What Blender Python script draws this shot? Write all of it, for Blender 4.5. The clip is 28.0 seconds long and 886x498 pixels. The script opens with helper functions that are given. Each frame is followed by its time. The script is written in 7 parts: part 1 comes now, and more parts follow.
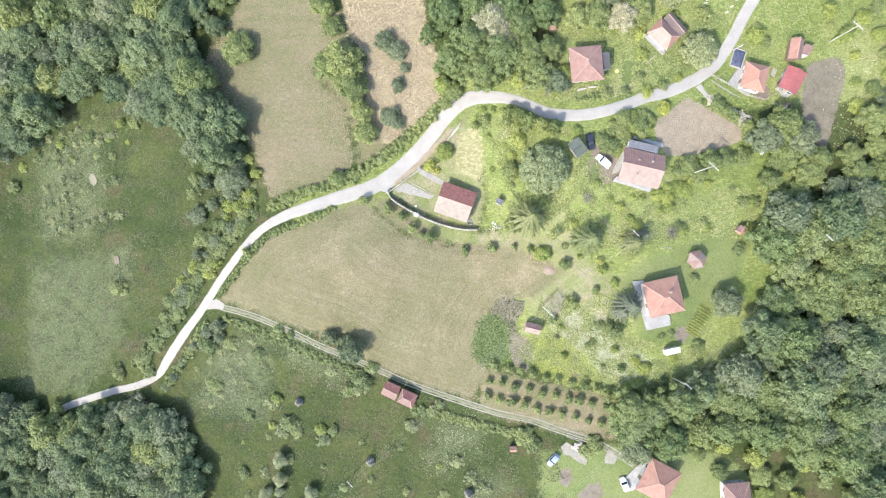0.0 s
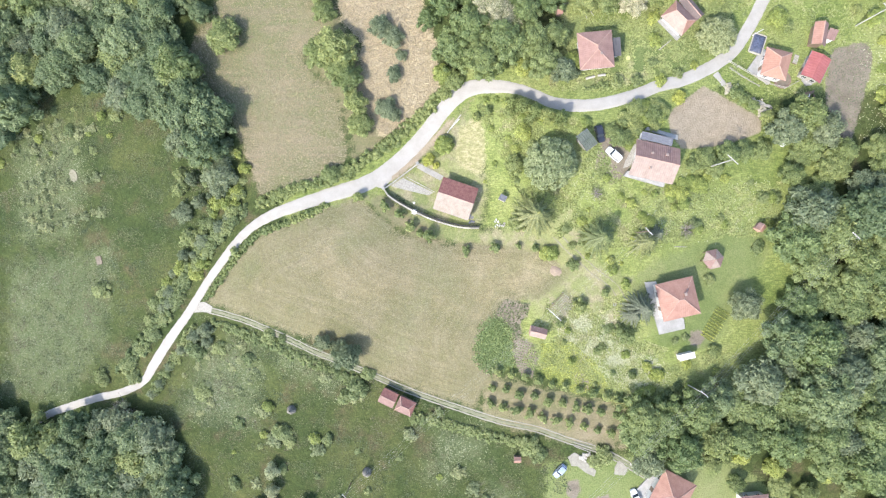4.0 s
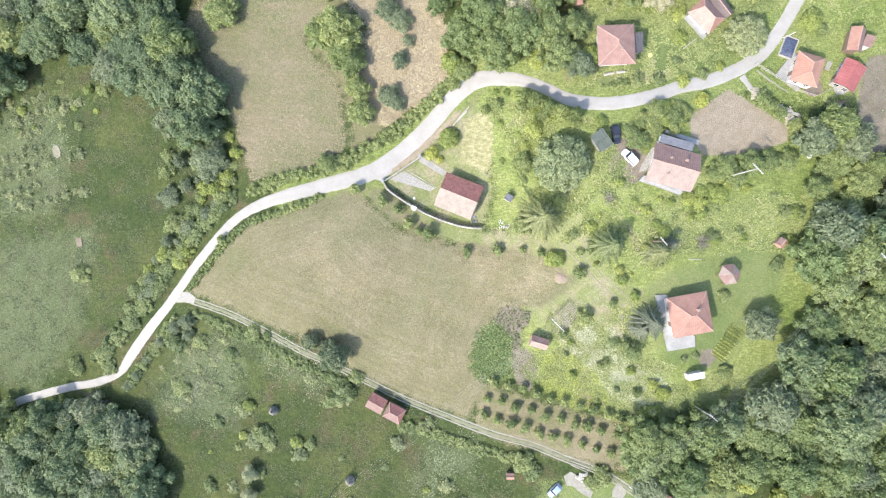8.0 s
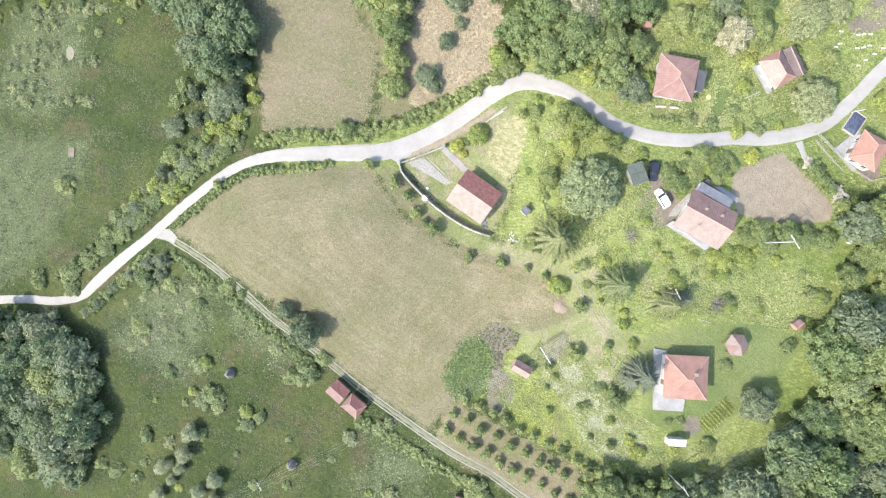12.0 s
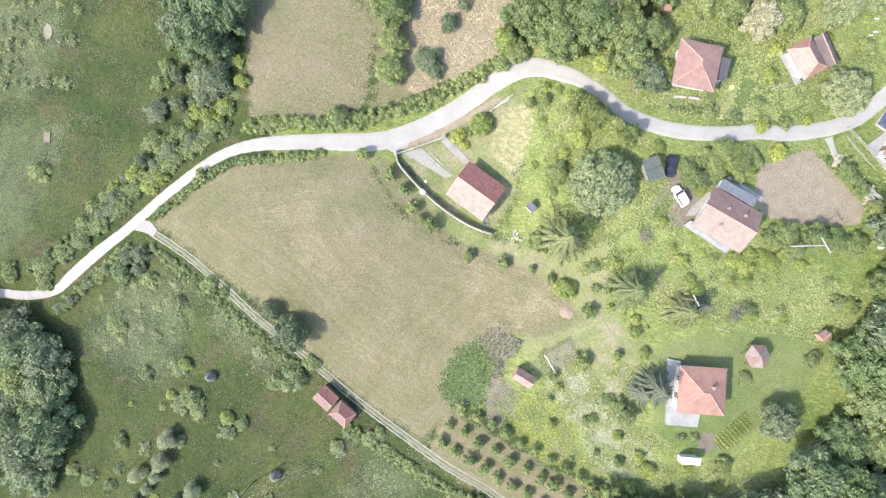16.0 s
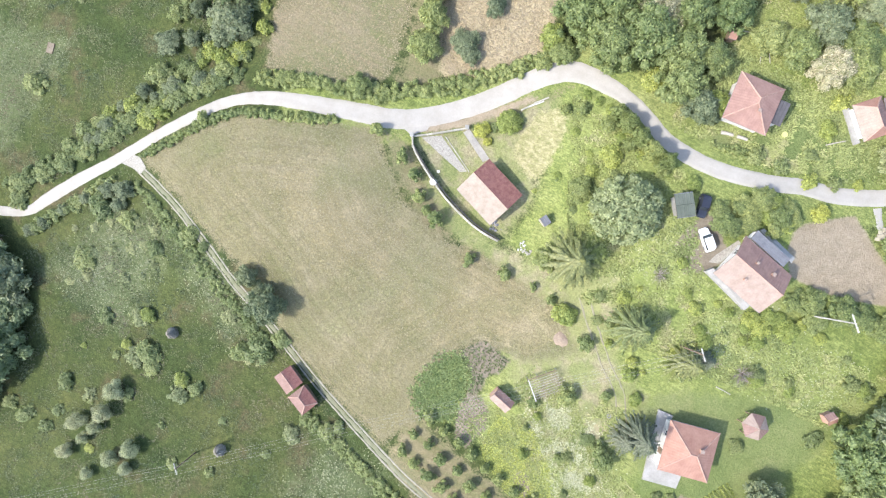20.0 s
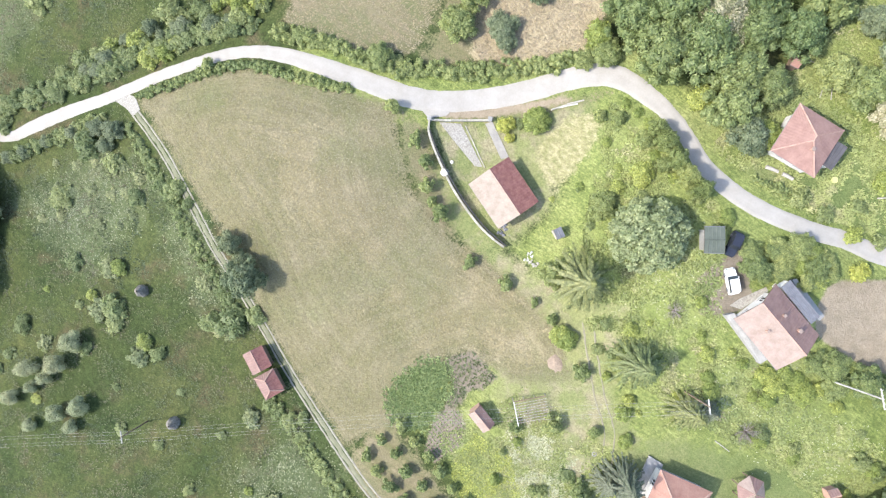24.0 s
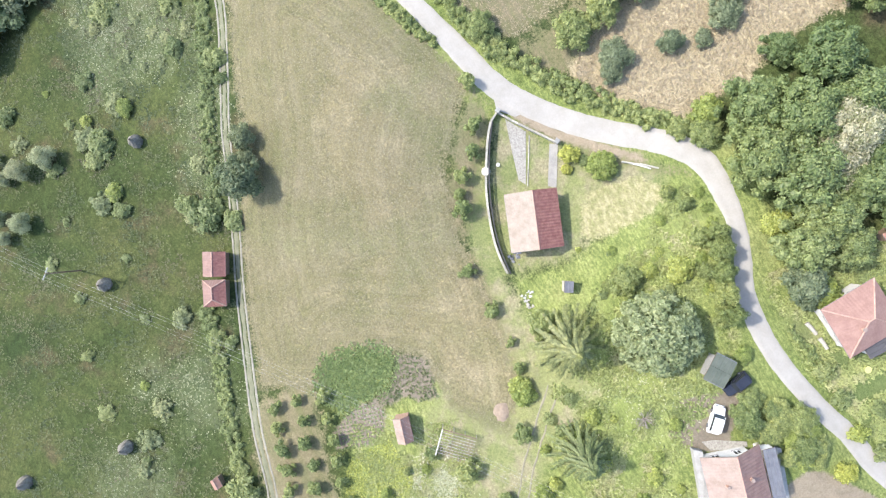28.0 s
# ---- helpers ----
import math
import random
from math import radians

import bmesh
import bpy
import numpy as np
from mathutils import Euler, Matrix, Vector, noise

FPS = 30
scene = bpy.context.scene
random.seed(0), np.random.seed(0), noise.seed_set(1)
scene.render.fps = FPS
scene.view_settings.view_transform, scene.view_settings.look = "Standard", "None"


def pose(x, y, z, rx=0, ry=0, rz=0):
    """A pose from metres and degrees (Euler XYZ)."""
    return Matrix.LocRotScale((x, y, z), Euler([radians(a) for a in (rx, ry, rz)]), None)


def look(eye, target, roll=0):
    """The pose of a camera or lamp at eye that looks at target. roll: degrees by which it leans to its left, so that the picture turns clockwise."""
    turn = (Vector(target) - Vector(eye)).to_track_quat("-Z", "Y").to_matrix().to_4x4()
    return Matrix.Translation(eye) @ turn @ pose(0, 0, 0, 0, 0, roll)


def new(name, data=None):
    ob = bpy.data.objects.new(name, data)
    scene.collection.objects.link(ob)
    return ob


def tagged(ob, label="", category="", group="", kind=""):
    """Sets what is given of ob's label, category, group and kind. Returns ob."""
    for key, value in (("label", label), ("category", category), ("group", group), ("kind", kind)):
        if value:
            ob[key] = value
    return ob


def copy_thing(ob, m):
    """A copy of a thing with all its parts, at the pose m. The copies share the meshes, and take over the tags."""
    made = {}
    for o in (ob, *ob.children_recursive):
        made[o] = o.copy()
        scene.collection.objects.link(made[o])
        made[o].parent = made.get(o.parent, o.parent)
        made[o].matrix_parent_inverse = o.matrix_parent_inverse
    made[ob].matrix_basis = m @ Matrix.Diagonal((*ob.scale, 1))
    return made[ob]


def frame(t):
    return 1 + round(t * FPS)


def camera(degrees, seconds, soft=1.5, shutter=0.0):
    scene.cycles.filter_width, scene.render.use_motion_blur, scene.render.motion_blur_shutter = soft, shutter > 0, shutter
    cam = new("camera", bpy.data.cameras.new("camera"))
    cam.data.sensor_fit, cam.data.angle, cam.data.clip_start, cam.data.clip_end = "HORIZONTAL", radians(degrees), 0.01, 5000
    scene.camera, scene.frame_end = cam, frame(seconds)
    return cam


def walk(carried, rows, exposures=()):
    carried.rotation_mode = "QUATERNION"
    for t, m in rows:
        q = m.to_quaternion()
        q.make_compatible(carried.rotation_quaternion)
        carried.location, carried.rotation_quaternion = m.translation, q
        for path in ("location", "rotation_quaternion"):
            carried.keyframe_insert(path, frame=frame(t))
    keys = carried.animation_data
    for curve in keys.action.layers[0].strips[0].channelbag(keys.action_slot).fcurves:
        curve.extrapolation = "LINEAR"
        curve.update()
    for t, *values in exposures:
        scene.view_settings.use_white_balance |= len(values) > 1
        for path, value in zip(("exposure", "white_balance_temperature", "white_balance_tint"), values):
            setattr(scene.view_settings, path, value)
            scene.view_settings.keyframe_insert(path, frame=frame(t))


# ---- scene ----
cam = camera(73.76, 28.0, soft=1.25)
walk(cam, [
    (0, pose(0.00, 0.00, 130.60, 0.84, 0.17, 0.02)),
    (0.5, pose(0.14, 0.37, 129.56, 0.65, 0.21, 0.03)),
    (1, pose(0.25, 0.65, 128.53, 0.54, 0.23, -0.02)),
    (1.5, pose(0.27, 0.82, 127.54, 0.44, 0.24, -0.05)),
    (2, pose(0.27, 0.95, 126.63, 0.39, 0.23, -0.11)),
    (2.5, pose(0.25, 1.06, 125.69, 0.35, 0.23, -0.18)),
    (3, pose(0.28, 1.14, 124.75, 0.32, 0.25, -0.15)),
    (3.5, pose(0.22, 1.22, 123.83, 0.28, 0.26, -0.15)),
    (5.5, pose(0.15, 1.48, 120.39, 0.14, 0.20, 0.08)),
    (6, pose(0.17, 1.52, 119.48, 0.13, 0.23, 0.40)),
    (6.5, pose(0.20, 1.54, 118.47, 0.13, 0.26, 0.88)),
    (7, pose(0.20, 1.53, 117.48, 0.17, 0.29, 1.41)),
    (7.5, pose(0.24, 1.46, 116.52, 0.17, 0.27, 2.09)),
    (8, pose(0.24, 1.41, 115.60, 0.19, 0.23, 2.76)),
    (8.5, pose(0.21, 1.38, 114.70, 0.23, 0.21, 3.57)),
    (9, pose(0.15, 1.32, 113.76, 0.20, 0.18, 4.39)),
    (9.5, pose(0.10, 1.27, 112.84, 0.24, 0.19, 5.86)),
    (10, pose(0.04, 1.21, 111.97, 0.30, 0.19, 8.29)),
    (10.5, pose(-0.01, 1.12, 111.06, 0.31, 0.16, 10.76)),
    (11, pose(-0.08, 1.06, 110.14, 0.32, 0.18, 13.42)),
    (11.5, pose(-0.09, 1.06, 109.21, 0.34, 0.14, 15.20)),
    (12, pose(-0.11, 1.06, 108.34, 0.28, 0.14, 16.11)),
    (12.5, pose(-0.11, 1.05, 107.44, 0.24, 0.12, 16.03)),
    (14.5, pose(0.23, 0.80, 103.29, 0.38, 0.11, 16.07)),
    (15, pose(0.27, 0.74, 102.36, 0.39, 0.13, 16.19)),
    (15.5, pose(0.35, 0.72, 101.37, 0.40, 0.14, 16.65)),
    (16, pose(0.41, 0.70, 100.42, 0.39, 0.20, 17.13)),
    (16.5, pose(0.47, 0.71, 99.49, 0.39, 0.21, 17.96)),
    (17, pose(0.49, 0.72, 98.57, 0.37, 0.19, 18.82)),
    (17.5, pose(0.39, 0.80, 97.58, 0.32, 0.23, 19.92)),
    (18, pose(0.37, 0.85, 96.68, 0.28, 0.19, 21.05)),
    (18.5, pose(0.39, 0.84, 95.79, 0.22, 0.19, 22.06)),
    (19, pose(0.42, 0.83, 94.81, 0.23, 0.17, 23.17)),
    (19.5, pose(0.41, 0.83, 93.68, 0.20, 0.18, 25.26)),
    (20, pose(0.47, 0.87, 92.91, 0.16, 0.19, 28.20)),
    (20.5, pose(0.46, 0.92, 92.26, 0.14, 0.27, 31.31)),
    (21, pose(0.41, 0.97, 91.60, 0.11, 0.32, 34.62)),
    (21.5, pose(0.41, 1.06, 90.91, 0.08, 0.32, 34.75)),
    (23.5, pose(0.45, 1.39, 86.21, -0.31, 0.39, 35.91)),
    (24, pose(0.30, 1.48, 85.23, -0.44, 0.40, 37.02)),
    (24.5, pose(0.11, 1.66, 84.32, -0.64, 0.42, 38.90)),
    (25, pose(-0.10, 1.88, 83.29, -0.82, 0.41, 41.96)),
    (25.5, pose(-0.19, 1.88, 82.34, -0.87, 0.49, 44.59)),
    (26, pose(-0.27, 1.91, 81.45, -0.91, 0.59, 47.74)),
    (26.5, pose(-0.39, 1.99, 80.53, -1.04, 0.66, 51.98)),
    (27, pose(-0.57, 2.09, 79.61, -1.19, 0.77, 56.87)),
    (27.5, pose(-0.69, 2.07, 78.84, -1.30, 0.87, 61.80)),
    (28, pose(-0.70, 1.96, 78.03, -1.34, 1.01, 63.31)),
])

# ---- sky and sun ----
scene.view_settings.exposure = 1.83
world = bpy.data.worlds.new("sky")
scene.world = world
world.use_nodes = True
wn = world.node_tree.nodes
sky = wn.new("ShaderNodeTexSky")
sky.sky_type, sky.sun_disc = "NISHITA", False
sky.sun_elevation, sky.sun_rotation = radians(46), radians(222)
sky.dust_density = 1.6
world.node_tree.links.new(sky.outputs[0], wn["Background"].inputs[0])
wn["Background"].inputs[1].default_value = 0.15
sun = new("sun", bpy.data.lights.new("sun", "SUN"))
sun.data.energy, sun.data.angle, sun.data.color = 1.85, radians(1.0), (1.0, 0.95, 0.88)
sun.matrix_world = look((-0.465, -0.516, 0.719), (0, 0, 0))
sun.location = (-60, -80, 200)

# ---- materials ----


def mat(name):
    m = bpy.data.materials.new(name)
    m.use_nodes = True
    return m, m.node_tree.nodes, m.node_tree.links, m.node_tree.nodes["Principled BSDF"]


def noise_tex(n, l, scale, detail=4.0, rough=0.6, vec=None):
    t = n.new("ShaderNodeTexNoise")
    t.inputs["Scale"].default_value, t.inputs["Detail"].default_value, t.inputs["Roughness"].default_value = scale, detail, rough
    if vec is not None:
        l.new(vec, t.inputs["Vector"])
    return t.outputs["Fac"]


def ramp(n, l, fac, *stops):
    r = n.new("ShaderNodeValToRGB")
    e = r.color_ramp.elements
    while len(e) < len(stops):
        e.new(0.5)
    for el, (p, c) in zip(e, stops):
        el.position, el.color = p, (*c, 1)
    l.new(fac, r.inputs[0])
    return r.outputs[0]


def calc(n, l, op, a, b=None):
    m = n.new("ShaderNodeMath")
    m.operation = op
    for i, v in enumerate((a, b)):
        if v is None:
            continue
        if isinstance(v, (int, float)):
            m.inputs[i].default_value = v
        else:
            l.new(v, m.inputs[i])
    return m.outputs[0]


def mix(n, l, fac, a, b, kind="MIX"):
    m = n.new("ShaderNodeMix")
    m.data_type, m.blend_type = "RGBA", kind
    for i, v in ((0, fac), (6, a), (7, b)):
        if isinstance(v, (int, float)):
            m.inputs[i].default_value = v
        elif isinstance(v, tuple):
            m.inputs[i].default_value = (*v, 1)
        else:
            l.new(v, m.inputs[i])
    return m.outputs[2]


def bump(n, l, p, height, strength=0.5, dist=0.05):
    b = n.new("ShaderNodeBump")
    b.inputs["Strength"].default_value, b.inputs["Distance"].default_value = strength, dist
    l.new(height, b.inputs["Height"])
    l.new(b.outputs[0], p.inputs["Normal"])


def place_vec(n, l, scale=(1, 1, 1), turn=0.0):
    g = n.new("ShaderNodeNewGeometry")
    m = n.new("ShaderNodeMapping")
    m.vector_type = "POINT"
    l.new(g.outputs["Position"], m.inputs["Vector"])
    m.inputs["Rotation"].default_value[2] = radians(turn)
    m.inputs["Scale"].default_value = scale
    return m.outputs[0]


def plain(name, a, b, scale=3.0, rough=0.8, metal=0.0, bumpy=0.3, dist=0.02, objects=0.0):
    """A surface whose colour wanders between a and b at two scales."""
    m, n, l, p = mat(name)
    v = place_vec(n, l)
    f1, f2 = noise_tex(n, l, scale, 5, 0.65, v), noise_tex(n, l, scale * 9, 3, 0.6, v)
    f = calc(n, l, "ADD", calc(n, l, "MULTIPLY", f1, 0.65), calc(n, l, "MULTIPLY", f2, 0.35))
    c = ramp(n, l, f, (0.36, a), (0.64, b))
    if objects:
        oi = n.new("ShaderNodeObjectInfo")
        hsv = n.new("ShaderNodeHueSaturation")
        l.new(calc(n, l, "ADD", calc(n, l, "MULTIPLY", oi.outputs["Random"], objects), 1 - objects / 2), hsv.inputs["Value"])
        l.new(c, hsv.inputs["Color"])
        c = hsv.outputs[0]
    l.new(c, p.inputs["Base Color"])
    p.inputs["Roughness"].default_value, p.inputs["Metallic"].default_value = rough, metal
    bump(n, l, p, f, bumpy, dist)
    return m


def leaf_mat(name, dark, light, vary=0.25, shine=0.55):
    """Leaves: each clump its own shade, each plant its own tone."""
    m, n, l, p = mat(name)
    g, oi = n.new("ShaderNodeNewGeometry"), n.new("ShaderNodeObjectInfo")
    v = place_vec(n, l)
    f = calc(n, l, "ADD", calc(n, l, "MULTIPLY", g.outputs["Random Per Island"], 0.6), calc(n, l, "MULTIPLY", noise_tex(n, l, 0.9, 3, 0.6, v), 0.4))
    c = ramp(n, l, f, (0.15, dark), (0.55, tuple((a + b) / 2 for a, b in zip(dark, light))), (0.95, light))
    c = mix(n, l, 0.62, c, ramp(n, l, noise_tex(n, l, 3.6, 4, 0.75, v), (0.36, (0.5, 0.54, 0.56)), (0.5, (0.97, 0.97, 0.97)), (0.64, (1.5, 1.45, 1.3))), "MULTIPLY")
    hsv = n.new("ShaderNodeHueSaturation")
    l.new(calc(n, l, "ADD", calc(n, l, "MULTIPLY", oi.outputs["Random"], vary * 2), 1 - vary), hsv.inputs["Value"])
    l.new(calc(n, l, "SUBTRACT", 0.488, calc(n, l, "MULTIPLY", oi.outputs["Random"], 0.03)), hsv.inputs["Hue"])
    l.new(c, hsv.inputs["Color"])
    l.new(hsv.outputs[0], p.inputs["Base Color"])
    p.inputs["Roughness"].default_value = shine
    tr, mx = n.new("ShaderNodeBsdfTranslucent"), n.new("ShaderNodeMixShader")
    l.new(hsv.outputs[0], tr.inputs[0])
    mx.inputs[0].default_value = 0.4
    l.new(p.outputs[0], mx.inputs[1]), l.new(tr.outputs[0], mx.inputs[2])
    l.new(mx.outputs[0], n["Material Output"].inputs[0])
    return m


LEAF = leaf_mat("broad_leaves", (0.106, 0.17, 0.057), (0.295, 0.368, 0.138), 0.2)
LEAF_SHRUB = leaf_mat("shrub_leaves", (0.113, 0.175, 0.0629), (0.272, 0.344, 0.144), 0.2)
LEAF_WALNUT = leaf_mat("walnut_leaves", (0.14, 0.198, 0.085), (0.36, 0.425, 0.225), 0.06)
LEAF_DARK = leaf_mat("wood_leaves", (0.083, 0.142, 0.066), (0.205, 0.285, 0.132), 0.22)
LEAF_LIME = leaf_mat("lime_leaves", (0.149, 0.226, 0.0545), (0.34, 0.427, 0.121), 0.18)
LEAF_YELLOW = leaf_mat("yellow_leaves", (0.25, 0.3, 0.06), (0.43, 0.49, 0.12), 0.08)
LEAF_BLUE = leaf_mat("bluish_leaves", (0.105, 0.155, 0.085), (0.24, 0.295, 0.16), 0.15)
LEAF_PALE = leaf_mat("silver_leaves", (0.261, 0.306, 0.163), (0.449, 0.496, 0.306), 0.06)
LEAF_HERB = leaf_mat("tall_herbs", (0.145, 0.195, 0.085), (0.36, 0.41, 0.22), 0.12, 0.75)
LEAF_GROVE = leaf_mat("grove_leaves", (0.09, 0.155, 0.056), (0.235, 0.32, 0.125), 0.14)
LEAF_BLOSSOM = leaf_mat("cream_blossom", (0.16, 0.2, 0.085), (0.62, 0.61, 0.42), 0.1)
NEEDLE = leaf_mat("spruce_needles", (0.1, 0.145, 0.055), (0.25, 0.3, 0.12), 0.06)
NEEDLE_GREY = leaf_mat("grey_needles", (0.095, 0.125, 0.075), (0.235, 0.265, 0.18), 0.12)
TWIG = plain("dead_twigs", (0.16, 0.13, 0.11), (0.3, 0.27, 0.24))
BARK = plain("bark", (0.07, 0.05, 0.035), (0.16, 0.12, 0.09), 4)


def grass_mat(name, green, bright, dry):
    """Grass blades that drift from green over yellow-green to dry in soft patches."""
    m, n, l, p = mat(name)
    g = n.new("ShaderNodeNewGeometry")
    v = place_vec(n, l)
    f = calc(n, l, "ADD", calc(n, l, "MULTIPLY", noise_tex(n, l, 0.09, 4, 0.6, v), 0.6), calc(n, l, "MULTIPLY", noise_tex(n, l, 0.5, 3, 0.6, v), 0.4))
    c = ramp(n, l, f, (0.4, green), (0.52, bright), (0.62, dry))
    hsv = n.new("ShaderNodeHueSaturation")
    l.new(calc(n, l, "ADD", calc(n, l, "MULTIPLY", g.outputs["Random Per Island"], 0.5), 0.75), hsv.inputs["Value"])
    l.new(c, hsv.inputs["Color"])
    l.new(hsv.outputs[0], p.inputs["Base Color"])
    p.inputs["Roughness"].default_value = 0.7
    return m


GRASS_TUFT = grass_mat("slope_grass", (0.143, 0.176, 0.057), (0.221, 0.247, 0.08), (0.262, 0.254, 0.125))
GRASS_DARK = grass_mat("meadow_grass", (0.053, 0.075, 0.03), (0.095, 0.11, 0.041), (0.112, 0.104, 0.059))
FLOWER = leaf_mat("slope_flowers", (0.25, 0.3, 0.15), (0.6, 0.61, 0.46))
FLOWER_WEST = leaf_mat("meadow_flowers", (0.15, 0.19, 0.095), (0.36, 0.38, 0.28))
ROADM = plain("limestone_gravel", (0.262, 0.245, 0.217), (0.318, 0.299, 0.27), 0.5, 0.95, 0, 0.4, 0.02)
GRAVEL = plain("mixed_gravel", (0.15, 0.135, 0.11), (0.36, 0.345, 0.31), 5.0, 0.95, 0, 0.8, 0.04)
TRACKM = plain("pale_rut_gravel", (0.172, 0.16, 0.13), (0.268, 0.252, 0.208), 1.5, 0.95, 0, 0.5, 0.03)
RUT = plain("trodden_earth", (0.15, 0.142, 0.095), (0.225, 0.205, 0.145), 1.2, 0.95, 0, 0.5, 0.03)
TRACK_MID = plain("grassy_track_middle", (0.11, 0.117, 0.068), (0.175, 0.17, 0.115), 0.9, 0.95, 0, 0.5, 0.05)
SOIL = plain("tilled_soil", (0.12, 0.095, 0.07), (0.2, 0.165, 0.125), 1.5, 0.95, 0, 0.9, 0.12)
CLAY = plain("pinkish_clay", (0.19, 0.145, 0.105), (0.29, 0.225, 0.17), 2, 0.95, 0, 0.9, 0.1)
TUB_YELLOW = plain("yellow_plastic", (0.42, 0.42, 0.14), (0.5, 0.5, 0.2), 2, 0.5)
CONCRETE = plain("pale_concrete", (0.205, 0.2, 0.188), (0.315, 0.308, 0.292), 0.9, 0.85)
CONCRETE_GREY = plain("grey_concrete", (0.184, 0.173, 0.16), (0.292, 0.278, 0.25), 0.9, 0.85)
PLASTER = plain("white_plaster", (0.45, 0.436, 0.405), (0.576, 0.567, 0.54), 1.1, 0.85)
BRICKM = plain("bare_brick", (0.3, 0.17, 0.125), (0.42, 0.275, 0.21), 3.5, 0.9)
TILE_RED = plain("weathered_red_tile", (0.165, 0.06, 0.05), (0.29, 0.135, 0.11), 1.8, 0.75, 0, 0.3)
TILE_CREAM = plain("pale_cream_tile", (0.195, 0.155, 0.122), (0.285, 0.24, 0.198), 0.9, 0.75, 0, 0.3)
CREAM_ROCK = plain("cream_rock", (0.234, 0.212, 0.158), (0.328, 0.3, 0.232), 2.0, 0.95, 0, 0.6, 0.05)
TILE_PINK = plain("pale_pink_tile", (0.205, 0.15, 0.12), (0.285, 0.222, 0.188), 1.1, 0.75, 0, 0.3)
TILE_ORANGE = plain("orange_clay_tile", (0.222, 0.112, 0.082), (0.31, 0.178, 0.135), 0.8, 0.75, 0, 0.3)
TILE_BRICK = plain("brick_red_tile", (0.19, 0.105, 0.085), (0.275, 0.168, 0.138), 0.8, 0.75, 0, 0.3)
TILE_BRIGHT = plain("bright_orange_tile", (0.25, 0.124, 0.087), (0.335, 0.188, 0.135), 0.8, 0.75, 0, 0.3)
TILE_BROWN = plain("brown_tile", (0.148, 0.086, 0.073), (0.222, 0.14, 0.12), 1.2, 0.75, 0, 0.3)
TILE_DARK = plain("dark_brown_tile", (0.08, 0.06, 0.055), (0.145, 0.108, 0.098), 0.9, 0.8, 0, 0.3)
RIDGE_CAP = plain("ridge_tile", (0.26, 0.15, 0.115), (0.38, 0.26, 0.21), 2, 0.8)
RED_METAL = plain("red_sheet_metal", (0.215, 0.06, 0.056), (0.295, 0.098, 0.092), 0.9, 0.75, 0, 0.1)
GREEN_FELT = plain("grey_green_felt", (0.062, 0.075, 0.058), (0.095, 0.108, 0.088), 0.9, 0.85)
DARK_METAL = plain("dark_grey_sheet", (0.048, 0.046, 0.05), (0.08, 0.077, 0.082), 1.5, 0.85, 0.0, 0.1)
GREY_METAL = plain("grey_sheet_metal", (0.1, 0.103, 0.115), (0.165, 0.168, 0.185), 1.5, 0.6, 0.1, 0.1)
WHITE_METAL = plain("white_sheet", (0.5, 0.5, 0.49), (0.62, 0.62, 0.61), 1.5, 0.5, 0, 0.1)
TARP = plain("dark_blue_tarp", (0.02, 0.026, 0.05), (0.1, 0.115, 0.17), 2.4, 0.4, 0, 0.9, 0.15)
WOOD_PALE = plain("grey_timber", (0.27, 0.25, 0.21), (0.4, 0.375, 0.33), 3, 0.85)
WOOD_DARK = plain("brown_timber", (0.12, 0.085, 0.06), (0.22, 0.16, 0.11), 3, 0.85)
HAY = plain("weathered_hay", (0.105, 0.095, 0.08), (0.23, 0.21, 0.178), 3.0, 0.95, 0, 1.0, 0.1)
STONE = plain("pale_stone", (0.25, 0.235, 0.195), (0.39, 0.37, 0.315), 2.5, 0.9, 0, 0.4, 0.03, 0.45)
IRON = plain("dark_iron", (0.03, 0.03, 0.03), (0.07, 0.065, 0.06), 5, 0.6)
POLE_MAT = plain("bleached_pole", (0.3, 0.29, 0.26), (0.41, 0.4, 0.37), 2, 0.8)
WIRE = plain("steel_wire", (0.255, 0.255, 0.246), (0.34, 0.34, 0.332), 5, 0.6, 0.2)
CAR_WHITE = plain("white_car_paint", (0.6, 0.6, 0.59), (0.66, 0.66, 0.66), 1, 0.25, 0, 0.0)
CAR_BLUE = plain("dark_blue_car_paint", (0.02, 0.023, 0.034), (0.034, 0.037, 0.05), 1, 0.2, 0.2, 0.0)
CAR_SILVER = plain("silver_blue_car_paint", (0.3, 0.36, 0.46), (0.4, 0.45, 0.53), 1, 0.25, 0.4, 0.0)
GLASS = plain("dark_glass", (0.012, 0.015, 0.018), (0.03, 0.035, 0.04), 1, 0.08, 0, 0.0)
RUBBER = plain("tyre_rubber", (0.012, 0.012, 0.012), (0.03, 0.03, 0.03), 6, 0.9)
STRAW_TUFT = leaf_mat("straw_stubble", (0.235, 0.215, 0.125), (0.36, 0.33, 0.21))
BEAN_LEAF = leaf_mat("bean_leaves", (0.15, 0.22, 0.05), (0.34, 0.41, 0.13))
CROP_LEAF = leaf_mat("potato_leaves", (0.12, 0.205, 0.08), (0.26, 0.345, 0.14))


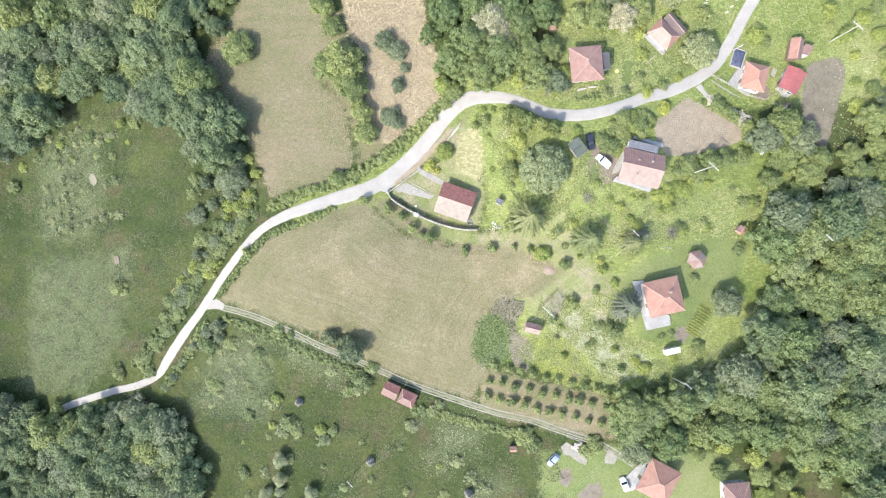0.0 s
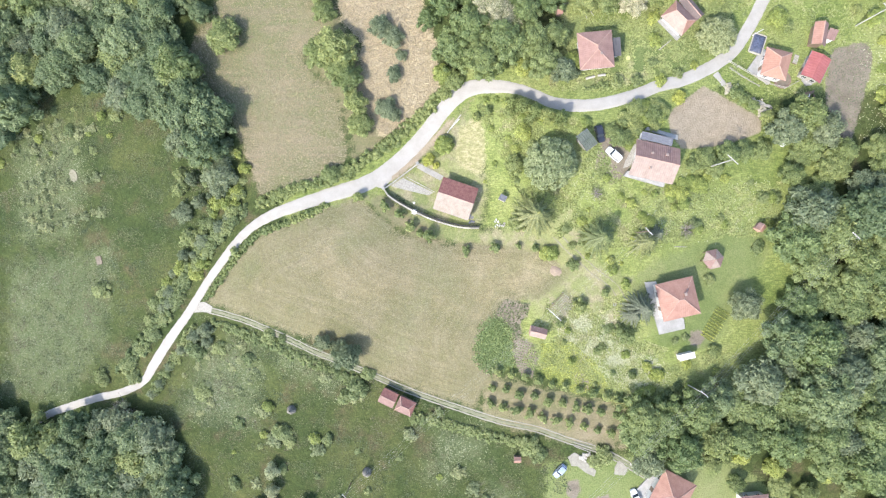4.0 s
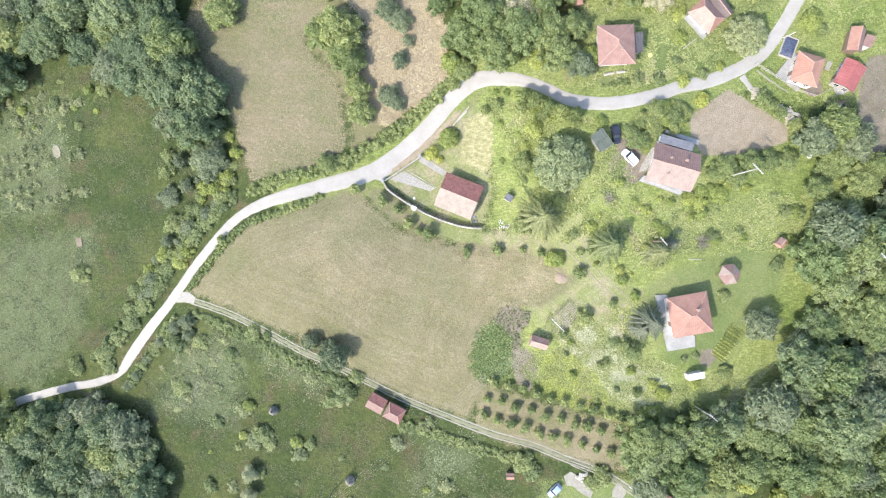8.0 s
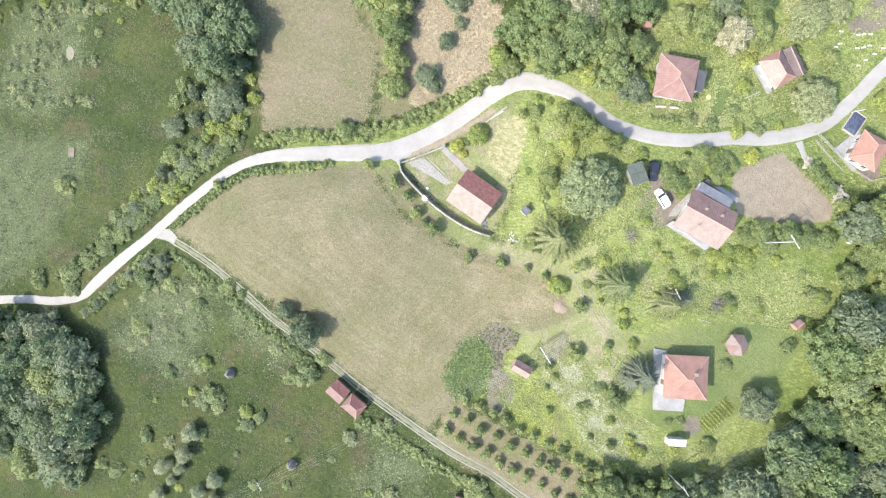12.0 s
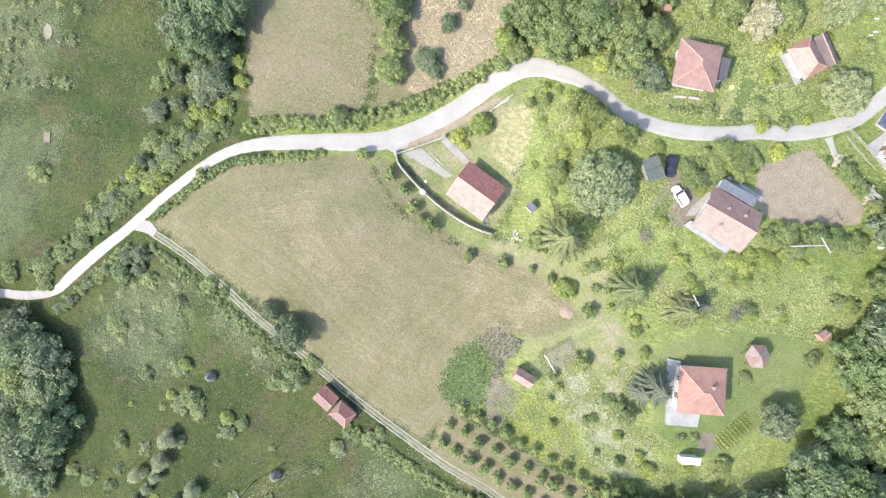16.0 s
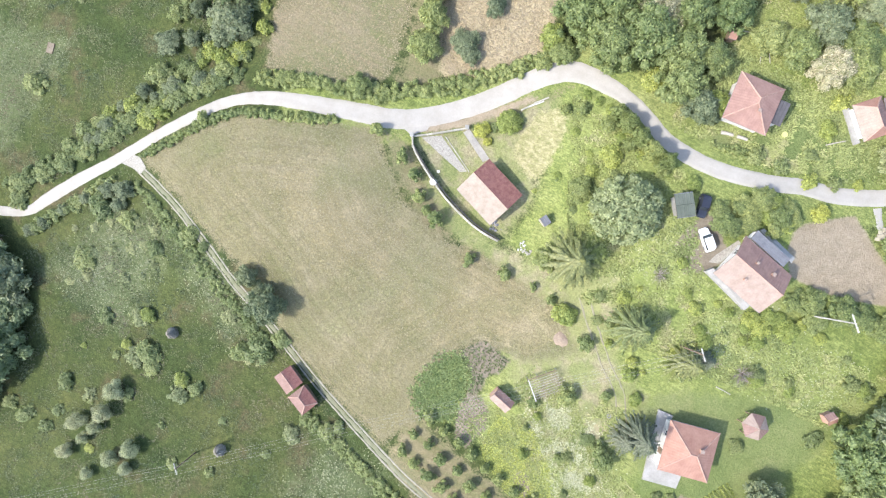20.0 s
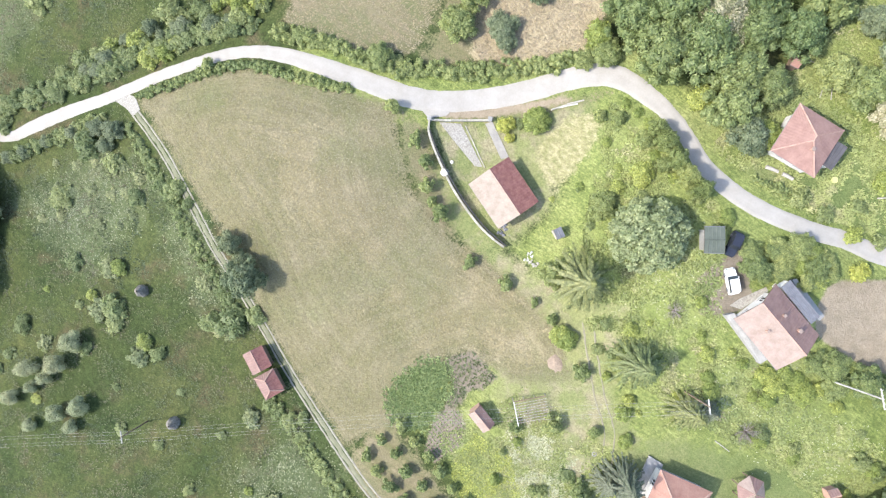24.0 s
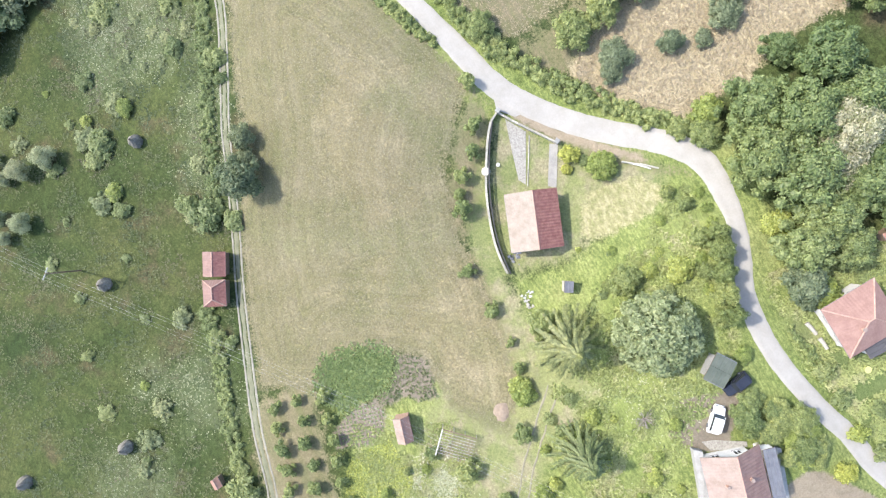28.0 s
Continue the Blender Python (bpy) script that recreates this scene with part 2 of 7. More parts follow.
def ground_material():
    """Meadow that turns into stubble, mown hay, straw, soil or lawn where the cover says so, with ragged borders."""
    m, n, l, p = mat("meadow_ground")
    v = place_vec(n, l)
    big, mid, fine = noise_tex(n, l, 0.07, 5, 0.6, v), noise_tex(n, l, 0.6, 5, 0.7, v), noise_tex(n, l, 3.2, 5, 0.8, v)
    blend = calc(n, l, "ADD", calc(n, l, "MULTIPLY", mid, 0.5), calc(n, l, "MULTIPLY", fine, 0.5))
    broad = calc(n, l, "ADD", calc(n, l, "MULTIPLY", big, 0.6), calc(n, l, "MULTIPLY", blend, 0.4))

    def cover(name, edge=0.5):
        a = n.new("ShaderNodeAttribute")
        a.attribute_name = name
        s = calc(n, l, "ADD", a.outputs["Fac"], calc(n, l, "MULTIPLY", calc(n, l, "SUBTRACT", blend, 0.5), edge * 2))
        r = n.new("ShaderNodeMapRange")
        r.interpolation_type = "SMOOTHSTEP"
        r.inputs[1].default_value, r.inputs[2].default_value = 0.36, 0.64
        l.new(s, r.inputs[0])
        return r.outputs[0]

    def streak(turn, a, b):
        return noise_tex(n, l, 1.0, 4, 0.65, place_vec(n, l, (a, b, 0.2), turn))

    patch, leafy = noise_tex(n, l, 0.16, 5, 0.62, v), noise_tex(n, l, 1.3, 4, 0.7, v)
    meadow = ramp(n, l, broad, (0.37, (0.031, 0.049, 0.0185)), (0.5, (0.053, 0.07, 0.025)), (0.63, (0.083, 0.092, 0.035)))
    r = n.new("ShaderNodeMapRange")
    r.interpolation_type = "SMOOTHSTEP"
    r.inputs[1].default_value, r.inputs[2].default_value = 0.52, 0.7
    l.new(patch, r.inputs[0])
    bare = r.outputs[0]
    meadow = mix(n, l, bare, meadow, ramp(n, l, blend, (0.38, (0.064, 0.06, 0.03)), (0.62, (0.101, 0.087, 0.05))))
    speck = ramp(n, l, fine, (0.36, (0.55, 0.56, 0.56)), (0.5, (0.95, 0.95, 0.95)), (0.64, (1.5, 1.48, 1.4)))
    leaf = ramp(n, l, leafy, (0.34, (0.62, 0.66, 0.62)), (0.5, (0.98, 0.98, 0.96)), (0.66, (1.32, 1.3, 1.25)))
    c = mix(n, l, 0.7, mix(n, l, 0.8, meadow, leaf, "MULTIPLY"), speck, "MULTIPLY")
    lush = mix(n, l, 0.6, ramp(n, l, broad, (0.38, (0.12, 0.156, 0.046)), (0.5, (0.182, 0.211, 0.073)), (0.62, (0.224, 0.239, 0.1))), leaf, "MULTIPLY")
    blades = ramp(n, l, streak(24, 0.9, 4.0), (0.38, (0.66, 0.7, 0.66)), (0.5, (0.98, 0.98, 0.98)), (0.62, (1.36, 1.33, 1.3)))
    c = mix(n, l, cover("lush"), c, mix(n, l, 0.6, mix(n, l, 0.5, lush, speck, "MULTIPLY"), blades, "MULTIPLY"))
    turf = mix(n, l, 0.4, ramp(n, l, broad, (0.4, (0.11, 0.145, 0.05)), (0.5, (0.145, 0.174, 0.066)), (0.62, (0.188, 0.2, 0.09))), speck, "MULTIPLY")
    c = mix(n, l, cover("turf", 0.8), c, turf)
    weeds = ramp(n, l, noise_tex(n, l, 1.9, 5, 0.75, v), (0.38, (0.06, 0.0825, 0.0338)), (0.52, (0.105, 0.124, 0.06)), (0.66, (0.176, 0.191, 0.12)))
    c = mix(n, l, calc(n, l, "MULTIPLY", cover("weeds", 1.0), 0.65), c, weeds)
    r2 = n.new("ShaderNodeMapRange")
    r2.interpolation_type = "SMOOTHSTEP"
    r2.inputs[1].default_value, r2.inputs[2].default_value = 0.42, 0.62
    l.new(noise_tex(n, l, 0.22, 5, 0.65, v), r2.inputs[0])
    lawn = mix(n, l, 0.4, mix(n, l, r2.outputs[0], ramp(n, l, broad, (0.38, (0.15, 0.175, 0.07)), (0.62, (0.225, 0.23, 0.105))), ramp(n, l, blend, (0.38, (0.2, 0.185, 0.11)), (0.62, (0.285, 0.255, 0.165)))), speck, "MULTIPLY")
    lawn = mix(n, l, 0.35, lawn, leaf, "MULTIPLY")
    c = mix(n, l, cover("lawn"), c, lawn)
    hay = mix(n, l, 0.5, ramp(n, l, streak(115, 0.9, 1.7), (0.38, (0.2, 0.2, 0.092)), (0.5, (0.262, 0.245, 0.128)), (0.62, (0.33, 0.3, 0.175))), speck, "MULTIPLY")
    c = mix(n, l, cover("hay", 0.9), c, hay)
    # swaths of the mower follow the field's edge
    sw = n.new("ShaderNodeAttribute")
    sw.attribute_name = "swath"
    comb = n.new("ShaderNodeCombineXYZ")
    l.new(calc(n, l, "ADD", sw.outputs["Fac"], calc(n, l, "MULTIPLY", noise_tex(n, l, 0.1, 2, 0.5, v), 2.5)), comb.inputs[0])
    l.new(calc(n, l, "MULTIPLY", mid, 0.7), comb.inputs[1])
    lines = noise_tex(n, l, 0.95, 3, 0.6, comb.outputs[0])
    st = calc(n, l, "ADD", calc(n, l, "MULTIPLY", lines, 0.3), calc(n, l, "MULTIPLY", calc(n, l, "ADD", calc(n, l, "MULTIPLY", patch, 0.6), calc(n, l, "MULTIPLY", blend, 0.4)), 0.7))
    dry = ramp(n, l, st, (0.38, (0.122, 0.122, 0.058)), (0.49, (0.162, 0.147, 0.082)), (0.62, (0.205, 0.18, 0.114)))
    pale = ramp(n, l, st, (0.38, (0.177, 0.152, 0.0828)), (0.5, (0.223, 0.19, 0.112)), (0.62, (0.287, 0.248, 0.161)))
    dry = mix(n, l, calc(n, l, "MULTIPLY", cover("bleached", 0.7), 0.75), dry, pale)
    comb2 = n.new("ShaderNodeCombineXYZ")
    l.new(calc(n, l, "ADD", sw.outputs["Fac"], calc(n, l, "MULTIPLY", mid, 0.8)), comb2.inputs[0])
    l.new(calc(n, l, "MULTIPLY", fine, 1.6), comb2.inputs[1])
    rake = ramp(n, l, noise_tex(n, l, 3.4, 3, 0.7, comb2.outputs[0]), (0.38, (0.68, 0.7, 0.7)), (0.5, (0.98, 0.98, 0.98)), (0.62, (1.34, 1.32, 1.28)))
    dry = mix(n, l, 0.4, mix(n, l, 0.55, dry, speck, "MULTIPLY"), rake, "MULTIPLY")
    r3 = n.new("ShaderNodeMapRange")
    r3.interpolation_type = "SMOOTHSTEP"
    r3.inputs[1].default_value, r3.inputs[2].default_value = 0.48, 0.66
    l.new(noise_tex(n, l, 0.055, 5, 0.6, v), r3.inputs[0])
    regrown = calc(n, l, "MULTIPLY", r3.outputs[0], 0.6)
    young = mix(n, l, 0.6, ramp(n, l, st, (0.38, (0.108, 0.126, 0.054)), (0.62, (0.168, 0.172, 0.088))), speck, "MULTIPLY")
    dry = mix(n, l, regrown, dry, young)
    c = mix(n, l, cover("dry", 0.8), c, dry)
    st2 = calc(n, l, "ADD", calc(n, l, "MULTIPLY", streak(28, 0.1, 1.0), 0.3), calc(n, l, "MULTIPLY", broad, 0.7))
    mown = mix(n, l, 0.4, ramp(n, l, st2, (0.42, (0.122, 0.13, 0.06)), (0.52, (0.172, 0.153, 0.09)), (0.62, (0.226, 0.188, 0.128))), speck, "MULTIPLY")
    mown = mix(n, l, regrown, mown, young)
    c = mix(n, l, cover("mown", 0.9), c, mown)
    st3 = calc(n, l, "ADD", calc(n, l, "MULTIPLY", streak(35, 0.8, 3.6), 0.45), calc(n, l, "MULTIPLY", blend, 0.55))
    straw = ramp(n, l, st3, (0.36, (0.184, 0.159, 0.0867)), (0.48, (0.285, 0.236, 0.145)), (0.64, (0.415, 0.352, 0.232)))
    c = mix(n, l, cover("straw", 1.0), c, straw)
    soil = ramp(n, l, blend, (0.36, (0.198, 0.163, 0.114)), (0.64, (0.315, 0.262, 0.192)))
    c = mix(n, l, cover("soil"), c, soil)
    dug = ramp(n, l, blend, (0.36, (0.125, 0.106, 0.08)), (0.64, (0.225, 0.192, 0.15)))
    c = mix(n, l, cover("dug", 0.9), c, dug)
    l.new(c, p.inputs["Base Color"])
    p.inputs["Roughness"].default_value = 0.95
    p.inputs["Specular IOR Level"].default_value = 0.1
    bump(n, l, p, blend, 1.0, 0.3)
    return m


GROUND = ground_material()

# ---- building helpers ----
QUAD = (-1.41, 6.61, 5.44, -3.04, -0.41, -0.44)
HUMPS = ((32, 20, 4.47), (-24, -8, 4.01), (-13, -30, -4.01), (6, 11, -3.06), (56, 0, -1.59), (47, -9, 1.26), (70, 40, -1.09), (28, 43, -1.11))


def gz(x, y):
    """The height of the ground."""
    u, v = min(max(x, -110), 110) / 60, min(max(y, -75), 75) / 60
    z = QUAD[0] + QUAD[1] * u + QUAD[2] * v + QUAD[3] * u * u + QUAD[4] * u * v + QUAD[5] * v * v
    for hx, hy, hz in HUMPS:
        z += hz * math.exp(-((u - hx / 60) ** 2 + (v - hy / 60) ** 2) / 0.125)
    return z


def mesh(name, verts, faces, material, smooth=False):
    me = bpy.data.meshes.new(name)
    me.from_pydata([tuple(v) for v in verts], [], [tuple(f) for f in faces])
    me.materials.append(material)
    if smooth:
        me.polygons.foreach_set("use_smooth", [True] * len(me.polygons))
    me.update()
    return me


def part(name, bm, material, parent, label=""):
    """Links a bmesh (or a mesh) as one part under a thing or a part."""
    if isinstance(bm, bpy.types.Mesh):
        me = bm
    else:
        me = bpy.data.meshes.new(name)
        bm.to_mesh(me)
        bm.free()
        me.materials.append(material)
    ob = new(name, me)
    ob.parent = parent
    if label:
        tagged(ob, label)
    return ob


def thing(name, label, category, m, group="", kind=""):
    ob = new(name)
    ob.empty_display_size = 0.2
    ob.matrix_world = m
    return tagged(ob, label, category, group, kind)


def at(x, y, rot=0.0, dz=0.0):
    return pose(x, y, gz(x, y) + dz, 0, 0, rot)


def box(x0, x1, y0, y1, z0, z1, bev=0.0, bm=None):
    bm = bm or bmesh.new()
    vs = [bm.verts.new((x, y, z)) for z in (z0, z1) for y in (y0, y1) for x in (x0, x1)]
    fs = [bm.faces.new([vs[i] for i in f]) for f in ((0, 2, 3, 1), (4, 5, 7, 6), (0, 1, 5, 4), (2, 6, 7, 3), (0, 4, 6, 2), (1, 3, 7, 5))]
    if bev:
        bmesh.ops.bevel(bm, geom=list({e for f in fs for e in f.edges}), offset=bev, segments=1, affect="EDGES")
    return bm


def tube(points, r0, r1=None, sides=8, bm=None):
    """A round bar along points, tapering from r0 to r1."""
    bm = bm or bmesh.new()
    pts = [Vector(p) for p in points]
    r1 = r0 if r1 is None else r1
    rings = []
    for i, p in enumerate(pts):
        d = (pts[min(i + 1, len(pts) - 1)] - pts[max(i - 1, 0)]).normalized()
        a = d.orthogonal().normalized()
        b = d.cross(a)
        r = r0 + (r1 - r0) * i / max(len(pts) - 1, 1)
        rings.append([bm.verts.new(p + (a * math.cos(t) + b * math.sin(t)) * r) for t in (2 * math.pi * k / sides for k in range(sides))])
    for s, t in zip(rings, rings[1:]):
        for k in range(sides):
            bm.faces.new((s[k], s[(k + 1) % sides], t[(k + 1) % sides], t[k]))
    bm.faces.new(rings[0][::-1]), bm.faces.new(rings[-1])
    return bm


def polygon_cover(px, py, poly, soft):
    """1 inside the polygon, 0 outside, 0.5 on its edge, over soft metres."""
    inside = np.zeros(px.shape, bool)
    dist = np.full(px.shape, 1e9)
    for (ax, ay), (bx, by) in zip(poly, poly[1:] + poly[:1]):
        cross = (ay > py) != (by > py)
        inside ^= cross & (px < (bx - ax) * (py - ay) / ((by - ay) or 1e-9) + ax)
        k = np.clip(((px - ax) * (bx - ax) + (py - ay) * (by - ay)) / max((bx - ax) ** 2 + (by - ay) ** 2, 1e-9), 0, 1)
        dist = np.minimum(dist, np.hypot(px - ax - k * (bx - ax), py - ay - k * (by - ay)))
    return np.clip(0.5 + np.where(inside, dist, -dist) / (2 * soft), 0, 1)


def inside(x, y, poly):
    odd = False
    for (ax, ay), (bx, by) in zip(poly, poly[1:] + poly[:1]):
        if (ay > y) != (by > y) and x < (bx - ax) * (y - ay) / (by - ay) + ax:
            odd = not odd
    return odd


def smooth_line(points, step):
    """Catmull-Rom through points (x, y, ...), resampled."""
    p = [np.array(q, float) for q in points]
    p = [2 * p[0] - p[1], *p, 2 * p[-1] - p[-2]]
    out = []
    for a, b, c, d in zip(p, p[1:], p[2:], p[3:]):
        n = max(1, int(np.linalg.norm((c - b)[:2]) / step))
        for k in range(n):
            t = k / n
            out.append(0.5 * (2 * b + (c - a) * t + (2 * a - 5 * b + 4 * c - d) * t * t + (3 * b - a - 3 * c + d) * t ** 3))
    return out + [p[-2]]


def ribbon(name, line, material, lift=0.06, rag=0.15, across=6, seed=1):
    """A draped strip along (x, y, width), with ragged edges."""
    rng = random.Random(seed)
    pts = smooth_line(line, 0.7)
    verts, faces = [], []
    for i, p in enumerate(pts):
        d = pts[min(i + 1, len(pts) - 1)][:2] - pts[max(i - 1, 0)][:2]
        d = d / (np.linalg.norm(d) or 1)
        nrm = np.array((-d[1], d[0]))
        w0, w1 = p[2] / 2 + rng.uniform(-rag, rag), p[2] / 2 + rng.uniform(-rag, rag)
        for k in range(across + 1):
            s = -w0 + (w0 + w1) * k / across
            x, y = p[:2] + nrm * s
            edge = 1 if k in (0, across) else 0
            verts.append((x, y, gz(x, y) + lift - edge * (lift + 0.05) + 0.015 * math.sin(k * 2.1 + i * 0.3)))
        if i:
            b = (i - 1) * (across + 1)
            faces += [(b + k, b + k + 1, b + across + 2 + k, b + across + 1 + k) for k in range(across)]
    return mesh(name, verts, faces, material, True)

# ---- the land ----
STUBBLE = [(-52.2, -6.0), (-53.8, -10.1), (-44.2, -12.8), (-34.8, -16.0), (-26.4, -18.7), (-17.4, -24.9), (-4.9, -29.8), (6.8, -32.5), (10.9, -23.0), (7.2, -18.4), (12.3, -9.5), (19.9, -8.4), (26.2, -3.5), (22.0, 0.4), (15.3, 2.0), (7.0, 3.2), (-0.9, 2.6), (-9.4, 5.1), (-16.4, 10.8), (-18.1, 12.7), (-26.1, 10.4), (-36.7, 6.6), (-41.5, 3.9)]
HAYFIELD = [(-44.6, 61.2), (-57.7, 43.1), (-53.0, 33.1), (-45.4, 28.0), (-42.0, 19.1), (-40.3, 13.8), (-29.1, 15.2), (-20.6, 20.9), (-22.2, 32.5), (-30.5, 42.2), (-24.6, 49.7), (-26.7, 59.9)]
STRAW = [(-23.1, 59.6), (-21.6, 49.8), (-17.2, 44.7), (-18.2, 32.4), (-12.9, 25.5), (-6.6, 27.5), (-1.1, 34.5), (-1.5, 44.1), (-4.4, 49.0), (-4.3, 58.6)]
PLOT_EAST = [(44.5, 28.8), (51.5, 34.2), (63.8, 28.1), (63.8, 25.1), (56.0, 22.3), (47.0, 21.5), (44.5, 25.2)]
PLOT_FAR = [(77.9, 41.8), (85.1, 43.2), (86.1, 39.6), (82.1, 22.5), (78.3, 26.1), (76.7, 33.6)]
YARD = [(-12.3, 14.7), (-5.2, 19.7), (-3.2, 24.8), (4.1, 30.5), (7.8, 28.1), (7.8, 18.4), (9.2, 14.4), (8.3, 9.1), (7.8, 6.4), (2.6, 6.1), (-6.6, 10.2)]
HIP_LAWN = [(37.8, -5.3), (43.5, -0.3), (61.8, 6.8), (66.7, 4.5), (64.2, -4.3), (59.6, -10.5), (55.7, -19.1), (44.5, -18.0)]
LUSH_E = [(6.6, 31.8), (25.6, 29.0), (37.2, 28.1), (36.1, 15.1), (49.9, 13.5), (68.8, 15.5), (70.5, 4.5), (60.7, 2.0), (47.9, 4.4), (33.2, 2.0), (21.4, 4.5), (14.0, 15.7)]
LUSH_S = [(21.6, -7.9), (37.3, -7.8), (42.5, -17.8), (51.2, -20.3), (62.4, -19.0), (51.5, -29.1), (36.8, -31.8), (26.8, -24.3), (14.4, -23.4), (19.3, -18.1)]
LUSH_N = [(25.6, 63.4), (100.1, 63.3), (101.4, 33.7), (86.6, 33.6), (60.9, 32.3), (47.2, 36.8), (35.0, 33.0), (21.0, 33.5), (23.4, 45.7)]
ORCHARD = [(8.1, -24.9), (37.4, -31.2), (38.2, -40.2), (27.0, -39.2), (8.1, -34.8)]
VERGE = [(25.1, 10.8), (10.4, 4.9), (7.8, 0.9), (23.5, -2.5), (34.2, -8.6), (38.6, -5.0), (28.6, 1.4)]
PLOT_POTATO = [(6.9, -22.6), (7.0, -17.8), (8.6, -13.8), (11.0, -13.0), (13.6, -15.0), (14.1, -19.5), (14.0, -22.8), (9.5, -24.8)]
PLOT_BROWN = [(10.4, -12.4), (12.5, -8.9), (18.0, -9.6), (17.4, -12.2), (15.6, -13.9), (16.3, -16.2), (14.6, -17.9), (13.9, -15.0)]
PLOT_DOTS = [(14.6, -18.6), (16.3, -17.0), (18.8, -18.4), (19.8, -20.4), (18.6, -25.6), (16.3, -25.6), (14.9, -22.4)]
PLOT_STALKS = [(27.4, -24.7), (29.0, -24.0), (31.0, -27.7), (27.9, -28.3)]
YARD_HAY = [(2.1, 20.4), (2.9, 26.7), (5.8, 29.1), (7.6, 27.7), (8.5, 23.0), (8.4, 18.7), (7.1, 16.8), (4.5, 18.5)]
ROAD_BANK = [(-12.2, 15.8), (-10.9, 17.7), (-7.3, 20.8), (-2.4, 25.2), (1.0, 28.8), (2.4, 29.2), (-0.5, 25.6), (-3.4, 22.4), (-6.2, 20.0), (-8.9, 17.6)]
PLOT_GREEN = [(20.1, -18.2), (26.2, -17.5), (31.5, -22.0), (34.7, -27.9), (27.3, -28.7), (20.4, -24.9)]
BEAN_BED = [(53.1, -14.1), (56.0, -10.3), (58.3, -11.5), (58.0, -13.7), (54.7, -18.6), (53.9, -16.2)]
NORTH_LAWN = [(25.5, 34.0), (36.0, 34.0), (52.0, 40.0), (58.0, 47.0), (55.0, 52.0), (42.0, 43.0), (35.0, 44.5), (26.0, 36.0)]
HUT_GRASS = [(15.0, -7.5), (25.0, -7.5), (25.0, -18.0), (19.0, -19.0), (16.0, -17.5)]
WEST_GRASS = [(-102.0, 39.0), (-78.0, 39.0), (-67.0, 31.0), (-73.0, 25.0), (-100.0, 27.0)]
DUG_ROUND = [(50.1, -16.5), (50.9, -15.1), (53.0, -15.2), (53.8, -16.7), (52.5, -18.5), (50.9, -18.2)]
WALL_STRIP = [(-15.8, 11.9), (-13.4, 13.4), (-6.8, 9.8), (7.5, 5.8), (13.4, 6.0), (18.4, 3.0), (16.0, 1.0), (6.7, 2.3), (-6.7, 4.8), (-13.3, 8.5)]
BARE_BY_GARAGE = [(29.7, 17.3), (31.4, 25.9), (37.3, 19.3), (36.2, 16.3), (33.2, 14.5)]

WEEDS = (
    [(-107.1, -2.0), (-76.8, 3.0), (-81.3, -20.4), (-93.4, -35.7), (-112.9, -35.3)],
    [(-56.9, -20.3), (-40.6, -17.7), (-43.1, -39.2), (-59.2, -37.3)],
    [(-63.2, -37.2), (-52.4, -20.0), (-44.7, -24.3), (-49.9, -33.8)],
    [(-38.3, -23.5), (-34.9, -18.1), (-21.9, -25.3), (-24.9, -30.8)],
    [(-4.8, -47.8), (-0.8, -38.5), (3.4, -41.7), (-0.3, -50.5)],
    [(4.7, -58.0), (10.1, -48.8), (15.3, -51.6), (10.8, -62.2)],
    [(24.6, -14.3), (28.3, -11.8), (34.8, -13.9), (36.3, -17.6), (42.5, -21.0), (46.6, -24.5), (43.2, -26.5), (36.7, -26.0), (31.3, -20.9), (27.3, -18.0)],
    [(-104.0, 28.0), (-86.0, 31.0), (-84.0, 18.0), (-89.0, 5.0), (-104.0, 4.0)],
    [(37.4, 13.9), (66.4, 14.3), (66.7, 6.9), (40.3, 5.0)],
    [(85.7, 42.0), (94.5, 43.2), (95.4, 22.8), (85.7, 24.0)],
    [(23.0, 10.0), (26.4, 21.5), (32.3, 18.2), (29.8, 8.6)],
    [(-2.2, -37.4), (9.4, -35.3), (8.2, -44.6), (-2.2, -45.3)],
)
LUSH_GAP = [(9.1, 12.5), (8.2, 19.0), (6.9, 28.7), (4.1, 30.5), (14.2, 31.1), (23.8, 15.6), (18.7, 5.3), (8.2, 6.3)]
LAWN_LOW = [(13.6, -4.8), (21.8, 2.1), (38.1, -11.9), (29.9, -20.8), (23.6, -15.2), (18.5, -11.2)]
BANK = [(-11.6, 17.0), (-3.4, 24.4), (3.0, 29.9), (5.4, 32.3), (3.6, 29.2), (-3.1, 22.3), (-9.1, 17.2)]
FIELD_EDGE = [(-16.6, 13.4), (-12.9, 13.5), (-5.8, 7.4), (1.6, 2.9), (-1.1, 1.6), (-6.8, 4.2), (-13.0, 8.5)]
BLEACHED = [(-29.4, -1.0), (-23.7, 7.5), (-16.1, 10.3), (-9.0, 5.7), (-1.2, 0.6), (10.2, 0.5), (19.0, -0.5), (22.5, -4.5), (12.5, -8.0), (6.0, -13.0), (-0.1, -12.2), (-4.4, -10.3), (-19.6, -9.0), (-25.7, -5.6)]
SOUTH_LAWN = [(21.5, -43.9), (39.5, -42.1), (59.5, -43.2), (68.5, -48.3), (68.8, -56.8), (21.6, -57.8)]
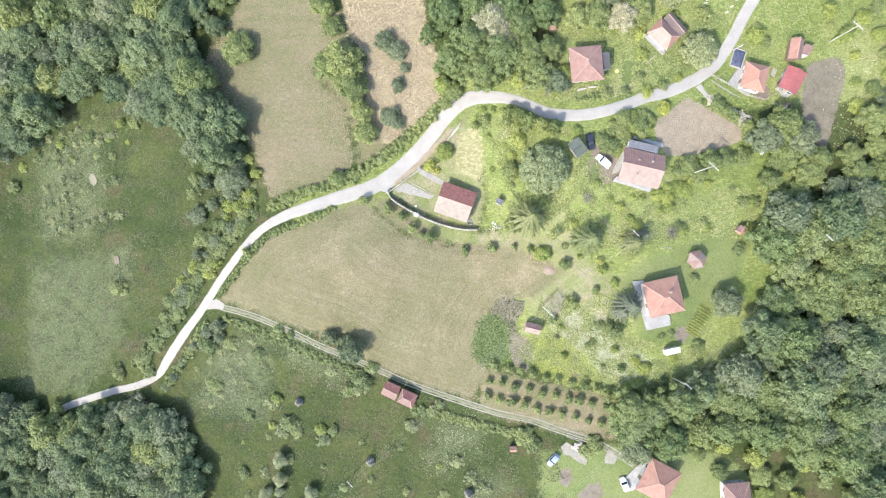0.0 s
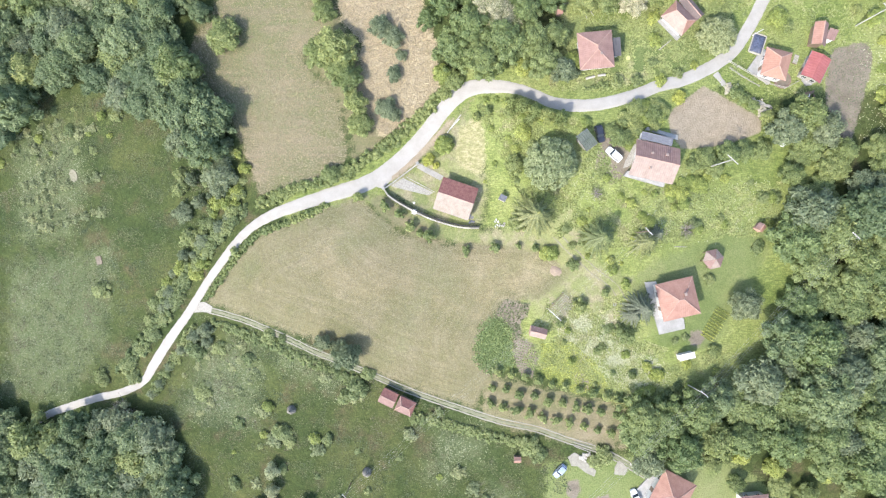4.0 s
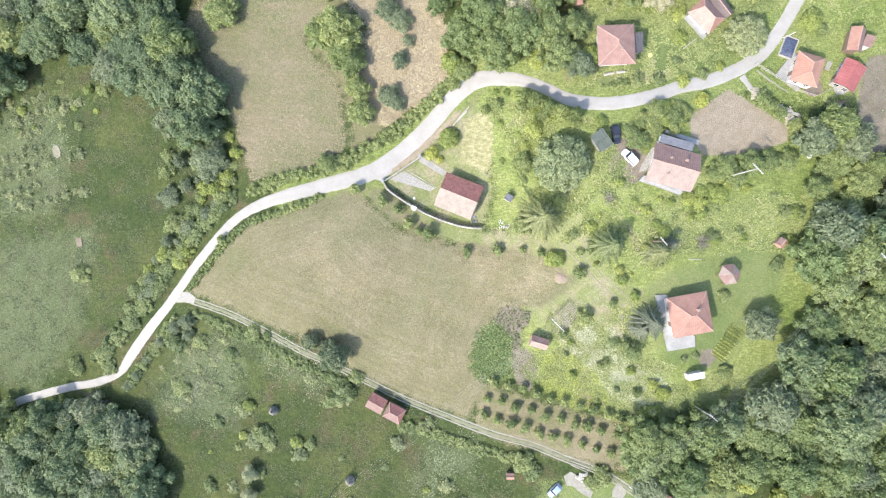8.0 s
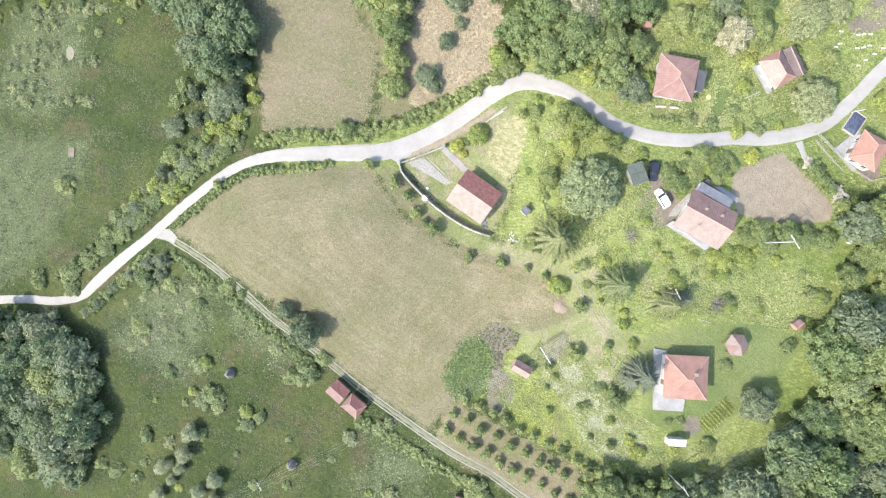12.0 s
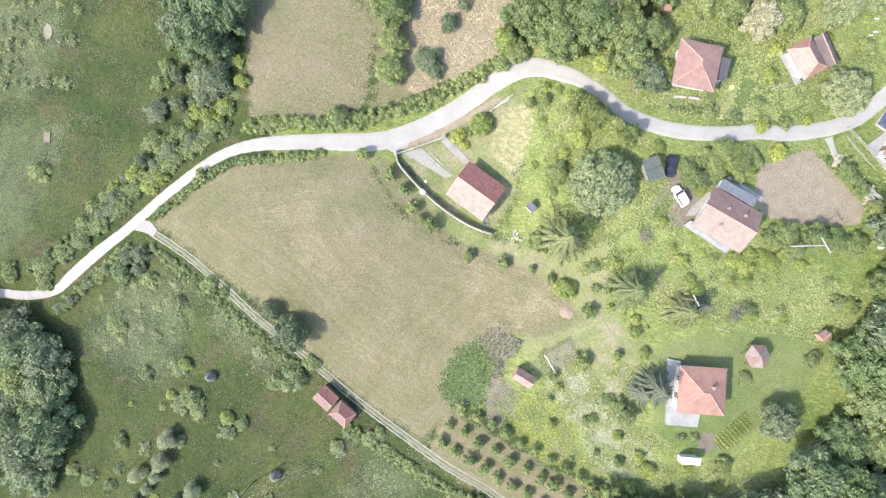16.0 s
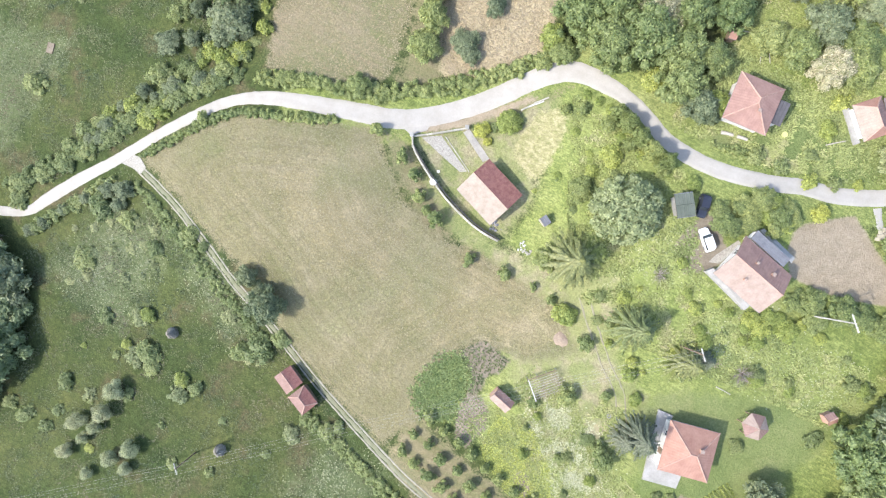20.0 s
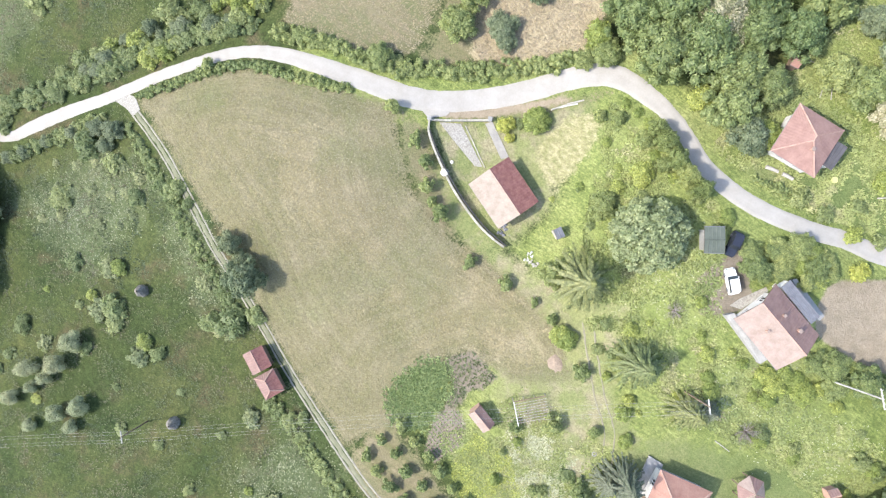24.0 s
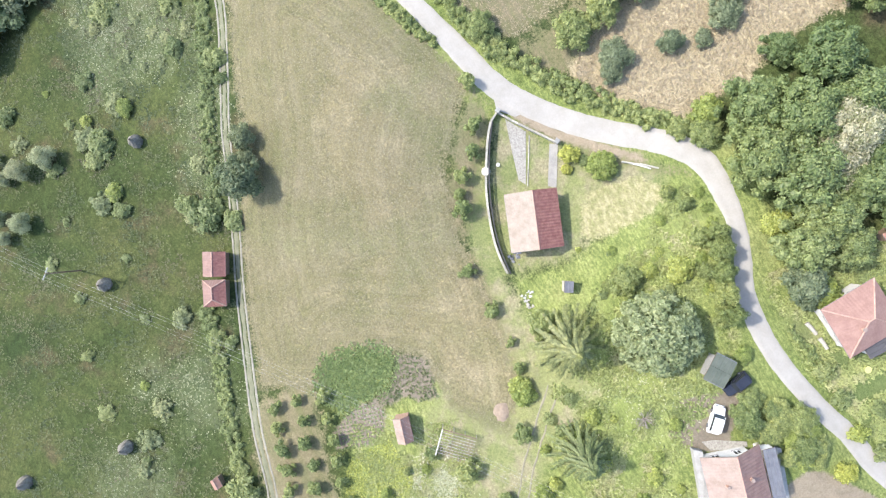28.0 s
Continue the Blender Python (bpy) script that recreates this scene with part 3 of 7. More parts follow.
BEDS = ([(25.9, -48.0), (28.2, -47.4), (29.2, -49.6), (27.7, -51.9), (26.0, -51.0)], [(32.3, -51.2), (35.0, -50.7), (36.1, -54.0), (33.6, -54.7), (29.8, -54.2)], [(56.0, 58.1), (58.7, 63.2), (60.2, 65.6), (65.0, 66.9), (62.5, 59.4), (57.6, 56.6)], [(42.9, 13.8), (44.6, 13.3), (44.2, 11.8)], [(42.3, 5.1), (45.4, 6.2), (45.2, 3.9)])
EAST_SLOPE = [(1.6, 35.0), (60.9, 32.3), (74.7, 25.2), (75.4, 4.5), (76.1, -17.8), (67.9, -35.5), (42.9, -32.4), (24.3, -23.1), (26.4, -7.9), (15.4, 3.3), (9.2, 15.9)]
SCRUB_STRIP = [(-28.7, 55.1), (-23.5, 54.8), (-21.3, 48.5), (-17.2, 43.5), (-18.0, 31.8), (-12.3, 24.9), (-18.7, 19.9), (-21.5, 31.9), (-29.5, 42.1)]
ROAD_MID = [(-68.6, -25.5), (-64.6, -19.9), (-59.1, -13.2), (-54.0, -6.3), (-49.6, -0.8), (-45.8, 3.5), (-41.5, 7.1), (-36.5, 9.6), (-31.0, 11.4), (-26.5, 12.7), (-21.3, 14.3), (-17.0, 15.6), (-13.3, 17.6), (-9.5, 20.6), (-6.0, 23.9), (-2.8, 27.4), (-0.4, 30.4), (2.2, 33.1), (4.8, 34.7), (7.4, 35.1), (10.4, 35.0), (13.0, 34.7), (15.8, 34.0), (18.7, 32.7), (21.7, 31.2), (25.1, 30.4), (29.4, 30.2), (33.8, 31.0), (38.5, 32.4), (42.3, 33.9)]
ROAD_WEST = [(-117.5, -57.3), (-110.8, -48.6), (-105.8, -43.5), (-99.9, -39.5), (-91.7, -36.4), (-83.8, -33.9), (-77.1, -32.1), (-71.3, -29.2)]
ROAD_EAST = [(38.5, 32.0), (42.8, 33.4), (47.2, 35.2), (51.5, 37.1), (54.6, 38.8), (58.1, 41.6), (61.3, 46.6), (63.9, 51.9), (66.9, 57.1), (70.1, 63.4)]
xs = np.concatenate([[-3000, -1500, -800, -450, -280, -200], np.arange(-150, 131, 0.9), [170, 240, 400, 800, 1500, 3000]])
ys = np.concatenate([[-3000, -1500, -800, -400, -240, -150], np.arange(-105, 106, 0.9), [150, 240, 400, 800, 1500, 3000]])
GX, GY = np.meshgrid(xs, ys)
flat_x, flat_y = GX.ravel(), GY.ravel()
u, v = np.clip(flat_x, -110, 110) / 60, np.clip(flat_y, -75, 75) / 60
gzs = QUAD[0] + QUAD[1] * u + QUAD[2] * v + QUAD[3] * u * u + QUAD[4] * u * v + QUAD[5] * v * v
for hx, hy, hz in HUMPS:
    gzs = gzs + hz * np.exp(-((u - hx / 60) ** 2 + (v - hy / 60) ** 2) / 0.125)
nx, ny = len(xs), len(ys)
quads = [(j * nx + i, j * nx + i + 1, (j + 1) * nx + i + 1, (j + 1) * nx + i) for j in range(ny - 1) for i in range(nx - 1)]
ground_mesh = mesh("ground", np.stack([flat_x, flat_y, gzs], 1).tolist(), quads, GROUND, True)
for cover_name, polys, soft in (
    ("bleached", (BLEACHED,), 6.0),
    ("dry", (STUBBLE,), 3.2),
    ("mown", (HAYFIELD, ORCHARD, BANK, FIELD_EDGE, SCRUB_STRIP), 3.0),
    ("straw", (STRAW,), 2.0),
    ("soil", (PLOT_EAST, ROAD_BANK), 0.9),
    ("dug", (PLOT_FAR, PLOT_BROWN, PLOT_DOTS, PLOT_STALKS, BARE_BY_GARAGE, DUG_ROUND) + BEDS, 1.0),
    ("weeds", [q for q in WEEDS if q[0][0] < 10], 7.0),
    ("lawn", (YARD, VERGE, WALL_STRIP, LAWN_LOW), 3.5),
    ("hay", (YARD_HAY,), 1.2),
    ("turf", (HIP_LAWN, SOUTH_LAWN, NORTH_LAWN, BEAN_BED), 3.0),
    ("lush", (LUSH_E, LUSH_S, LUSH_N, PLOT_GREEN, HUT_GRASS, LUSH_GAP, EAST_SLOPE, PLOT_POTATO), 5.0),
):
    cov = np.zeros(flat_x.shape)
    for poly in polys:
        cov = np.maximum(cov, polygon_cover(flat_x, flat_y, poly, soft))
    if cover_name == "turf":
        # fresher grass here and there below the north-west wood
        cov = np.maximum(cov, 0.46 * polygon_cover(flat_x, flat_y, WEST_GRASS, 9.0))
    if cover_name == "lush":
        # grassy verges along the lane
        for q in smooth_line(ROAD_MID[8:] + ROAD_EAST[2:], 2.0):
            cov = np.maximum(cov, np.clip(1.6 - np.hypot(flat_x - q[0], flat_y - q[1]) / 4.0, 0, 0.62))
    ground_mesh.attributes.new(cover_name, "FLOAT", "POINT").data.foreach_set("value", cov.astype(np.float32))
swath = polygon_cover(flat_x, flat_y, STUBBLE, 40) * 80
ground_mesh.attributes.new("swath", "FLOAT", "POINT").data.foreach_set("value", swath.astype(np.float32))
tagged(new("ground", ground_mesh), "sloping green meadow ground with dry mown fields", "ground", "", "structure")

WIDTHS = (2.5, 2.5, 2.2, 2.1, 2.1, 2.1, 2.2, 2.6, 2.9, 3.2, 3.4, 3.5, 3.4, 3.4, 3.4, 3.4, 3.4, 3.5, 3.5, 3.2, 2.9, 2.5, 2.3, 2.4, 2.5, 2.7, 2.7, 2.7, 2.6, 2.6)
road_line = [(x, y, 2.0) for x, y in ROAD_WEST] + [(x, y, w) for (x, y), w in zip(ROAD_MID, WIDTHS)] + [(x, y, 2.7) for x, y in ROAD_EAST[2:]]
tagged(new("road", ribbon("road", road_line, ROADM, 0.09, 0.06, 8)), "white limestone gravel lane with ragged edges", "road", "", "structure")

ROAD_PTS = np.array([p[:3] for p in smooth_line(road_line, 0.8)])

TRACK = [(-56.6, -11.0), (-53.2, -11.8), (-43.8, -14.1), (-34.4, -17.8), (-29.3, -20.3), (-23.3, -22.8), (-18.4, -25.0), (-9.7, -28.9), (-3.4, -31.1), (5.0, -33.5), (12.4, -35.4), (19.7, -36.7)]
TRACK_END = [(25.2, -38.6), (28.3, -39.5), (34.5, -41.6), (39.6, -44.5), (44.0, -47.3)]
track = smooth_line([(x, y) for x, y in TRACK + TRACK_END], 3.0)
tagged(new("farm_track", ribbon("farm_track", [(*p[:2], 0.9) for p in track], TRACK_MID, 0.03, 0.12, 4, 6)), "grey gravelly middle of the farm track", "track", "", "structure")
for side in (-0.62, 0.62):
    line = []
    for i, p in enumerate(track):
        d = track[min(i + 1, len(track) - 1)] - track[max(i - 1, 0)]
        d = d / np.linalg.norm(d)
        line.append((p[0] - d[1] * side, p[1] + d[0] * side, 0.42))
    tagged(new("farm_track_rut", ribbon("farm_track_rut", line, TRACKM, 0.06, 0.05, 3, 5)), "pale stony wheel rut of the farm track", "track", "ruts of the farm track", "structure")
LANE = [(38.0, -10.6), (36.6, -9.0), (34.9, -6.2), (32.8, -4.4), (30.4, -2.7), (26.7, 0.7), (22.8, 4.6)]
for side in (-0.7, 0.7):
    tagged(new("garden_track_rut", ribbon("garden_track_rut", [(x + side * 0.8, y + side * 0.55, 0.36) for x, y in LANE], RUT, 0.04, 0.1, 3, 8)), "worn pale wheel rut in the lawn", "track", "ruts of the garden track", "structure")


def slab(name, poly, material, label, height=0.08, kind="structure", category="paving"):
    """A thin paved area on the ground, from its corners."""
    bm = bmesh.new()
    cx, cy = sum(p[0] for p in poly) / len(poly), sum(p[1] for p in poly) / len(poly)
    top = [bm.verts.new((x, y, gz(x, y) + height)) for x, y in poly]
    low = [bm.verts.new((x, y, gz(x, y) - 0.4)) for x, y in poly]
    mid = bm.verts.new((cx, cy, gz(cx, cy) + height))
    for i in range(len(poly)):
        j = (i + 1) % len(poly)
        bm.faces.new((top[i], top[j], mid))
        bm.faces.new((low[i], low[j], top[j], top[i]))
    bmesh.ops.recalc_face_normals(bm, faces=bm.faces)
    me = bpy.data.meshes.new(name)
    bm.to_mesh(me)
    bm.free()
    me.materials.append(material)
    return tagged(new(name, me), label, category, "", kind)


slab("pavement", [(-15.8, 15.6), (-13.9, 17.0), (-12.0, 18.3), (-11.1, 17.7), (-11.2, 16.5), (-13.1, 14.7), (-14.5, 15.0)], ROADM, "pale gravel apron beside the garden gate", 0.07)
slab("pavement", [(-58.3, -12.6), (-56.4, -10.3), (-54.4, -9.9), (-52.4, -11.0), (-52.8, -12.4), (-55.0, -12.3)], GRAVEL, "stony mouth of the farm track", 0.06)
slab("path", [(-11.5, 15.2), (-8.8, 16.9), (-2.4, 13.8), (-3.4, 13.2), (-7.2, 14.1)], GRAVEL, "pale gravel path in the front garden", 0.05, "structure", "path")
slab("pavement", [(-5.9, 19.0), (-5.3, 19.9), (-2.6, 18.5), (-0.2, 17.2), (-0.9, 16.3), (-3.3, 17.6)], CONCRETE_GREY, "grey concrete path to the cottage door", 0.07)
slab("pavement", [(26.1, -42.6), (27.4, -41.5), (28.7, -42.1), (29.9, -43.5), (32.1, -45.4), (31.7, -46.7), (29.9, -45.9), (28.1, -44.5), (26.9, -44.5)], TRACKM, "white gravel yard", 0.07)
slab("pavement", [(35.9, -44.5), (36.7, -43.1), (37.6, -43.5), (38.6, -45.1), (38.0, -46.3), (35.9, -46.1)], TRACKM, "white gravel patch", 0.07)
slab("pavement", [(35.2, 17.6), (35.6, 19.0), (36.6, 20.9), (37.4, 22.4), (38.0, 22.2), (37.4, 20.1), (36.6, 18.1)], GRAVEL, "rough pale yard beside the house", 0.05)
slab("concrete_slab", [(-88.5, 19.9), (-88.1, 20.7), (-87.3, 20.8), (-86.6, 20.2), (-86.2, 19.2), (-86.4, 18.2), (-87.2, 17.8), (-88.0, 18.3)], RUT, "pale rubble-strewn slab in the meadow", 0.12, "", "slab")
slab("concrete_slab", [(-82.5, 0.2), (-81.0, 0.5), (-80.6, -1.4), (-82.1, -1.7)], SOIL, "weathered stone slab in the meadow", 0.2, "", "slab")
tagged(new("path", ribbon("path", [(54.2, 36.8, 1.4), (55.8, 34.8, 1.1), (59.3, 32.6, 1.0), (62.7, 31.3, 1.1), (66.1, 30.0, 0.8)], ROADM, 0.06, 0.2, 5, 20)), "worn white stony footpath beside the gardens", "path", "", "structure")
tagged(new("path", ribbon("path", [(57.0, 38.0, 0.5), (60.0, 36.2, 0.5), (63.4, 34.4, 0.4)], TRACKM, 0.05, 0.12, 4, 21)), "narrow trodden path along the fence", "path", "", "structure")

# ---- plants ----
ICO = bmesh.new()
bmesh.ops.create_icosphere(ICO, subdivisions=1, radius=1.0)
ICO_V = np.array([v.co[:] for v in ICO.verts])
ICO_F = np.array([[v.index for v in f.verts] for f in ICO.faces])
ICO.free()


def cloud(lobes, leaves, size, rng, material, low=-0.35, core=0.9, droop=0.0):
    """A crown: knobbly lobes covered with leaf sprays. lobes: rows of x, y, z, radius."""
    vs, fs, base = [], [], 0
    for x, y, z, r in lobes:
        wob = 1 + 0.16 * np.sin(ICO_V[:, 0] * 5 + x * 9) * np.cos(ICO_V[:, 1] * 6 + y * 7) + rng.uniform(-0.09, 0.09, len(ICO_V))
        vs.append(ICO_V * (r * core * wob)[:, None] * (1, 1, 0.9) + (x, y, z))
        fs += (ICO_F + base).tolist()
        base += len(ICO_V)
    lob = np.array(lobes)
    weight = lob[:, 3] ** 2
    pick = rng.choice(len(lob), leaves, p=weight / weight.sum())
    d = rng.normal(size=(leaves, 3))
    d[:, 2] = np.where(d[:, 2] < low, -d[:, 2], d[:, 2])
    d /= np.linalg.norm(d, axis=1)[:, None]
    c = lob[pick, :3] + d * lob[pick, 3:4] * rng.uniform(0.8, 1.26, (leaves, 1))
    nrm = d * 0.8 + rng.normal(size=d.shape) * 0.5 + (0, 0, 0.6)
    nrm /= np.linalg.norm(nrm, axis=1)[:, None]
    a = np.cross(nrm, rng.normal(size=d.shape))
    a /= np.linalg.norm(a, axis=1)[:, None]
    b = np.cross(nrm, a)
    s = size * rng.uniform(0.55, 1.35, (leaves, 1))
    out = np.empty((leaves, 3, 3))
    out[:, 0] = c - a * s + nrm * s * 0.1
    out[:, 1], out[:, 2] = c + a * s * 0.8 + b * s * 0.62 - nrm * s * droop, c + a * s - b * s * 0.62 - nrm * s * (0.2 + droop)
    vs.append(out.reshape(-1, 3))
    fs += (np.arange(leaves * 3).reshape(-1, 3) + base).tolist()
    return mesh("crown", np.concatenate(vs).tolist(), fs, material)


def trunk_mesh(height, r, limbs, rng, spread=0.5):
    bm = tube([(0, 0, -0.15), (0.02, 0.01, height * 0.4), (0.0, 0.03, height)], r, r * 0.45, 7)
    for k in range(limbs):
        a = k * 2 * math.pi / limbs + rng.uniform(-0.4, 0.4)
        z = height * rng.uniform(0.4, 0.75)
        tube([(0, 0, z), (math.cos(a) * spread * 0.5, math.sin(a) * spread * 0.5, z + 0.22), (math.cos(a) * spread, math.sin(a) * spread, z + 0.42)], r * 0.5, r * 0.15, 5, bm)
    me = bpy.data.meshes.new("trunk")
    bm.to_mesh(me)
    bm.free()
    me.materials.append(BARK)
    return me


def broad_crown(rng, lobes, leaves, size, material, tall=1.0, knob=0.42, uneven=0.34, **more):
    """Lobes over a rounded dome of radius 1 that stands on a short trunk."""
    rows = [(0, 0, 0.75 * tall, 0.62)]
    for k in range(lobes):
        a, e = k * 2.399 + rng.uniform(-0.3, 0.3), math.asin(min(1, (k + 0.5) / lobes * 1.05))
        q = 1 - knob * 0.8
        rr = knob * rng.uniform(0.75, 1.15)
        far = q * rng.uniform(1 - uneven, 1 + uneven)
        rows.append((math.cos(a) * math.cos(e) * far, math.sin(a) * math.cos(e) * far, 0.5 * tall + math.sin(e) * q * tall * rng.uniform(0.75, 1.1), rr))
    return cloud(rows, leaves, size, rng, material, **more)


def spruce_crown(rng, material):
    """Whorls of drooping boughs, each a feather of narrow needle sprays, narrowing to the tip."""
    vs, fs = [], []

    def spray(p, q, wide):
        d = q - p
        s = np.cross(d, (0, 0, 1.0))
        s = s / (np.linalg.norm(s) or 1) * wide
        m = p + d * 0.45 + (0, 0, 0.012)
        b = len(vs)
        vs.extend([p, m + s - (0, 0, 0.015), q, m - s - (0, 0, 0.015)])
        fs.extend([(b, b + 1, b + 2), (b, b + 2, b + 3)])

    for w in range(9):
        z, reach = 0.2 + w * 0.24, 1.05 * (1 - w / 9.4) ** 0.85
        count = 13 if w < 5 else 9
        for k in range(count):
            a = k * 2 * math.pi / count + w * 0.83 + rng.uniform(-0.16, 0.16)
            ln = reach * rng.uniform(0.66, 1.12)
            side, out = np.array((-math.sin(a), math.cos(a), 0)), np.array((math.cos(a), math.sin(a), 0))
            steps = 8
            for s in range(1, steps + 1):
                t = s / steps
                p = out * ln * (t - 0.14) + (0, 0, z + 0.06 - 0.42 * (t - 0.14) ** 2 * ln)
                tw = 0.15 * (1.1 - 0.55 * t) * (0.5 + 0.5 * reach)
                for sg in (-1, 1):
                    q = p + out * tw * rng.uniform(0.9, 1.2) + side * sg * tw * rng.uniform(0.25, 0.45) - (0, 0, 0.03 + 0.05 * rng.uniform())
                    spray(p, q, 0.028)
            spray(out * ln * 0.05 + (0, 0, z + 0.07), out * ln * 1.02 + (0, 0, z + 0.08 - 0.42 * ln), 0.03)
    for k in range(8):
        a = k * math.pi / 4
        spray(np.array((0, 0, 2.45)), np.array((math.cos(a) * 0.12, math.sin(a) * 0.12, 2.1)), 0.03)
    return mesh("crown", [tuple(v) for v in vs], fs, material)


def dead_crown(rng):
    bm = bmesh.new()
    for k in range(26):
        a, e = rng.uniform(0, 6.28), rng.uniform(0.1, 1.2)
        tip = Vector((math.cos(a) * math.cos(e), math.sin(a) * math.cos(e), 0.5 + math.sin(e)))
        tube([(0, 0, 0.45), tip * 0.55 + Vector((0, 0, 0.15)), tip], 0.03, 0.006, 4, bm)
        for _ in range(3):
            q = tip + Vector(rng.normal(size=3) * 0.25)
            tube([tip * 0.6, q], 0.012, 0.004, 3, bm)
    me = bpy.data.meshes.new("crown")
    bm.to_mesh(me)
    bm.free()
    me.materials.append(TWIG)
    return me


# kind: name, label, category, lobes, leaves, leaf size, material, tall, knob, variants
KINDS = {
    "wood": ("woodland_tree", "dense dark green broadleaf tree in the wood", "tree", 40, 4700, 0.056, LEAF_DARK, 1.05, 0.24, 5),
    "tree": ("broadleaf_tree", "leafy green broadleaf tree on the grass slope", "tree", 30, 3500, 0.062, LEAF, 1.0, 0.28, 4),
    "grove": ("grove_tree", "dense mid-green broadleaf tree with a deep crown", "tree", 44, 4400, 0.05, LEAF_GROVE, 1.0, 0.22, 4),
    "walnut": ("walnut_tree", "round walnut tree with dense mid-green crown", "tree", 60, 9000, 0.052, LEAF_WALNUT, 0.85, 0.17, 1),
    "lime": ("lime_green_tree", "bright yellow-green leafy tree in the garden", "tree", 13, 1600, 0.1, LEAF_LIME, 0.9, 0.4, 2),
    "yellow": ("golden_bush", "golden yellow leafy garden bush", "bush", 9, 1000, 0.1, LEAF_YELLOW, 0.8, 0.42, 1),
    "blue": ("grey_green_tree", "grey-green broadleaf tree with a loose crown", "tree", 24, 3100, 0.066, LEAF_BLUE, 1.0, 0.3, 3),
    "herb": ("herb_clump", "pale clump of tall meadow herbs", "herbs", 14, 560, 0.12, LEAF_HERB, 0.4, 0.3, 4),
    "pale": ("silver_willow", "pale silvery willow with billowing crown", "tree", 7, 3400, 0.055, LEAF_PALE, 0.9, 0.5, 3),
    "blossom": ("blossoming_tree", "tree covered with cream blossom", "tree", 40, 7500, 0.045, LEAF_BLOSSOM, 1.0, 0.28, 2),
    "shrub": ("shrub", "low grey-green shrub in rough grass", "shrub", 15, 900, 0.105, LEAF_SHRUB, 0.45, 0.32, 5),
    "hedge": ("hedge_bush", "leafy green roadside hedge bush", "bush", 12, 900, 0.12, LEAF_LIME, 0.5, 0.4, 4),
    "fruit": ("fruit_tree", "small round young fruit tree in the orchard", "tree", 9, 700, 0.13, LEAF, 1.35, 0.36, 4),
    "ball": ("clipped_bush", "clipped round green garden bush", "bush", 50, 5200, 0.05, LEAF_LIME, 0.8, 0.22, 1),
}
PROTO = {}
prng = random.Random(11)


def plant(kind, x, y, r, tall=1.0, group=""):
    """A plant of crown radius r at x, y: an Empty at its foot with a trunk and a crown."""
    if kind in ("spruce", "grey_spruce", "dead"):
        name, label, category, variants = {
            "spruce": ("spruce", "tall yellow-green spruce with drooping boughs", "tree", 2),
            "grey_spruce": ("grey_spruce", "grey half-bare spruce with drooping boughs", "tree", 1),
            "dead": ("dead_tree", "bare grey dead tree", "tree", 1),
        }[kind]
    else:
        name, label, category, lobes, leaves, size, material, height, knob, variants = KINDS[kind]
    v = prng.randrange(variants)
    m = at(x, y, prng.uniform(0, 360)) @ Matrix.Diagonal((r, r * prng.uniform(0.88, 1.12), r * tall * prng.uniform(0.9, 1.12), 1))
    if (kind, v) in PROTO:
        first = PROTO[kind, v]
        ob = copy_thing(first, m @ Matrix.Diagonal((1 / first.scale[0], 1 / first.scale[1], 1 / first.scale[2], 1)))
    else:
        rng = np.random.default_rng(31 * v + len(kind) * 7 + ord(kind[0]))
        ob = thing(name, label, category, Matrix())
        if kind in ("spruce", "grey_spruce"):
            part("trunk", trunk_mesh(2.0, 0.06, 0, rng), BARK, ob)
            part("crown", spruce_crown(rng, NEEDLE if kind == "spruce" else NEEDLE_GREY), NEEDLE, ob)
        elif kind == "dead":
            part("trunk", trunk_mesh(0.8, 0.06, 3, rng), BARK, ob)
            part("crown", dead_crown(rng), TWIG, ob)
        else:
            part("trunk", trunk_mesh(0.9 * height, 0.075, 4, rng, 0.45), BARK, ob)
            part("crown", broad_crown(rng, lobes, leaves, size, material, height, knob, 0.07 if kind in ("walnut", "ball") else 0.36), material, ob)
        ob.matrix_basis = m
        PROTO[kind, v] = ob
    if group:
        ob["group"] = group
    return ob


def along(kind, line, r, spacing, tall, group, wide=0.0):
    """Bushes of radius about r set along a line, with a spread to both sides."""
    for p in smooth_line(line, spacing):
        plant(kind, p[0] + prng.uniform(-wide, wide), p[1] + prng.uniform(-wide, wide), r * prng.uniform(0.5, 1.4), tall * prng.uniform(0.6, 1.25), group)


def hedge(label, line, width, height, material, group):
    """A hedgerow in stretches of about five metres: a few stems under a ragged mass of leaves."""
    pts = [p for p in smooth_line(line, 0.5)]
    for k in range(0, len(pts) - 4, 10):
        stretch = pts[k:k + 11]
        bx, by = stretch[len(stretch) // 2][:2]
        rng = np.random.default_rng(k + int(abs(bx) * 10))
        ob = thing("hedge", label, "hedge", at(bx, by), group)
        lobes = []
        for p in stretch:
            for _ in range(4):
                off = rng.normal(size=2) * (0.15, 0.15) + rng.uniform(-0.5, 0.5, 2) * width
                r = rng.uniform(0.26, 0.5) * (0.5 + 0.35 * min(width, 2.2))
                x, y = p[0] - bx + off[0], p[1] - by + off[1]
                lobes.append((x, y, gz(bx + x, by + y) - gz(bx, by) + height * rng.uniform(0.0, 0.75), r))
        part("foliage", cloud(lobes, int(700 * width ** 0.8) + 250, 0.125, rng, material), None, ob)
        for p in stretch[1::3]:
            x, y = p[0] - bx, p[1] - by
            z = gz(p[0], p[1]) - gz(bx, by)
            part("stem", tube([(x, y, z - 0.1), (x + 0.05, y, z + height * 0.6)], 0.04, 0.02, 5), BARK, ob)


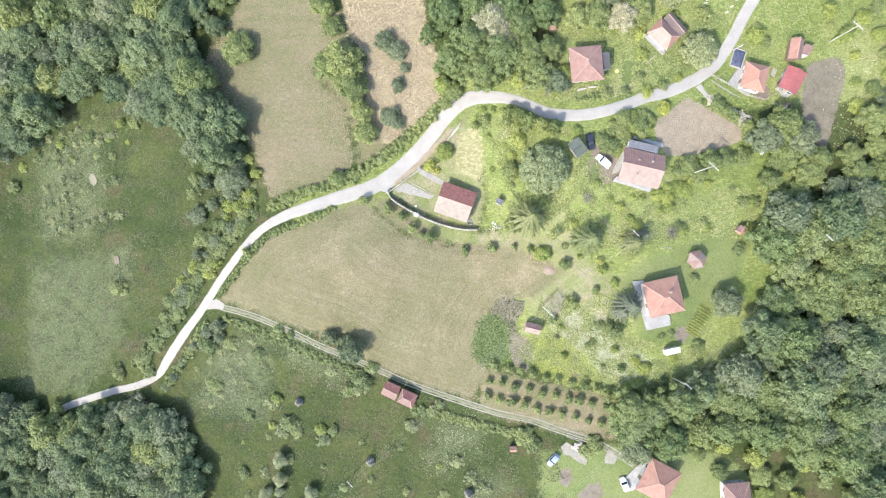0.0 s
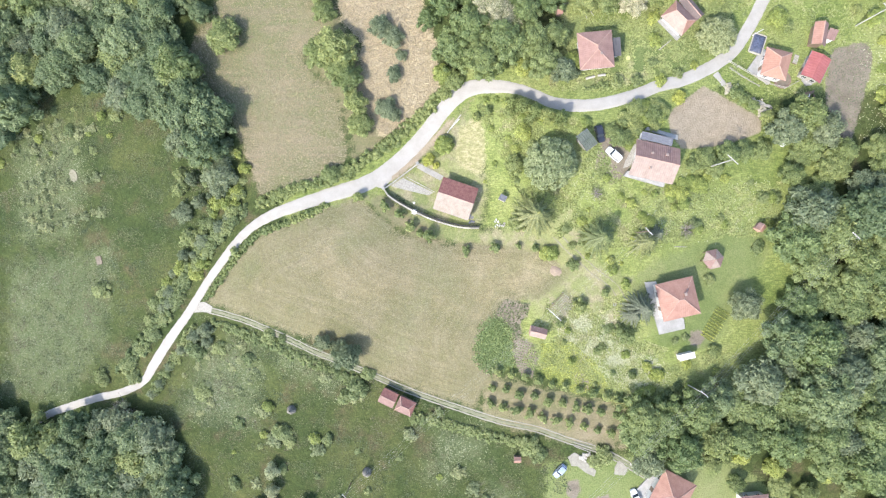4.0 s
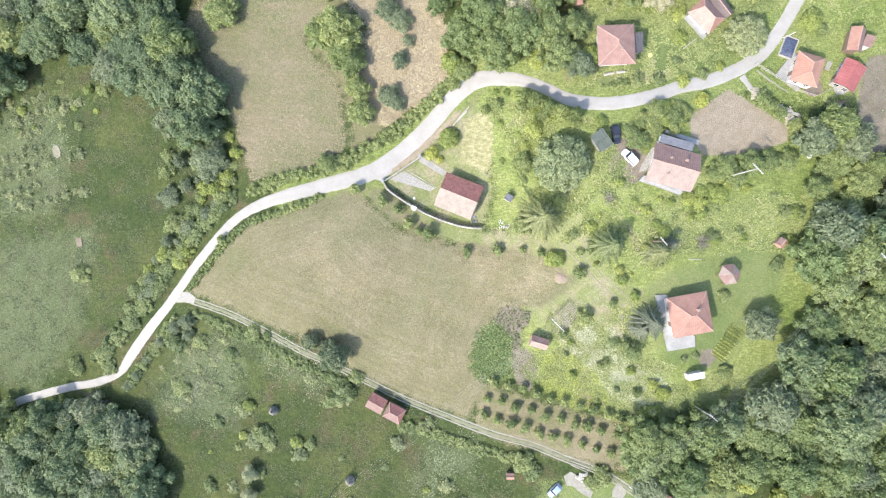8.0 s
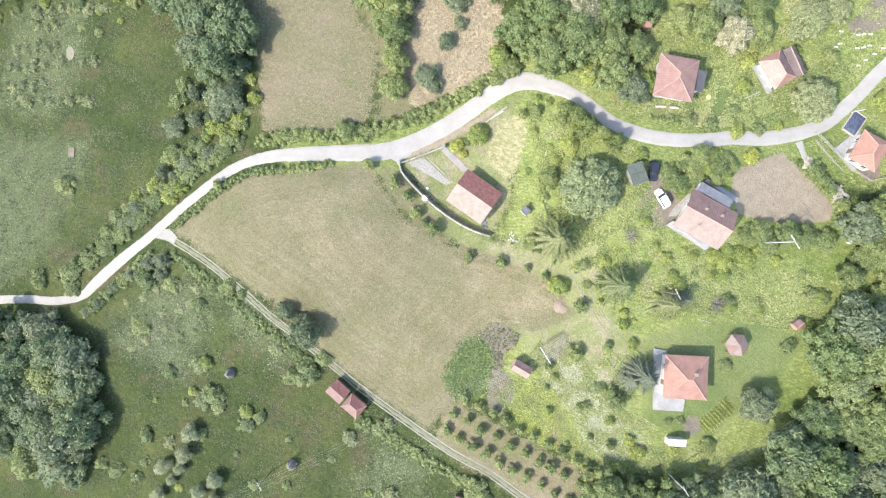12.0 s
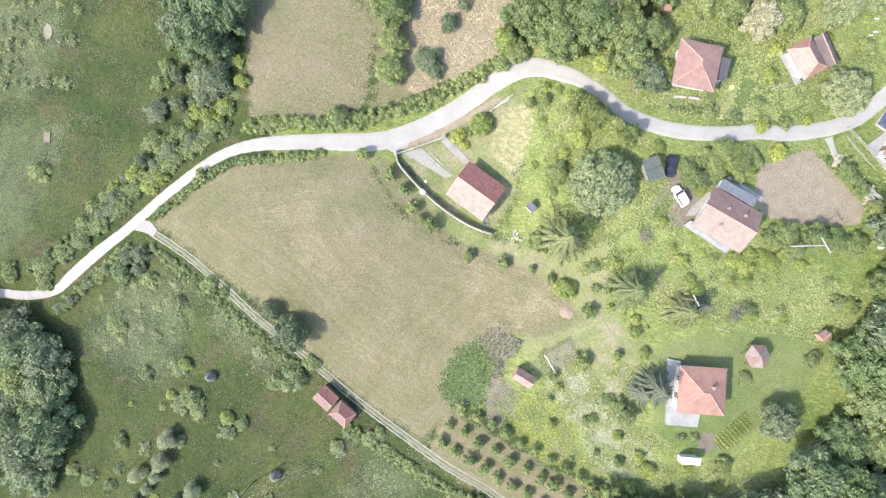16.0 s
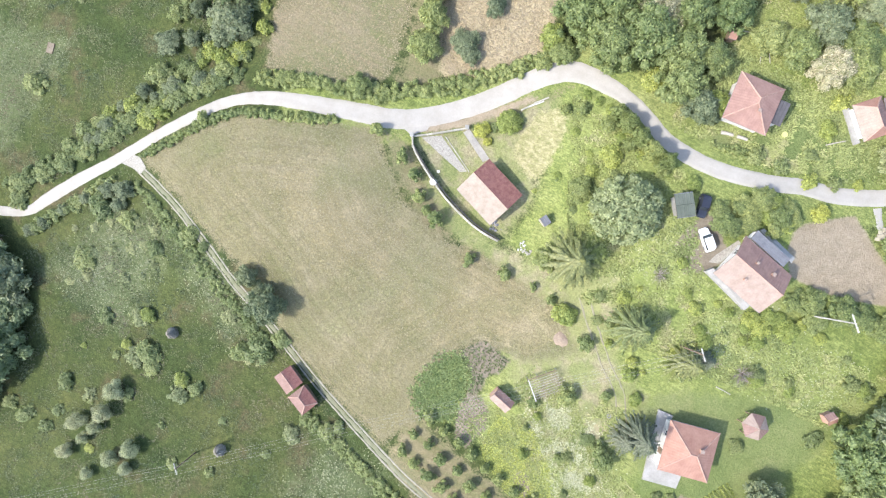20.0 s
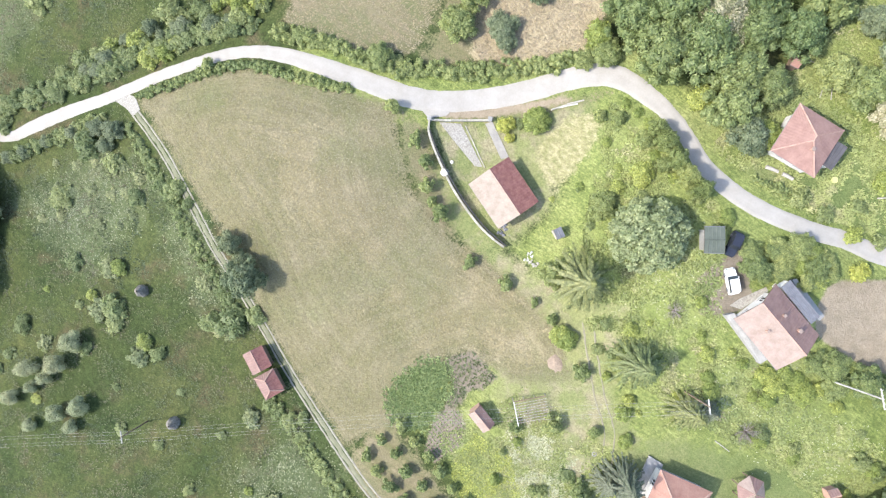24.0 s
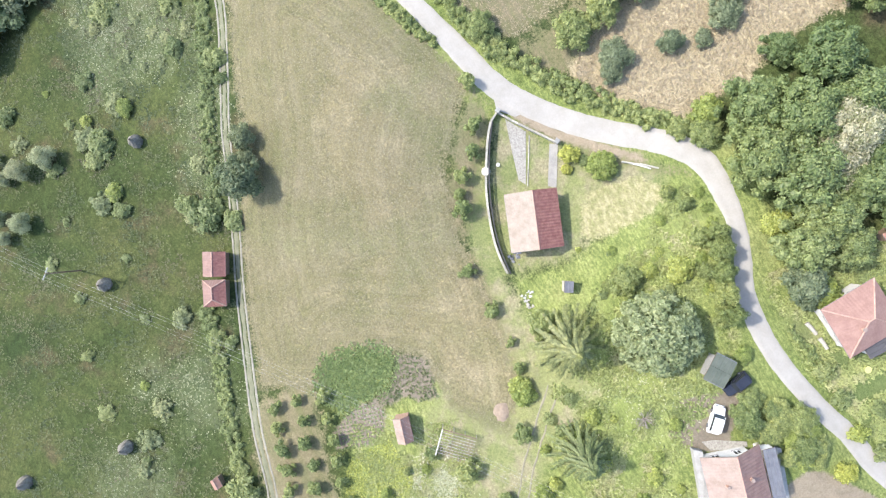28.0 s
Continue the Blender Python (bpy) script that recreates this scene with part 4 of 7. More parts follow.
def wood(poly, spacing, r0, r1, kinds, seed, tall=1.0, group=""):
    """Plants at random inside a polygon, no two nearer than spacing."""
    rng = random.Random(seed)
    x0, x1, y0, y1 = min(p[0] for p in poly), max(p[0] for p in poly), min(p[1] for p in poly), max(p[1] for p in poly)
    got = []
    for _ in range(int((x1 - x0) * (y1 - y0) / spacing ** 2 * 14)):
        x, y = rng.uniform(x0, x1), rng.uniform(y0, y1)
        if inside(x, y, poly) and all((x - a) ** 2 + (y - b) ** 2 > spacing ** 2 for a, b in got):
            got.append((x, y))
            plant(rng.choice(kinds), x, y, rng.uniform(r0, r1), tall * rng.uniform(0.75, 1.4), group)


def row(kind, places, tall=1.0, group=""):
    for x, y, r in places:
        plant(kind, x, y, r, tall, group)


W5 = ("wood", "wood", "wood", "wood", "tree", "wood", "blue")
wood([(-115.0, 66.0), (-67.1, 66.0), (-60.3, 53.6), (-52.9, 36.4), (-45.5, 23.1), (-44.2, 14.6), (-50.6, 17.4), (-60.3, 30.9), (-69.9, 35.3), (-80.6, 40.0), (-92.9, 39.4), (-99.2, 34.3), (-111.0, 28.3), (-123.8, 22.8)], 4.5, 3.4, 5.2, W5, 1, 1.0, "north-west wood")
wood([(-127.9, -33.0), (-113.1, -37.7), (-104.1, -45.7), (-93.7, -41.0), (-74.6, -37.8), (-66.5, -41.0), (-61.5, -47.0), (-62.5, -56.0), (-65.3, -66.0), (-118.0, -66.0)], 4.5, 3.4, 5.2, W5, 2, 1.0, "south-west wood")
wood([(72.1, 10.0), (99.7, 15.5), (104.0, -57.0), (93.3, -57.0), (89.9, -44.6), (77.0, -41.9), (64.2, -36.1), (50.6, -39.4), (40.6, -37.6), (39.2, -32.0), (50.3, -30.4), (60.0, -23.4), (68.6, -19.7), (66.0, -12.8), (73.9, -5.4), (69.9, 3.3)], 4.6, 3.5, 5.2, ("grove", "wood", "grove", "wood", "grove", "blue", "tree"), 3, 1.0, "east wood")
wood([(66.6, 31.8), (74.6, 30.6), (80.9, 21.5), (86.8, 29.4), (101.3, 37.3), (104.8, 15.6), (72.1, 10.4), (66.8, 19.1)], 4.4, 2.2, 3.6, ("wood", "tree", "blue", "tree"), 4, 1.0, "east wood")
wood([(-59.6, 29.5), (-51.3, 18.0), (-44.2, 13.9), (-45.7, 9.4), (-52.3, 2.8), (-59.0, 4.9), (-59.3, 16.9)], 3.2, 1.3, 2.2, ("shrub", "shrub", "blue"), 5, 0.9, "scrub by the lane")
wood([(25.6, 63.4), (42.2, 63.0), (38.9, 54.3), (29.4, 54.0)], 4.5, 2.2, 3.4, ("tree", "blue"), 6, 1.0, "northern trees")
wood([(70.8, 62.9), (102.6, 63.4), (103.1, 51.6), (82.3, 50.2), (73.7, 53.7)], 5.5, 1.5, 2.6, ("tree", "shrub", "lime"), 7, 1.0, "northern trees")
wood([(20.8, 64.7), (-31.1, 67.5), (-31.2, 61.4), (-3.3, 59.7), (21.0, 56.6)], 5.0, 2.2, 3.6, ("tree", "wood"), 8, 1.0, "northern trees")
wood([(22.9, -13.0), (36.3, -14.0), (38.9, -21.6), (50.1, -24.0), (50.2, -29.1), (37.3, -30.5), (24.9, -23.1), (21.7, -18.1)], 4.4, 0.6, 1.2, ("shrub", "hedge", "lime"), 9, 0.9, "bushes on the slope")
wood([(37.8, -23.5), (57.4, -19.0), (60.0, -22.8), (49.1, -32.3), (38.6, -32.4)], 3.9, 0.8, 1.6, ("lime", "hedge", "shrub", "tree"), 10, 0.9, "bushes on the slope")
wood([(-45.8, 66.2), (-62.7, 67.8), (-58.8, 54.7), (-51.8, 51.6), (-50.1, 62.9)], 5.0, 2.0, 3.2, ("tree", "wood"), 12, 1.0, "north-west wood")
wood([(76.5, -43.2), (88.7, -45.9), (93.5, -61.6), (69.0, -61.5), (71.1, -51.0)], 4.6, 1.3, 2.2, ("shrub", "lime", "tree"), 13, 0.9, "bushes below the wood")
wood([(53.8, -41.9), (64.4, -40.6), (73.3, -43.2), (68.5, -49.7), (54.7, -47.8)], 4.6, 1.6, 2.6, ("tree", "lime"), 14, 0.9, "bushes below the wood")
wood([(32.8, 36.8), (48.5, 40.5), (52.1, 38.1), (41.0, 34.3), (33.8, 33.3)], 3.6, 0.7, 1.3, ("shrub", "hedge"), 15, 0.9, "garden shrubs")

wood([(78.6, 51.4), (103.0, 55.1), (103.8, 37.3), (86.7, 32.4), (86.9, 43.2)], 3.6, 0.9, 1.9, ("shrub", "hedge", "tree", "lime"), 16, 0.8, "scrub in the north-east")
wood([(42.4, 52.5), (56.8, 53.6), (54.5, 48.9), (43.6, 42.9), (40.1, 42.9)], 4.0, 0.8, 1.6, ("shrub", "hedge", "tree"), 17, 0.8, "garden shrubs")
wood([(35.5, 15.1), (67.6, 16.7), (69.2, 6.9), (56.8, 4.5), (37.7, 6.8)], 5.0, 0.6, 1.3, ("shrub", "hedge", "lime"), 18, 0.7, "bushes on the slope")
wood([(7.8, 30.6), (24.4, 29.1), (25.6, 26.0), (17.5, 19.2), (10.4, 15.8), (7.8, 24.5)], 4.0, 0.5, 0.95, ("hedge", "shrub", "hedge", "lime"), 19, 0.5, "bushes on the slope")
wood([(-47.4, -40.1), (-11.6, -40.6), (12.0, -49.6), (9.5, -57.7), (-54.1, -62.1)], 6.5, 0.6, 1.3, ("shrub", "hedge", "shrub"), 20, 0.7, "scrub in the meadow")
wood([(-112.1, 22.8), (-95.5, 37.5), (-82.3, 36.7), (-73.3, 26.8), (-94.7, 23.6)], 4.5, 0.7, 1.5, ("shrub", "lime"), 21, 0.7, "scrub in the meadow")
wood([(-63.6, -12.8), (-53.8, -1.1), (-45.4, 11.1), (-42.8, 19.2), (-46.3, 25.9), (-55.3, 30.2), (-59.1, 29.0), (-53.6, 21.1), (-51.8, 11.9), (-58.0, 2.2), (-67.2, -10.6)], 2.1, 0.9, 1.8, ("shrub", "hedge", "blue", "shrub"), 22, 0.9, "scrub above the lane")
wood([(7.9, 16.2), (11.7, 22.6), (14.1, 30.7), (20.6, 28.2), (22.4, 22.8), (18.3, 17.0), (12.5, 12.8)], 3.0, 0.4, 0.75, ("hedge", "shrub", "hedge"), 25, 0.5, "bushes on the slope")
wood([(24.3, 5.8), (26.8, 12.4), (32.1, 17.6), (37.9, 14.8), (46.5, 9.8), (36.0, -2.5), (30.1, -1.7)], 4.2, 0.45, 0.95, ("hedge", "shrub", "lime"), 26, 0.7, "bushes on the slope")
row("tree", [(-46.6, 47.1, 3.3), (-26.9, 55.2, 2.7), (-24.7, 51.0, 2.2), (-22.4, 43.1, 3.9), (-26.1, 42.4, 3.0), (-19.7, 37.3, 3.0), (-18.5, 32.5, 2.5), (-17.7, 27.6, 2.5), (-21.7, 39.4, 3.0), (32.2, 51.3, 3.1), (40.3, 52.8, 3.0), (27.7, 50.7, 2.6)], 1.0, "hedgerow trees")
row("blue", [(-13.2, 47.4, 2.2), (-10.5, 45.2, 2.0), (-10.2, 37.9, 1.6), (-8.9, 41.6, 1.2), (-12.1, 30.9, 2.2), (-10.6, 29.7, 1.6)], 0.9, "trees in the straw field")
row("grove", [(0.3, 51.6, 3.8), (6.3, 52.7, 3.6), (5.1, 45.5, 4.3), (11.6, 42.9, 4.5), (1.5, 41.7, 3.6), (7.5, 39.3, 4.0), (15.8, 48.3, 3.5), (17.6, 43.0, 3.3), (19.4, 38.6, 3.3), (20.5, 51.8, 3.3), (13.4, 52.5, 3.5), (21.8, 44.0, 2.6), (-3.3, 48.2, 2.2)], 1.15, "northern trees")
row("blossom", [(9.6, 49.6, 3.6), (12.4, 47.0, 3.4), (37.1, 50.3, 3.0)], 1.15)
row("blue", [(23.4, 37.2, 2.7), (25.6, 36.6, 1.3)], 1.2)
row("lime", [(65.8, 47.2, 2.0), (-0.3, 37.5, 2.0), (25.4, 38.9, 2.1), (16.0, 38.2, 1.9), (93.4, 33.5, 1.7)], 0.9)
row("walnut", [(53.3, 43.5, 3.8)], 0.9)
row("walnut", [(48.7, 56.6, 3.2), (52.8, 59.3, 2.5), (47.6, 54.4, 1.9)], 0.9)
row("walnut", [(21.0, 18.5, 4.9)], 1.0)
row("tree", [(14.5, 18.9, 1.9), (23.1, 22.8, 1.6), (23.0, 27.3, 1.5), (17.4, 28.0, 1.1), (16.4, 30.8, 1.1), (14.9, 7.1, 1.8), (13.4, 29.5, 1.3), (9.0, 30.2, 1.0), (6.6, 28.9, 0.9)], 0.9, "garden trees")
row("lime", [(15.9, 25.3, 1.6), (28.0, 26.7, 1.2), (27.6, 7.3, 1.0), (21.1, 1.0, 1.7), (14.5, 22.1, 1.0)], 0.8, "garden bushes")
row("spruce", [(18.0, 8.7, 5.7), (30.5, 4.1, 4.5)], 0.85, "spruces")
row("spruce", [(39.6, 3.1, 3.7), (31.3, 3.5, 3.0)], 0.8, "spruces")
row("grey_spruce", [(39.3, -10.0, 4.2), (38.0, -11.6, 3.0), (42.1, 4.8, 2.3)], 0.8, "spruces")
row("tree", [(34.8, 23.4, 1.9), (35.8, 27.1, 1.7), (37.3, 28.9, 1.9), (41.0, 27.8, 1.9), (32.8, 24.5, 1.3), (41.7, 29.8, 1.3), (37.4, 24.6, 1.3), (41.1, 26.0, 1.3), (33.4, 22.8, 1.0)], 0.75, "trees behind the house")
row("tree", [(51.3, 19.7, 2.1), (56.3, 20.8, 2.4), (59.6, 21.2, 2.1), (63.4, 21.3, 1.9), (49.1, 18.4, 1.4), (53.5, 17.7, 1.7)], 0.8, "garden trees")
row("lime", [(50.9, 14.5, 1.7), (46.9, 12.7, 1.4), (45.0, 13.3, 1.2), (43.7, 18.6, 0.7)], 0.7, "garden bushes")
row("fruit", [(-12.7, 10.9, 1.2), (-9.6, 9.2, 1.1), (-7.2, 6.5, 1.2), (-3.4, 4.6, 1.4), (-5.3, 5.2, 0.9), (4.6, 1.4, 1.0), (10.6, 2.1, 1.1), (15.4, 2.4, 0.7), (18.6, 1.9, 0.8), (26.1, -1.4, 1.2)], 1.0, "young trees along the field")
row("lime", [(21.8, 1.0, 1.6), (33.9, -2.5, 1.2), (36.7, -5.4, 1.1), (33.5, -0.7, 0.9)], 0.9, "young trees along the field")
row("blue", [(-26.1, -18.1, 1.8), (-20.8, -20.8, 3.0), (-23.3, -19.4, 1.5)], 1.25, "trees on the farm track")
row("shrub", [(-19.5, -28.7, 2.4), (-16.8, -25.6, 1.6), (-2.8, -35.6, 1.4), (-1.2, -34.0, 1.2), (-7.2, -36.0, 1.0), (-4.9, -36.1, 1.0), (-38.6, -17.1, 1.6), (-35.7, -17.7, 1.0)], 0.9, "shrubs by the track")
row("blue", [(60.3, -9.8, 3.3)], 1.2)
row("blue", [(42.0, -41.4, 3.6)], 1.2)
row("shrub", [(50.5, 6.6, 1.3), (48.8, 4.8, 1.1), (40.8, 1.1, 0.9), (53.9, -4.5, 1.2), (47.4, -17.2, 0.8), (49.5, -16.5, 0.8), (27.8, 3.1, 0.8), (26.1, 2.5, 0.9), (63.9, 1.9, 1.5), (64.7, 11.9, 1.4), (55.8, 7.8, 0.9), (67.1, 12.2, 1.3), (67.7, 4.2, 1.6)], 0.9, "garden shrubs")
row("pale", [(-39.0, -48.2, 1.7), (-39.2, -53.0, 1.6), (-39.5, -56.1, 1.2), (-43.1, -57.1, 1.6), (-42.8, -62.9, 1.3), (-40.7, -59.1, 1.0), (-34.4, -59.5, 1.4), (-31.8, -55.7, 1.6), (-37.2, -64.3, 1.1), (-31.1, -59.5, 1.1)], 1.5, "silver willows")
wood([(32.4, 24.2), (33.6, 26.8), (37.7, 29.8), (42.0, 30.8), (43.4, 28.5), (43.3, 26.2), (38.5, 26.0), (36.8, 24.4), (34.8, 22.4)], 1.7, 1.0, 1.6, ("tree", "lime", "tree"), 51, 0.7, "bushes between the house and the lane")
wood([(44.2, 12.7), (45.3, 14.3), (48.4, 16.4), (52.6, 16.0), (53.4, 14.7), (48.9, 12.4), (45.1, 11.7)], 1.5, 0.7, 1.3, ("lime", "hedge"), 52, 0.6, "bright bushes below the house")
wood([(-61.0, -27.0), (-53.5, -21.5), (-47.0, -18.0), (-41.5, -21.0), (-43.5, -28.5), (-54.0, -33.5), (-57.5, -37.0)], 2.7, 0.6, 1.2, ("herb",), 53, 0.6, "flowering herbs in the meadow")
row("herb", [(-41.2, -34.8, 1.6), (-39.0, -41.3, 1.8), (-28.8, -43.4, 1.7), (-20.2, -30.8, 1.7), (-7.8, -39.5, 1.5), (-43.5, -52.0, 1.2), (-26.4, -26.3, 1.5), (3.0, -47.0, 1.5), (6.0, -50.5, 1.6), (9.5, -53.0, 1.3)], 0.8, "herb clumps in the meadow")
row("fruit", [(23.9, -13.5, 0.9), (27.6, -10.1, 1.5), (32.7, -7.1, 0.9), (24.7, -17.8, 0.7), (37.1, -16.2, 1.4), (31.4, -19.4, 0.8), (35.8, -15.0, 1.1)], 0.9, "young trees below the trellis")
row("shrub", [(-56.7, -21.2, 2.3), (-50.9, -20.5, 1.9), (-44.0, -22.4, 1.6), (-55.5, -30.8, 2.1), (-36.8, -39.5, 2.1), (-35.1, -41.5, 1.5), (-47.0, -37.9, 1.5), (-29.4, -40.9, 1.2), (-26.5, -40.9, 1.4), (-57.5, -62.0, 1.5), (-53.4, -61.9, 1.7), (-48.5, -61.7, 1.3), (-73.6, -28.3, 1.8)], 0.8, "scrub in the meadow")
row("lime", [(-39.8, -33.5, 1.4), (-41.2, -40.3, 0.9)], 0.8)
row("blue", [(-60.6, -21.3, 1.1), (-57.1, -17.8, 1.4), (-54.0, -16.2, 1.6), (-64.0, -25.4, 1.1), (-66.8, -29.3, 1.1), (-68.9, -32.0, 1.1), (-53.7, -19.1, 1.3)], 0.9, "hedge below the lane")
row("shrub", [(-74.1, -24.8, 1.6), (-70.9, -21.5, 1.6), (-68.1, -18.0, 1.6), (-64.5, -13.9, 1.6), (-61.2, -9.6, 1.6), (-59.1, -5.9, 1.5), (-55.7, -2.1, 1.5), (-53.0, 1.5, 1.6), (-49.9, 5.1, 1.5), (-46.5, 8.2, 1.3), (-43.9, 10.0, 1.0), (-68.1, -15.1, 1.3), (-64.2, -9.9, 1.3), (-59.4, -2.9, 1.3)], 0.9, "hedge above the lane")
row("shrub", [(-55.3, -0.8, 1.5), (-58.6, -4.8, 1.6), (-62.2, -9.7, 1.6), (-64.7, -13.5, 1.6), (-67.1, -17.7, 1.6), (-70.8, -21.3, 1.7), (-75.8, -25.7, 1.7), (-82.3, -28.8, 2.0), (-52.2, 2.8, 1.6), (-59.4, -1.8, 1.3), (-63.4, -6.6, 1.4), (-68.3, -14.3, 1.4), (-48.3, 6.7, 1.6)], 0.9, "hedge above the lane")
hedge("low leafy green field hedge along the lane", [(-53.8, -9.2), (-51.3, -6.2), (-48.6, -3.2), (-45.5, 0.7), (-42.9, 3.3), (-39.8, 5.5), (-35.2, 7.1), (-30.7, 8.6), (-24.9, 11.0)], 1.3, 0.75, LEAF, "field hedge")
row("fruit", [(-45.8, 1.3, 1.2), (-18.2, 12.8, 1.2), (-29.1, 9.6, 0.7)], 0.9, "field hedge")
hedge("dense leafy green roadside hedge", [(-40.5, 11.9), (-33.7, 13.9), (-27.8, 15.8), (-20.8, 18.0), (-15.8, 21.1), (-10.8, 24.5), (-6.1, 28.5), (-2.4, 31.9), (-0.4, 34.6)], 2.3, 1.0, LEAF, "roadside hedge")
along("shrub", [(-39.0, 12.7), (-32.0, 14.8), (-24.4, 17.6), (-18.9, 19.4)], 1.0, 2.4, 0.8, "roadside hedge", 0.4)
row("tree", [(-24.1, 17.6, 1.9), (-36.5, 13.2, 1.2), (2.1, 36.3, 2.0), (0.3, 33.7, 1.3)], 0.8, "roadside hedge")
row("hedge", [(8.5, 32.5, 0.7), (10.6, 32.2, 0.8), (12.7, 31.9, 0.8)], 0.7, "roadside hedge")
row("tree", [(13.7, 31.4, 1.3), (15.7, 30.6, 1.4), (18.1, 29.3, 1.5), (20.3, 27.9, 1.6), (22.6, 27.6, 1.5)], 2.0, "roadside hedge")
hedge("bluish green scrub hedge above the lane", [(-77.0, -26.5), (-72.4, -22.3), (-67.6, -16.3), (-62.9, -10.4), (-57.8, -3.4), (-53.0, 2.6), (-48.6, 6.8), (-44.5, 10.0)], 3.0, 1.3, LEAF_SHRUB, "hedge above the lane")
hedge("bluish green scrub hedge below the lane", [(-69.0, -32.0), (-65.0, -26.5), (-60.6, -20.6), (-57.5, -16.0)], 2.0, 0.9, LEAF_SHRUB, "hedge below the lane")
hedge("ragged green scrub beside the farm track", [(-52.0, -15.0), (-44.0, -17.2), (-36.0, -20.2), (-29.0, -23.4), (-21.0, -27.0)], 1.7, 0.5, LEAF_SHRUB, "scrub beside the track")
hedge("ragged green scrub beside the farm track", [(-7.0, -35.4), (2.0, -37.0), (9.0, -38.6), (16.0, -39.8)], 1.8, 0.6, LEAF_SHRUB, "scrub beside the track")
hedge("clipped low green hedge beside the lane", [(28.3, 33.6), (30.5, 33.9), (32.7, 34.4)], 0.8, 0.7, LEAF, "garden hedge")
row("ball", [(-0.1, 23.5, 2.1)], 0.9)
row("yellow", [(-3.4, 20.5, 1.3), (-1.8, 19.4, 0.7)], 0.9)
row("yellow", [(46.3, 31.5, 1.3)], 0.8)
row("shrub", [(-1.7, 21.9, 0.8), (5.4, 7.6, 0.4), (-0.4, 7.4, 0.4)], 0.8, "garden shrubs")
row("fruit", [(57.8, 32.5, 1.4), (68.1, 45.7, 1.2), (59.8, 31.4, 1.1), (61.7, 30.3, 1.1)], 0.8, "garden shrubs")
row("tree", [(71.3, 28.0, 2.6), (72.7, 22.3, 3.0), (64.8, 28.0, 1.4), (77.9, 18.7, 3.1)], 0.9, "east wood")
row("dead", [(-76.4, -35.7, 3.1), (48.4, 5.6, 1.7)], 1.0)
row("dead", [(30.1, 12.8, 1.5)], 0.45)
row("shrub", [(-80.9, -7.5, 2.2), (-74.4, 32.5, 1.7), (-81.2, 24.9, 1.0), (-111.2, 18.3, 1.7), (-17.6, -48.8, 0.7), (-48.7, -52.4, 1.6), (-22.0, -30.8, 1.9), (18.0, -40.1, 2.3), (20.0, -42.1, 1.8), (33.5, -41.6, 2.0), (31.8, -43.1, 1.5), (42.6, -40.8, 2.0)], 0.9, "scrub in the meadow")

oax, oay = [(9.5, -31.3), (9.5, -27.7)]
oa2, _ = [(12.3, -31.9), (13.2, -31.2)]
for r_ in range(3):
    for c_ in range(10):
        x = oax[0] + (oa2[0] - oax[0]) * c_ + (oay[0] - oax[0] + 0.85) * r_ + prng.uniform(-0.25, 0.25)
        y = oax[1] + (oa2[1] - oax[1]) * c_ + (oay[1] - oax[1]) * r_ + prng.uniform(-0.25, 0.25)
        plant("fruit", x, y, prng.uniform(0.85, 1.12), 1.0, "orchard rows")
for r_ in range(7):
    for c_ in range(prng.randrange(0, 2), prng.randrange(7, 12)):
        x, y = -104.5 + 2.35 * c_ + 0.5 * r_ + prng.uniform(-0.6, 0.6), 28.5 + 0.55 * c_ - 3.8 * r_ + prng.uniform(-0.6, 0.6)
        if math.hypot(x + 87.3, y - 19.3) > 2.6 and prng.random() > 0.2:
            plant("herb", x, y, prng.uniform(0.75, 1.35), 0.8, "herb rows in the meadow")


def tufts(name, places, size, tall, material, label, blades=4):
    """Many small tufts of blades in one mesh."""
    rng = np.random.default_rng(len(places) + 3)
    xyz = np.array([(x, y, gz(x, y)) for x, y in places])
    n = len(xyz)
    vs = np.empty((n, blades, 3, 3))
    for k in range(blades):
        a = rng.uniform(0, 6.283, n)
        s = size * rng.uniform(0.5, 1.4, n)
        d = np.stack([np.cos(a), np.sin(a), 0 * a], 1)
        e = np.stack([-np.sin(a), np.cos(a), 0 * a], 1)
        vs[:, k, 0] = xyz + e * (s * 0.3)[:, None]
        vs[:, k, 1] = xyz - e * (s * 0.3)[:, None]
        vs[:, k, 2] = xyz + d * s[:, None] + (0, 0, 1) * (s * tall * rng.uniform(0.5, 1.3, n))[:, None]
    me = mesh(name, vs.reshape(-1, 3).tolist(), np.arange(n * blades * 3).reshape(-1, 3).tolist(), material)
    return tagged(new(name, me), label, "plants", "", "stuff")


def scatter(poly, count, seed, clump=0.0, avoid=(), jitter=0.0):
    rng = random.Random(seed)
    x0, x1, y0, y1 = min(p[0] for p in poly), max(p[0] for p in poly), min(p[1] for p in poly), max(p[1] for p in poly)
    out = []
    while len(out) < count:
        x, y = rng.uniform(x0, x1), rng.uniform(y0, y1)
        if not inside(x, y, poly) or any(inside(x, y, q) for q in avoid):
            continue
        if ((ROAD_PTS[:, 0] - x) ** 2 + (ROAD_PTS[:, 1] - y) ** 2).min() < 4.0:
            continue
        if clump and noise.noise((x * clump, y * clump, seed)) < rng.uniform(-0.25, 0.45):
            continue
        out.append((x + rng.gauss(0, jitter), y + rng.gauss(0, jitter)) if jitter else (x, y))
    return out


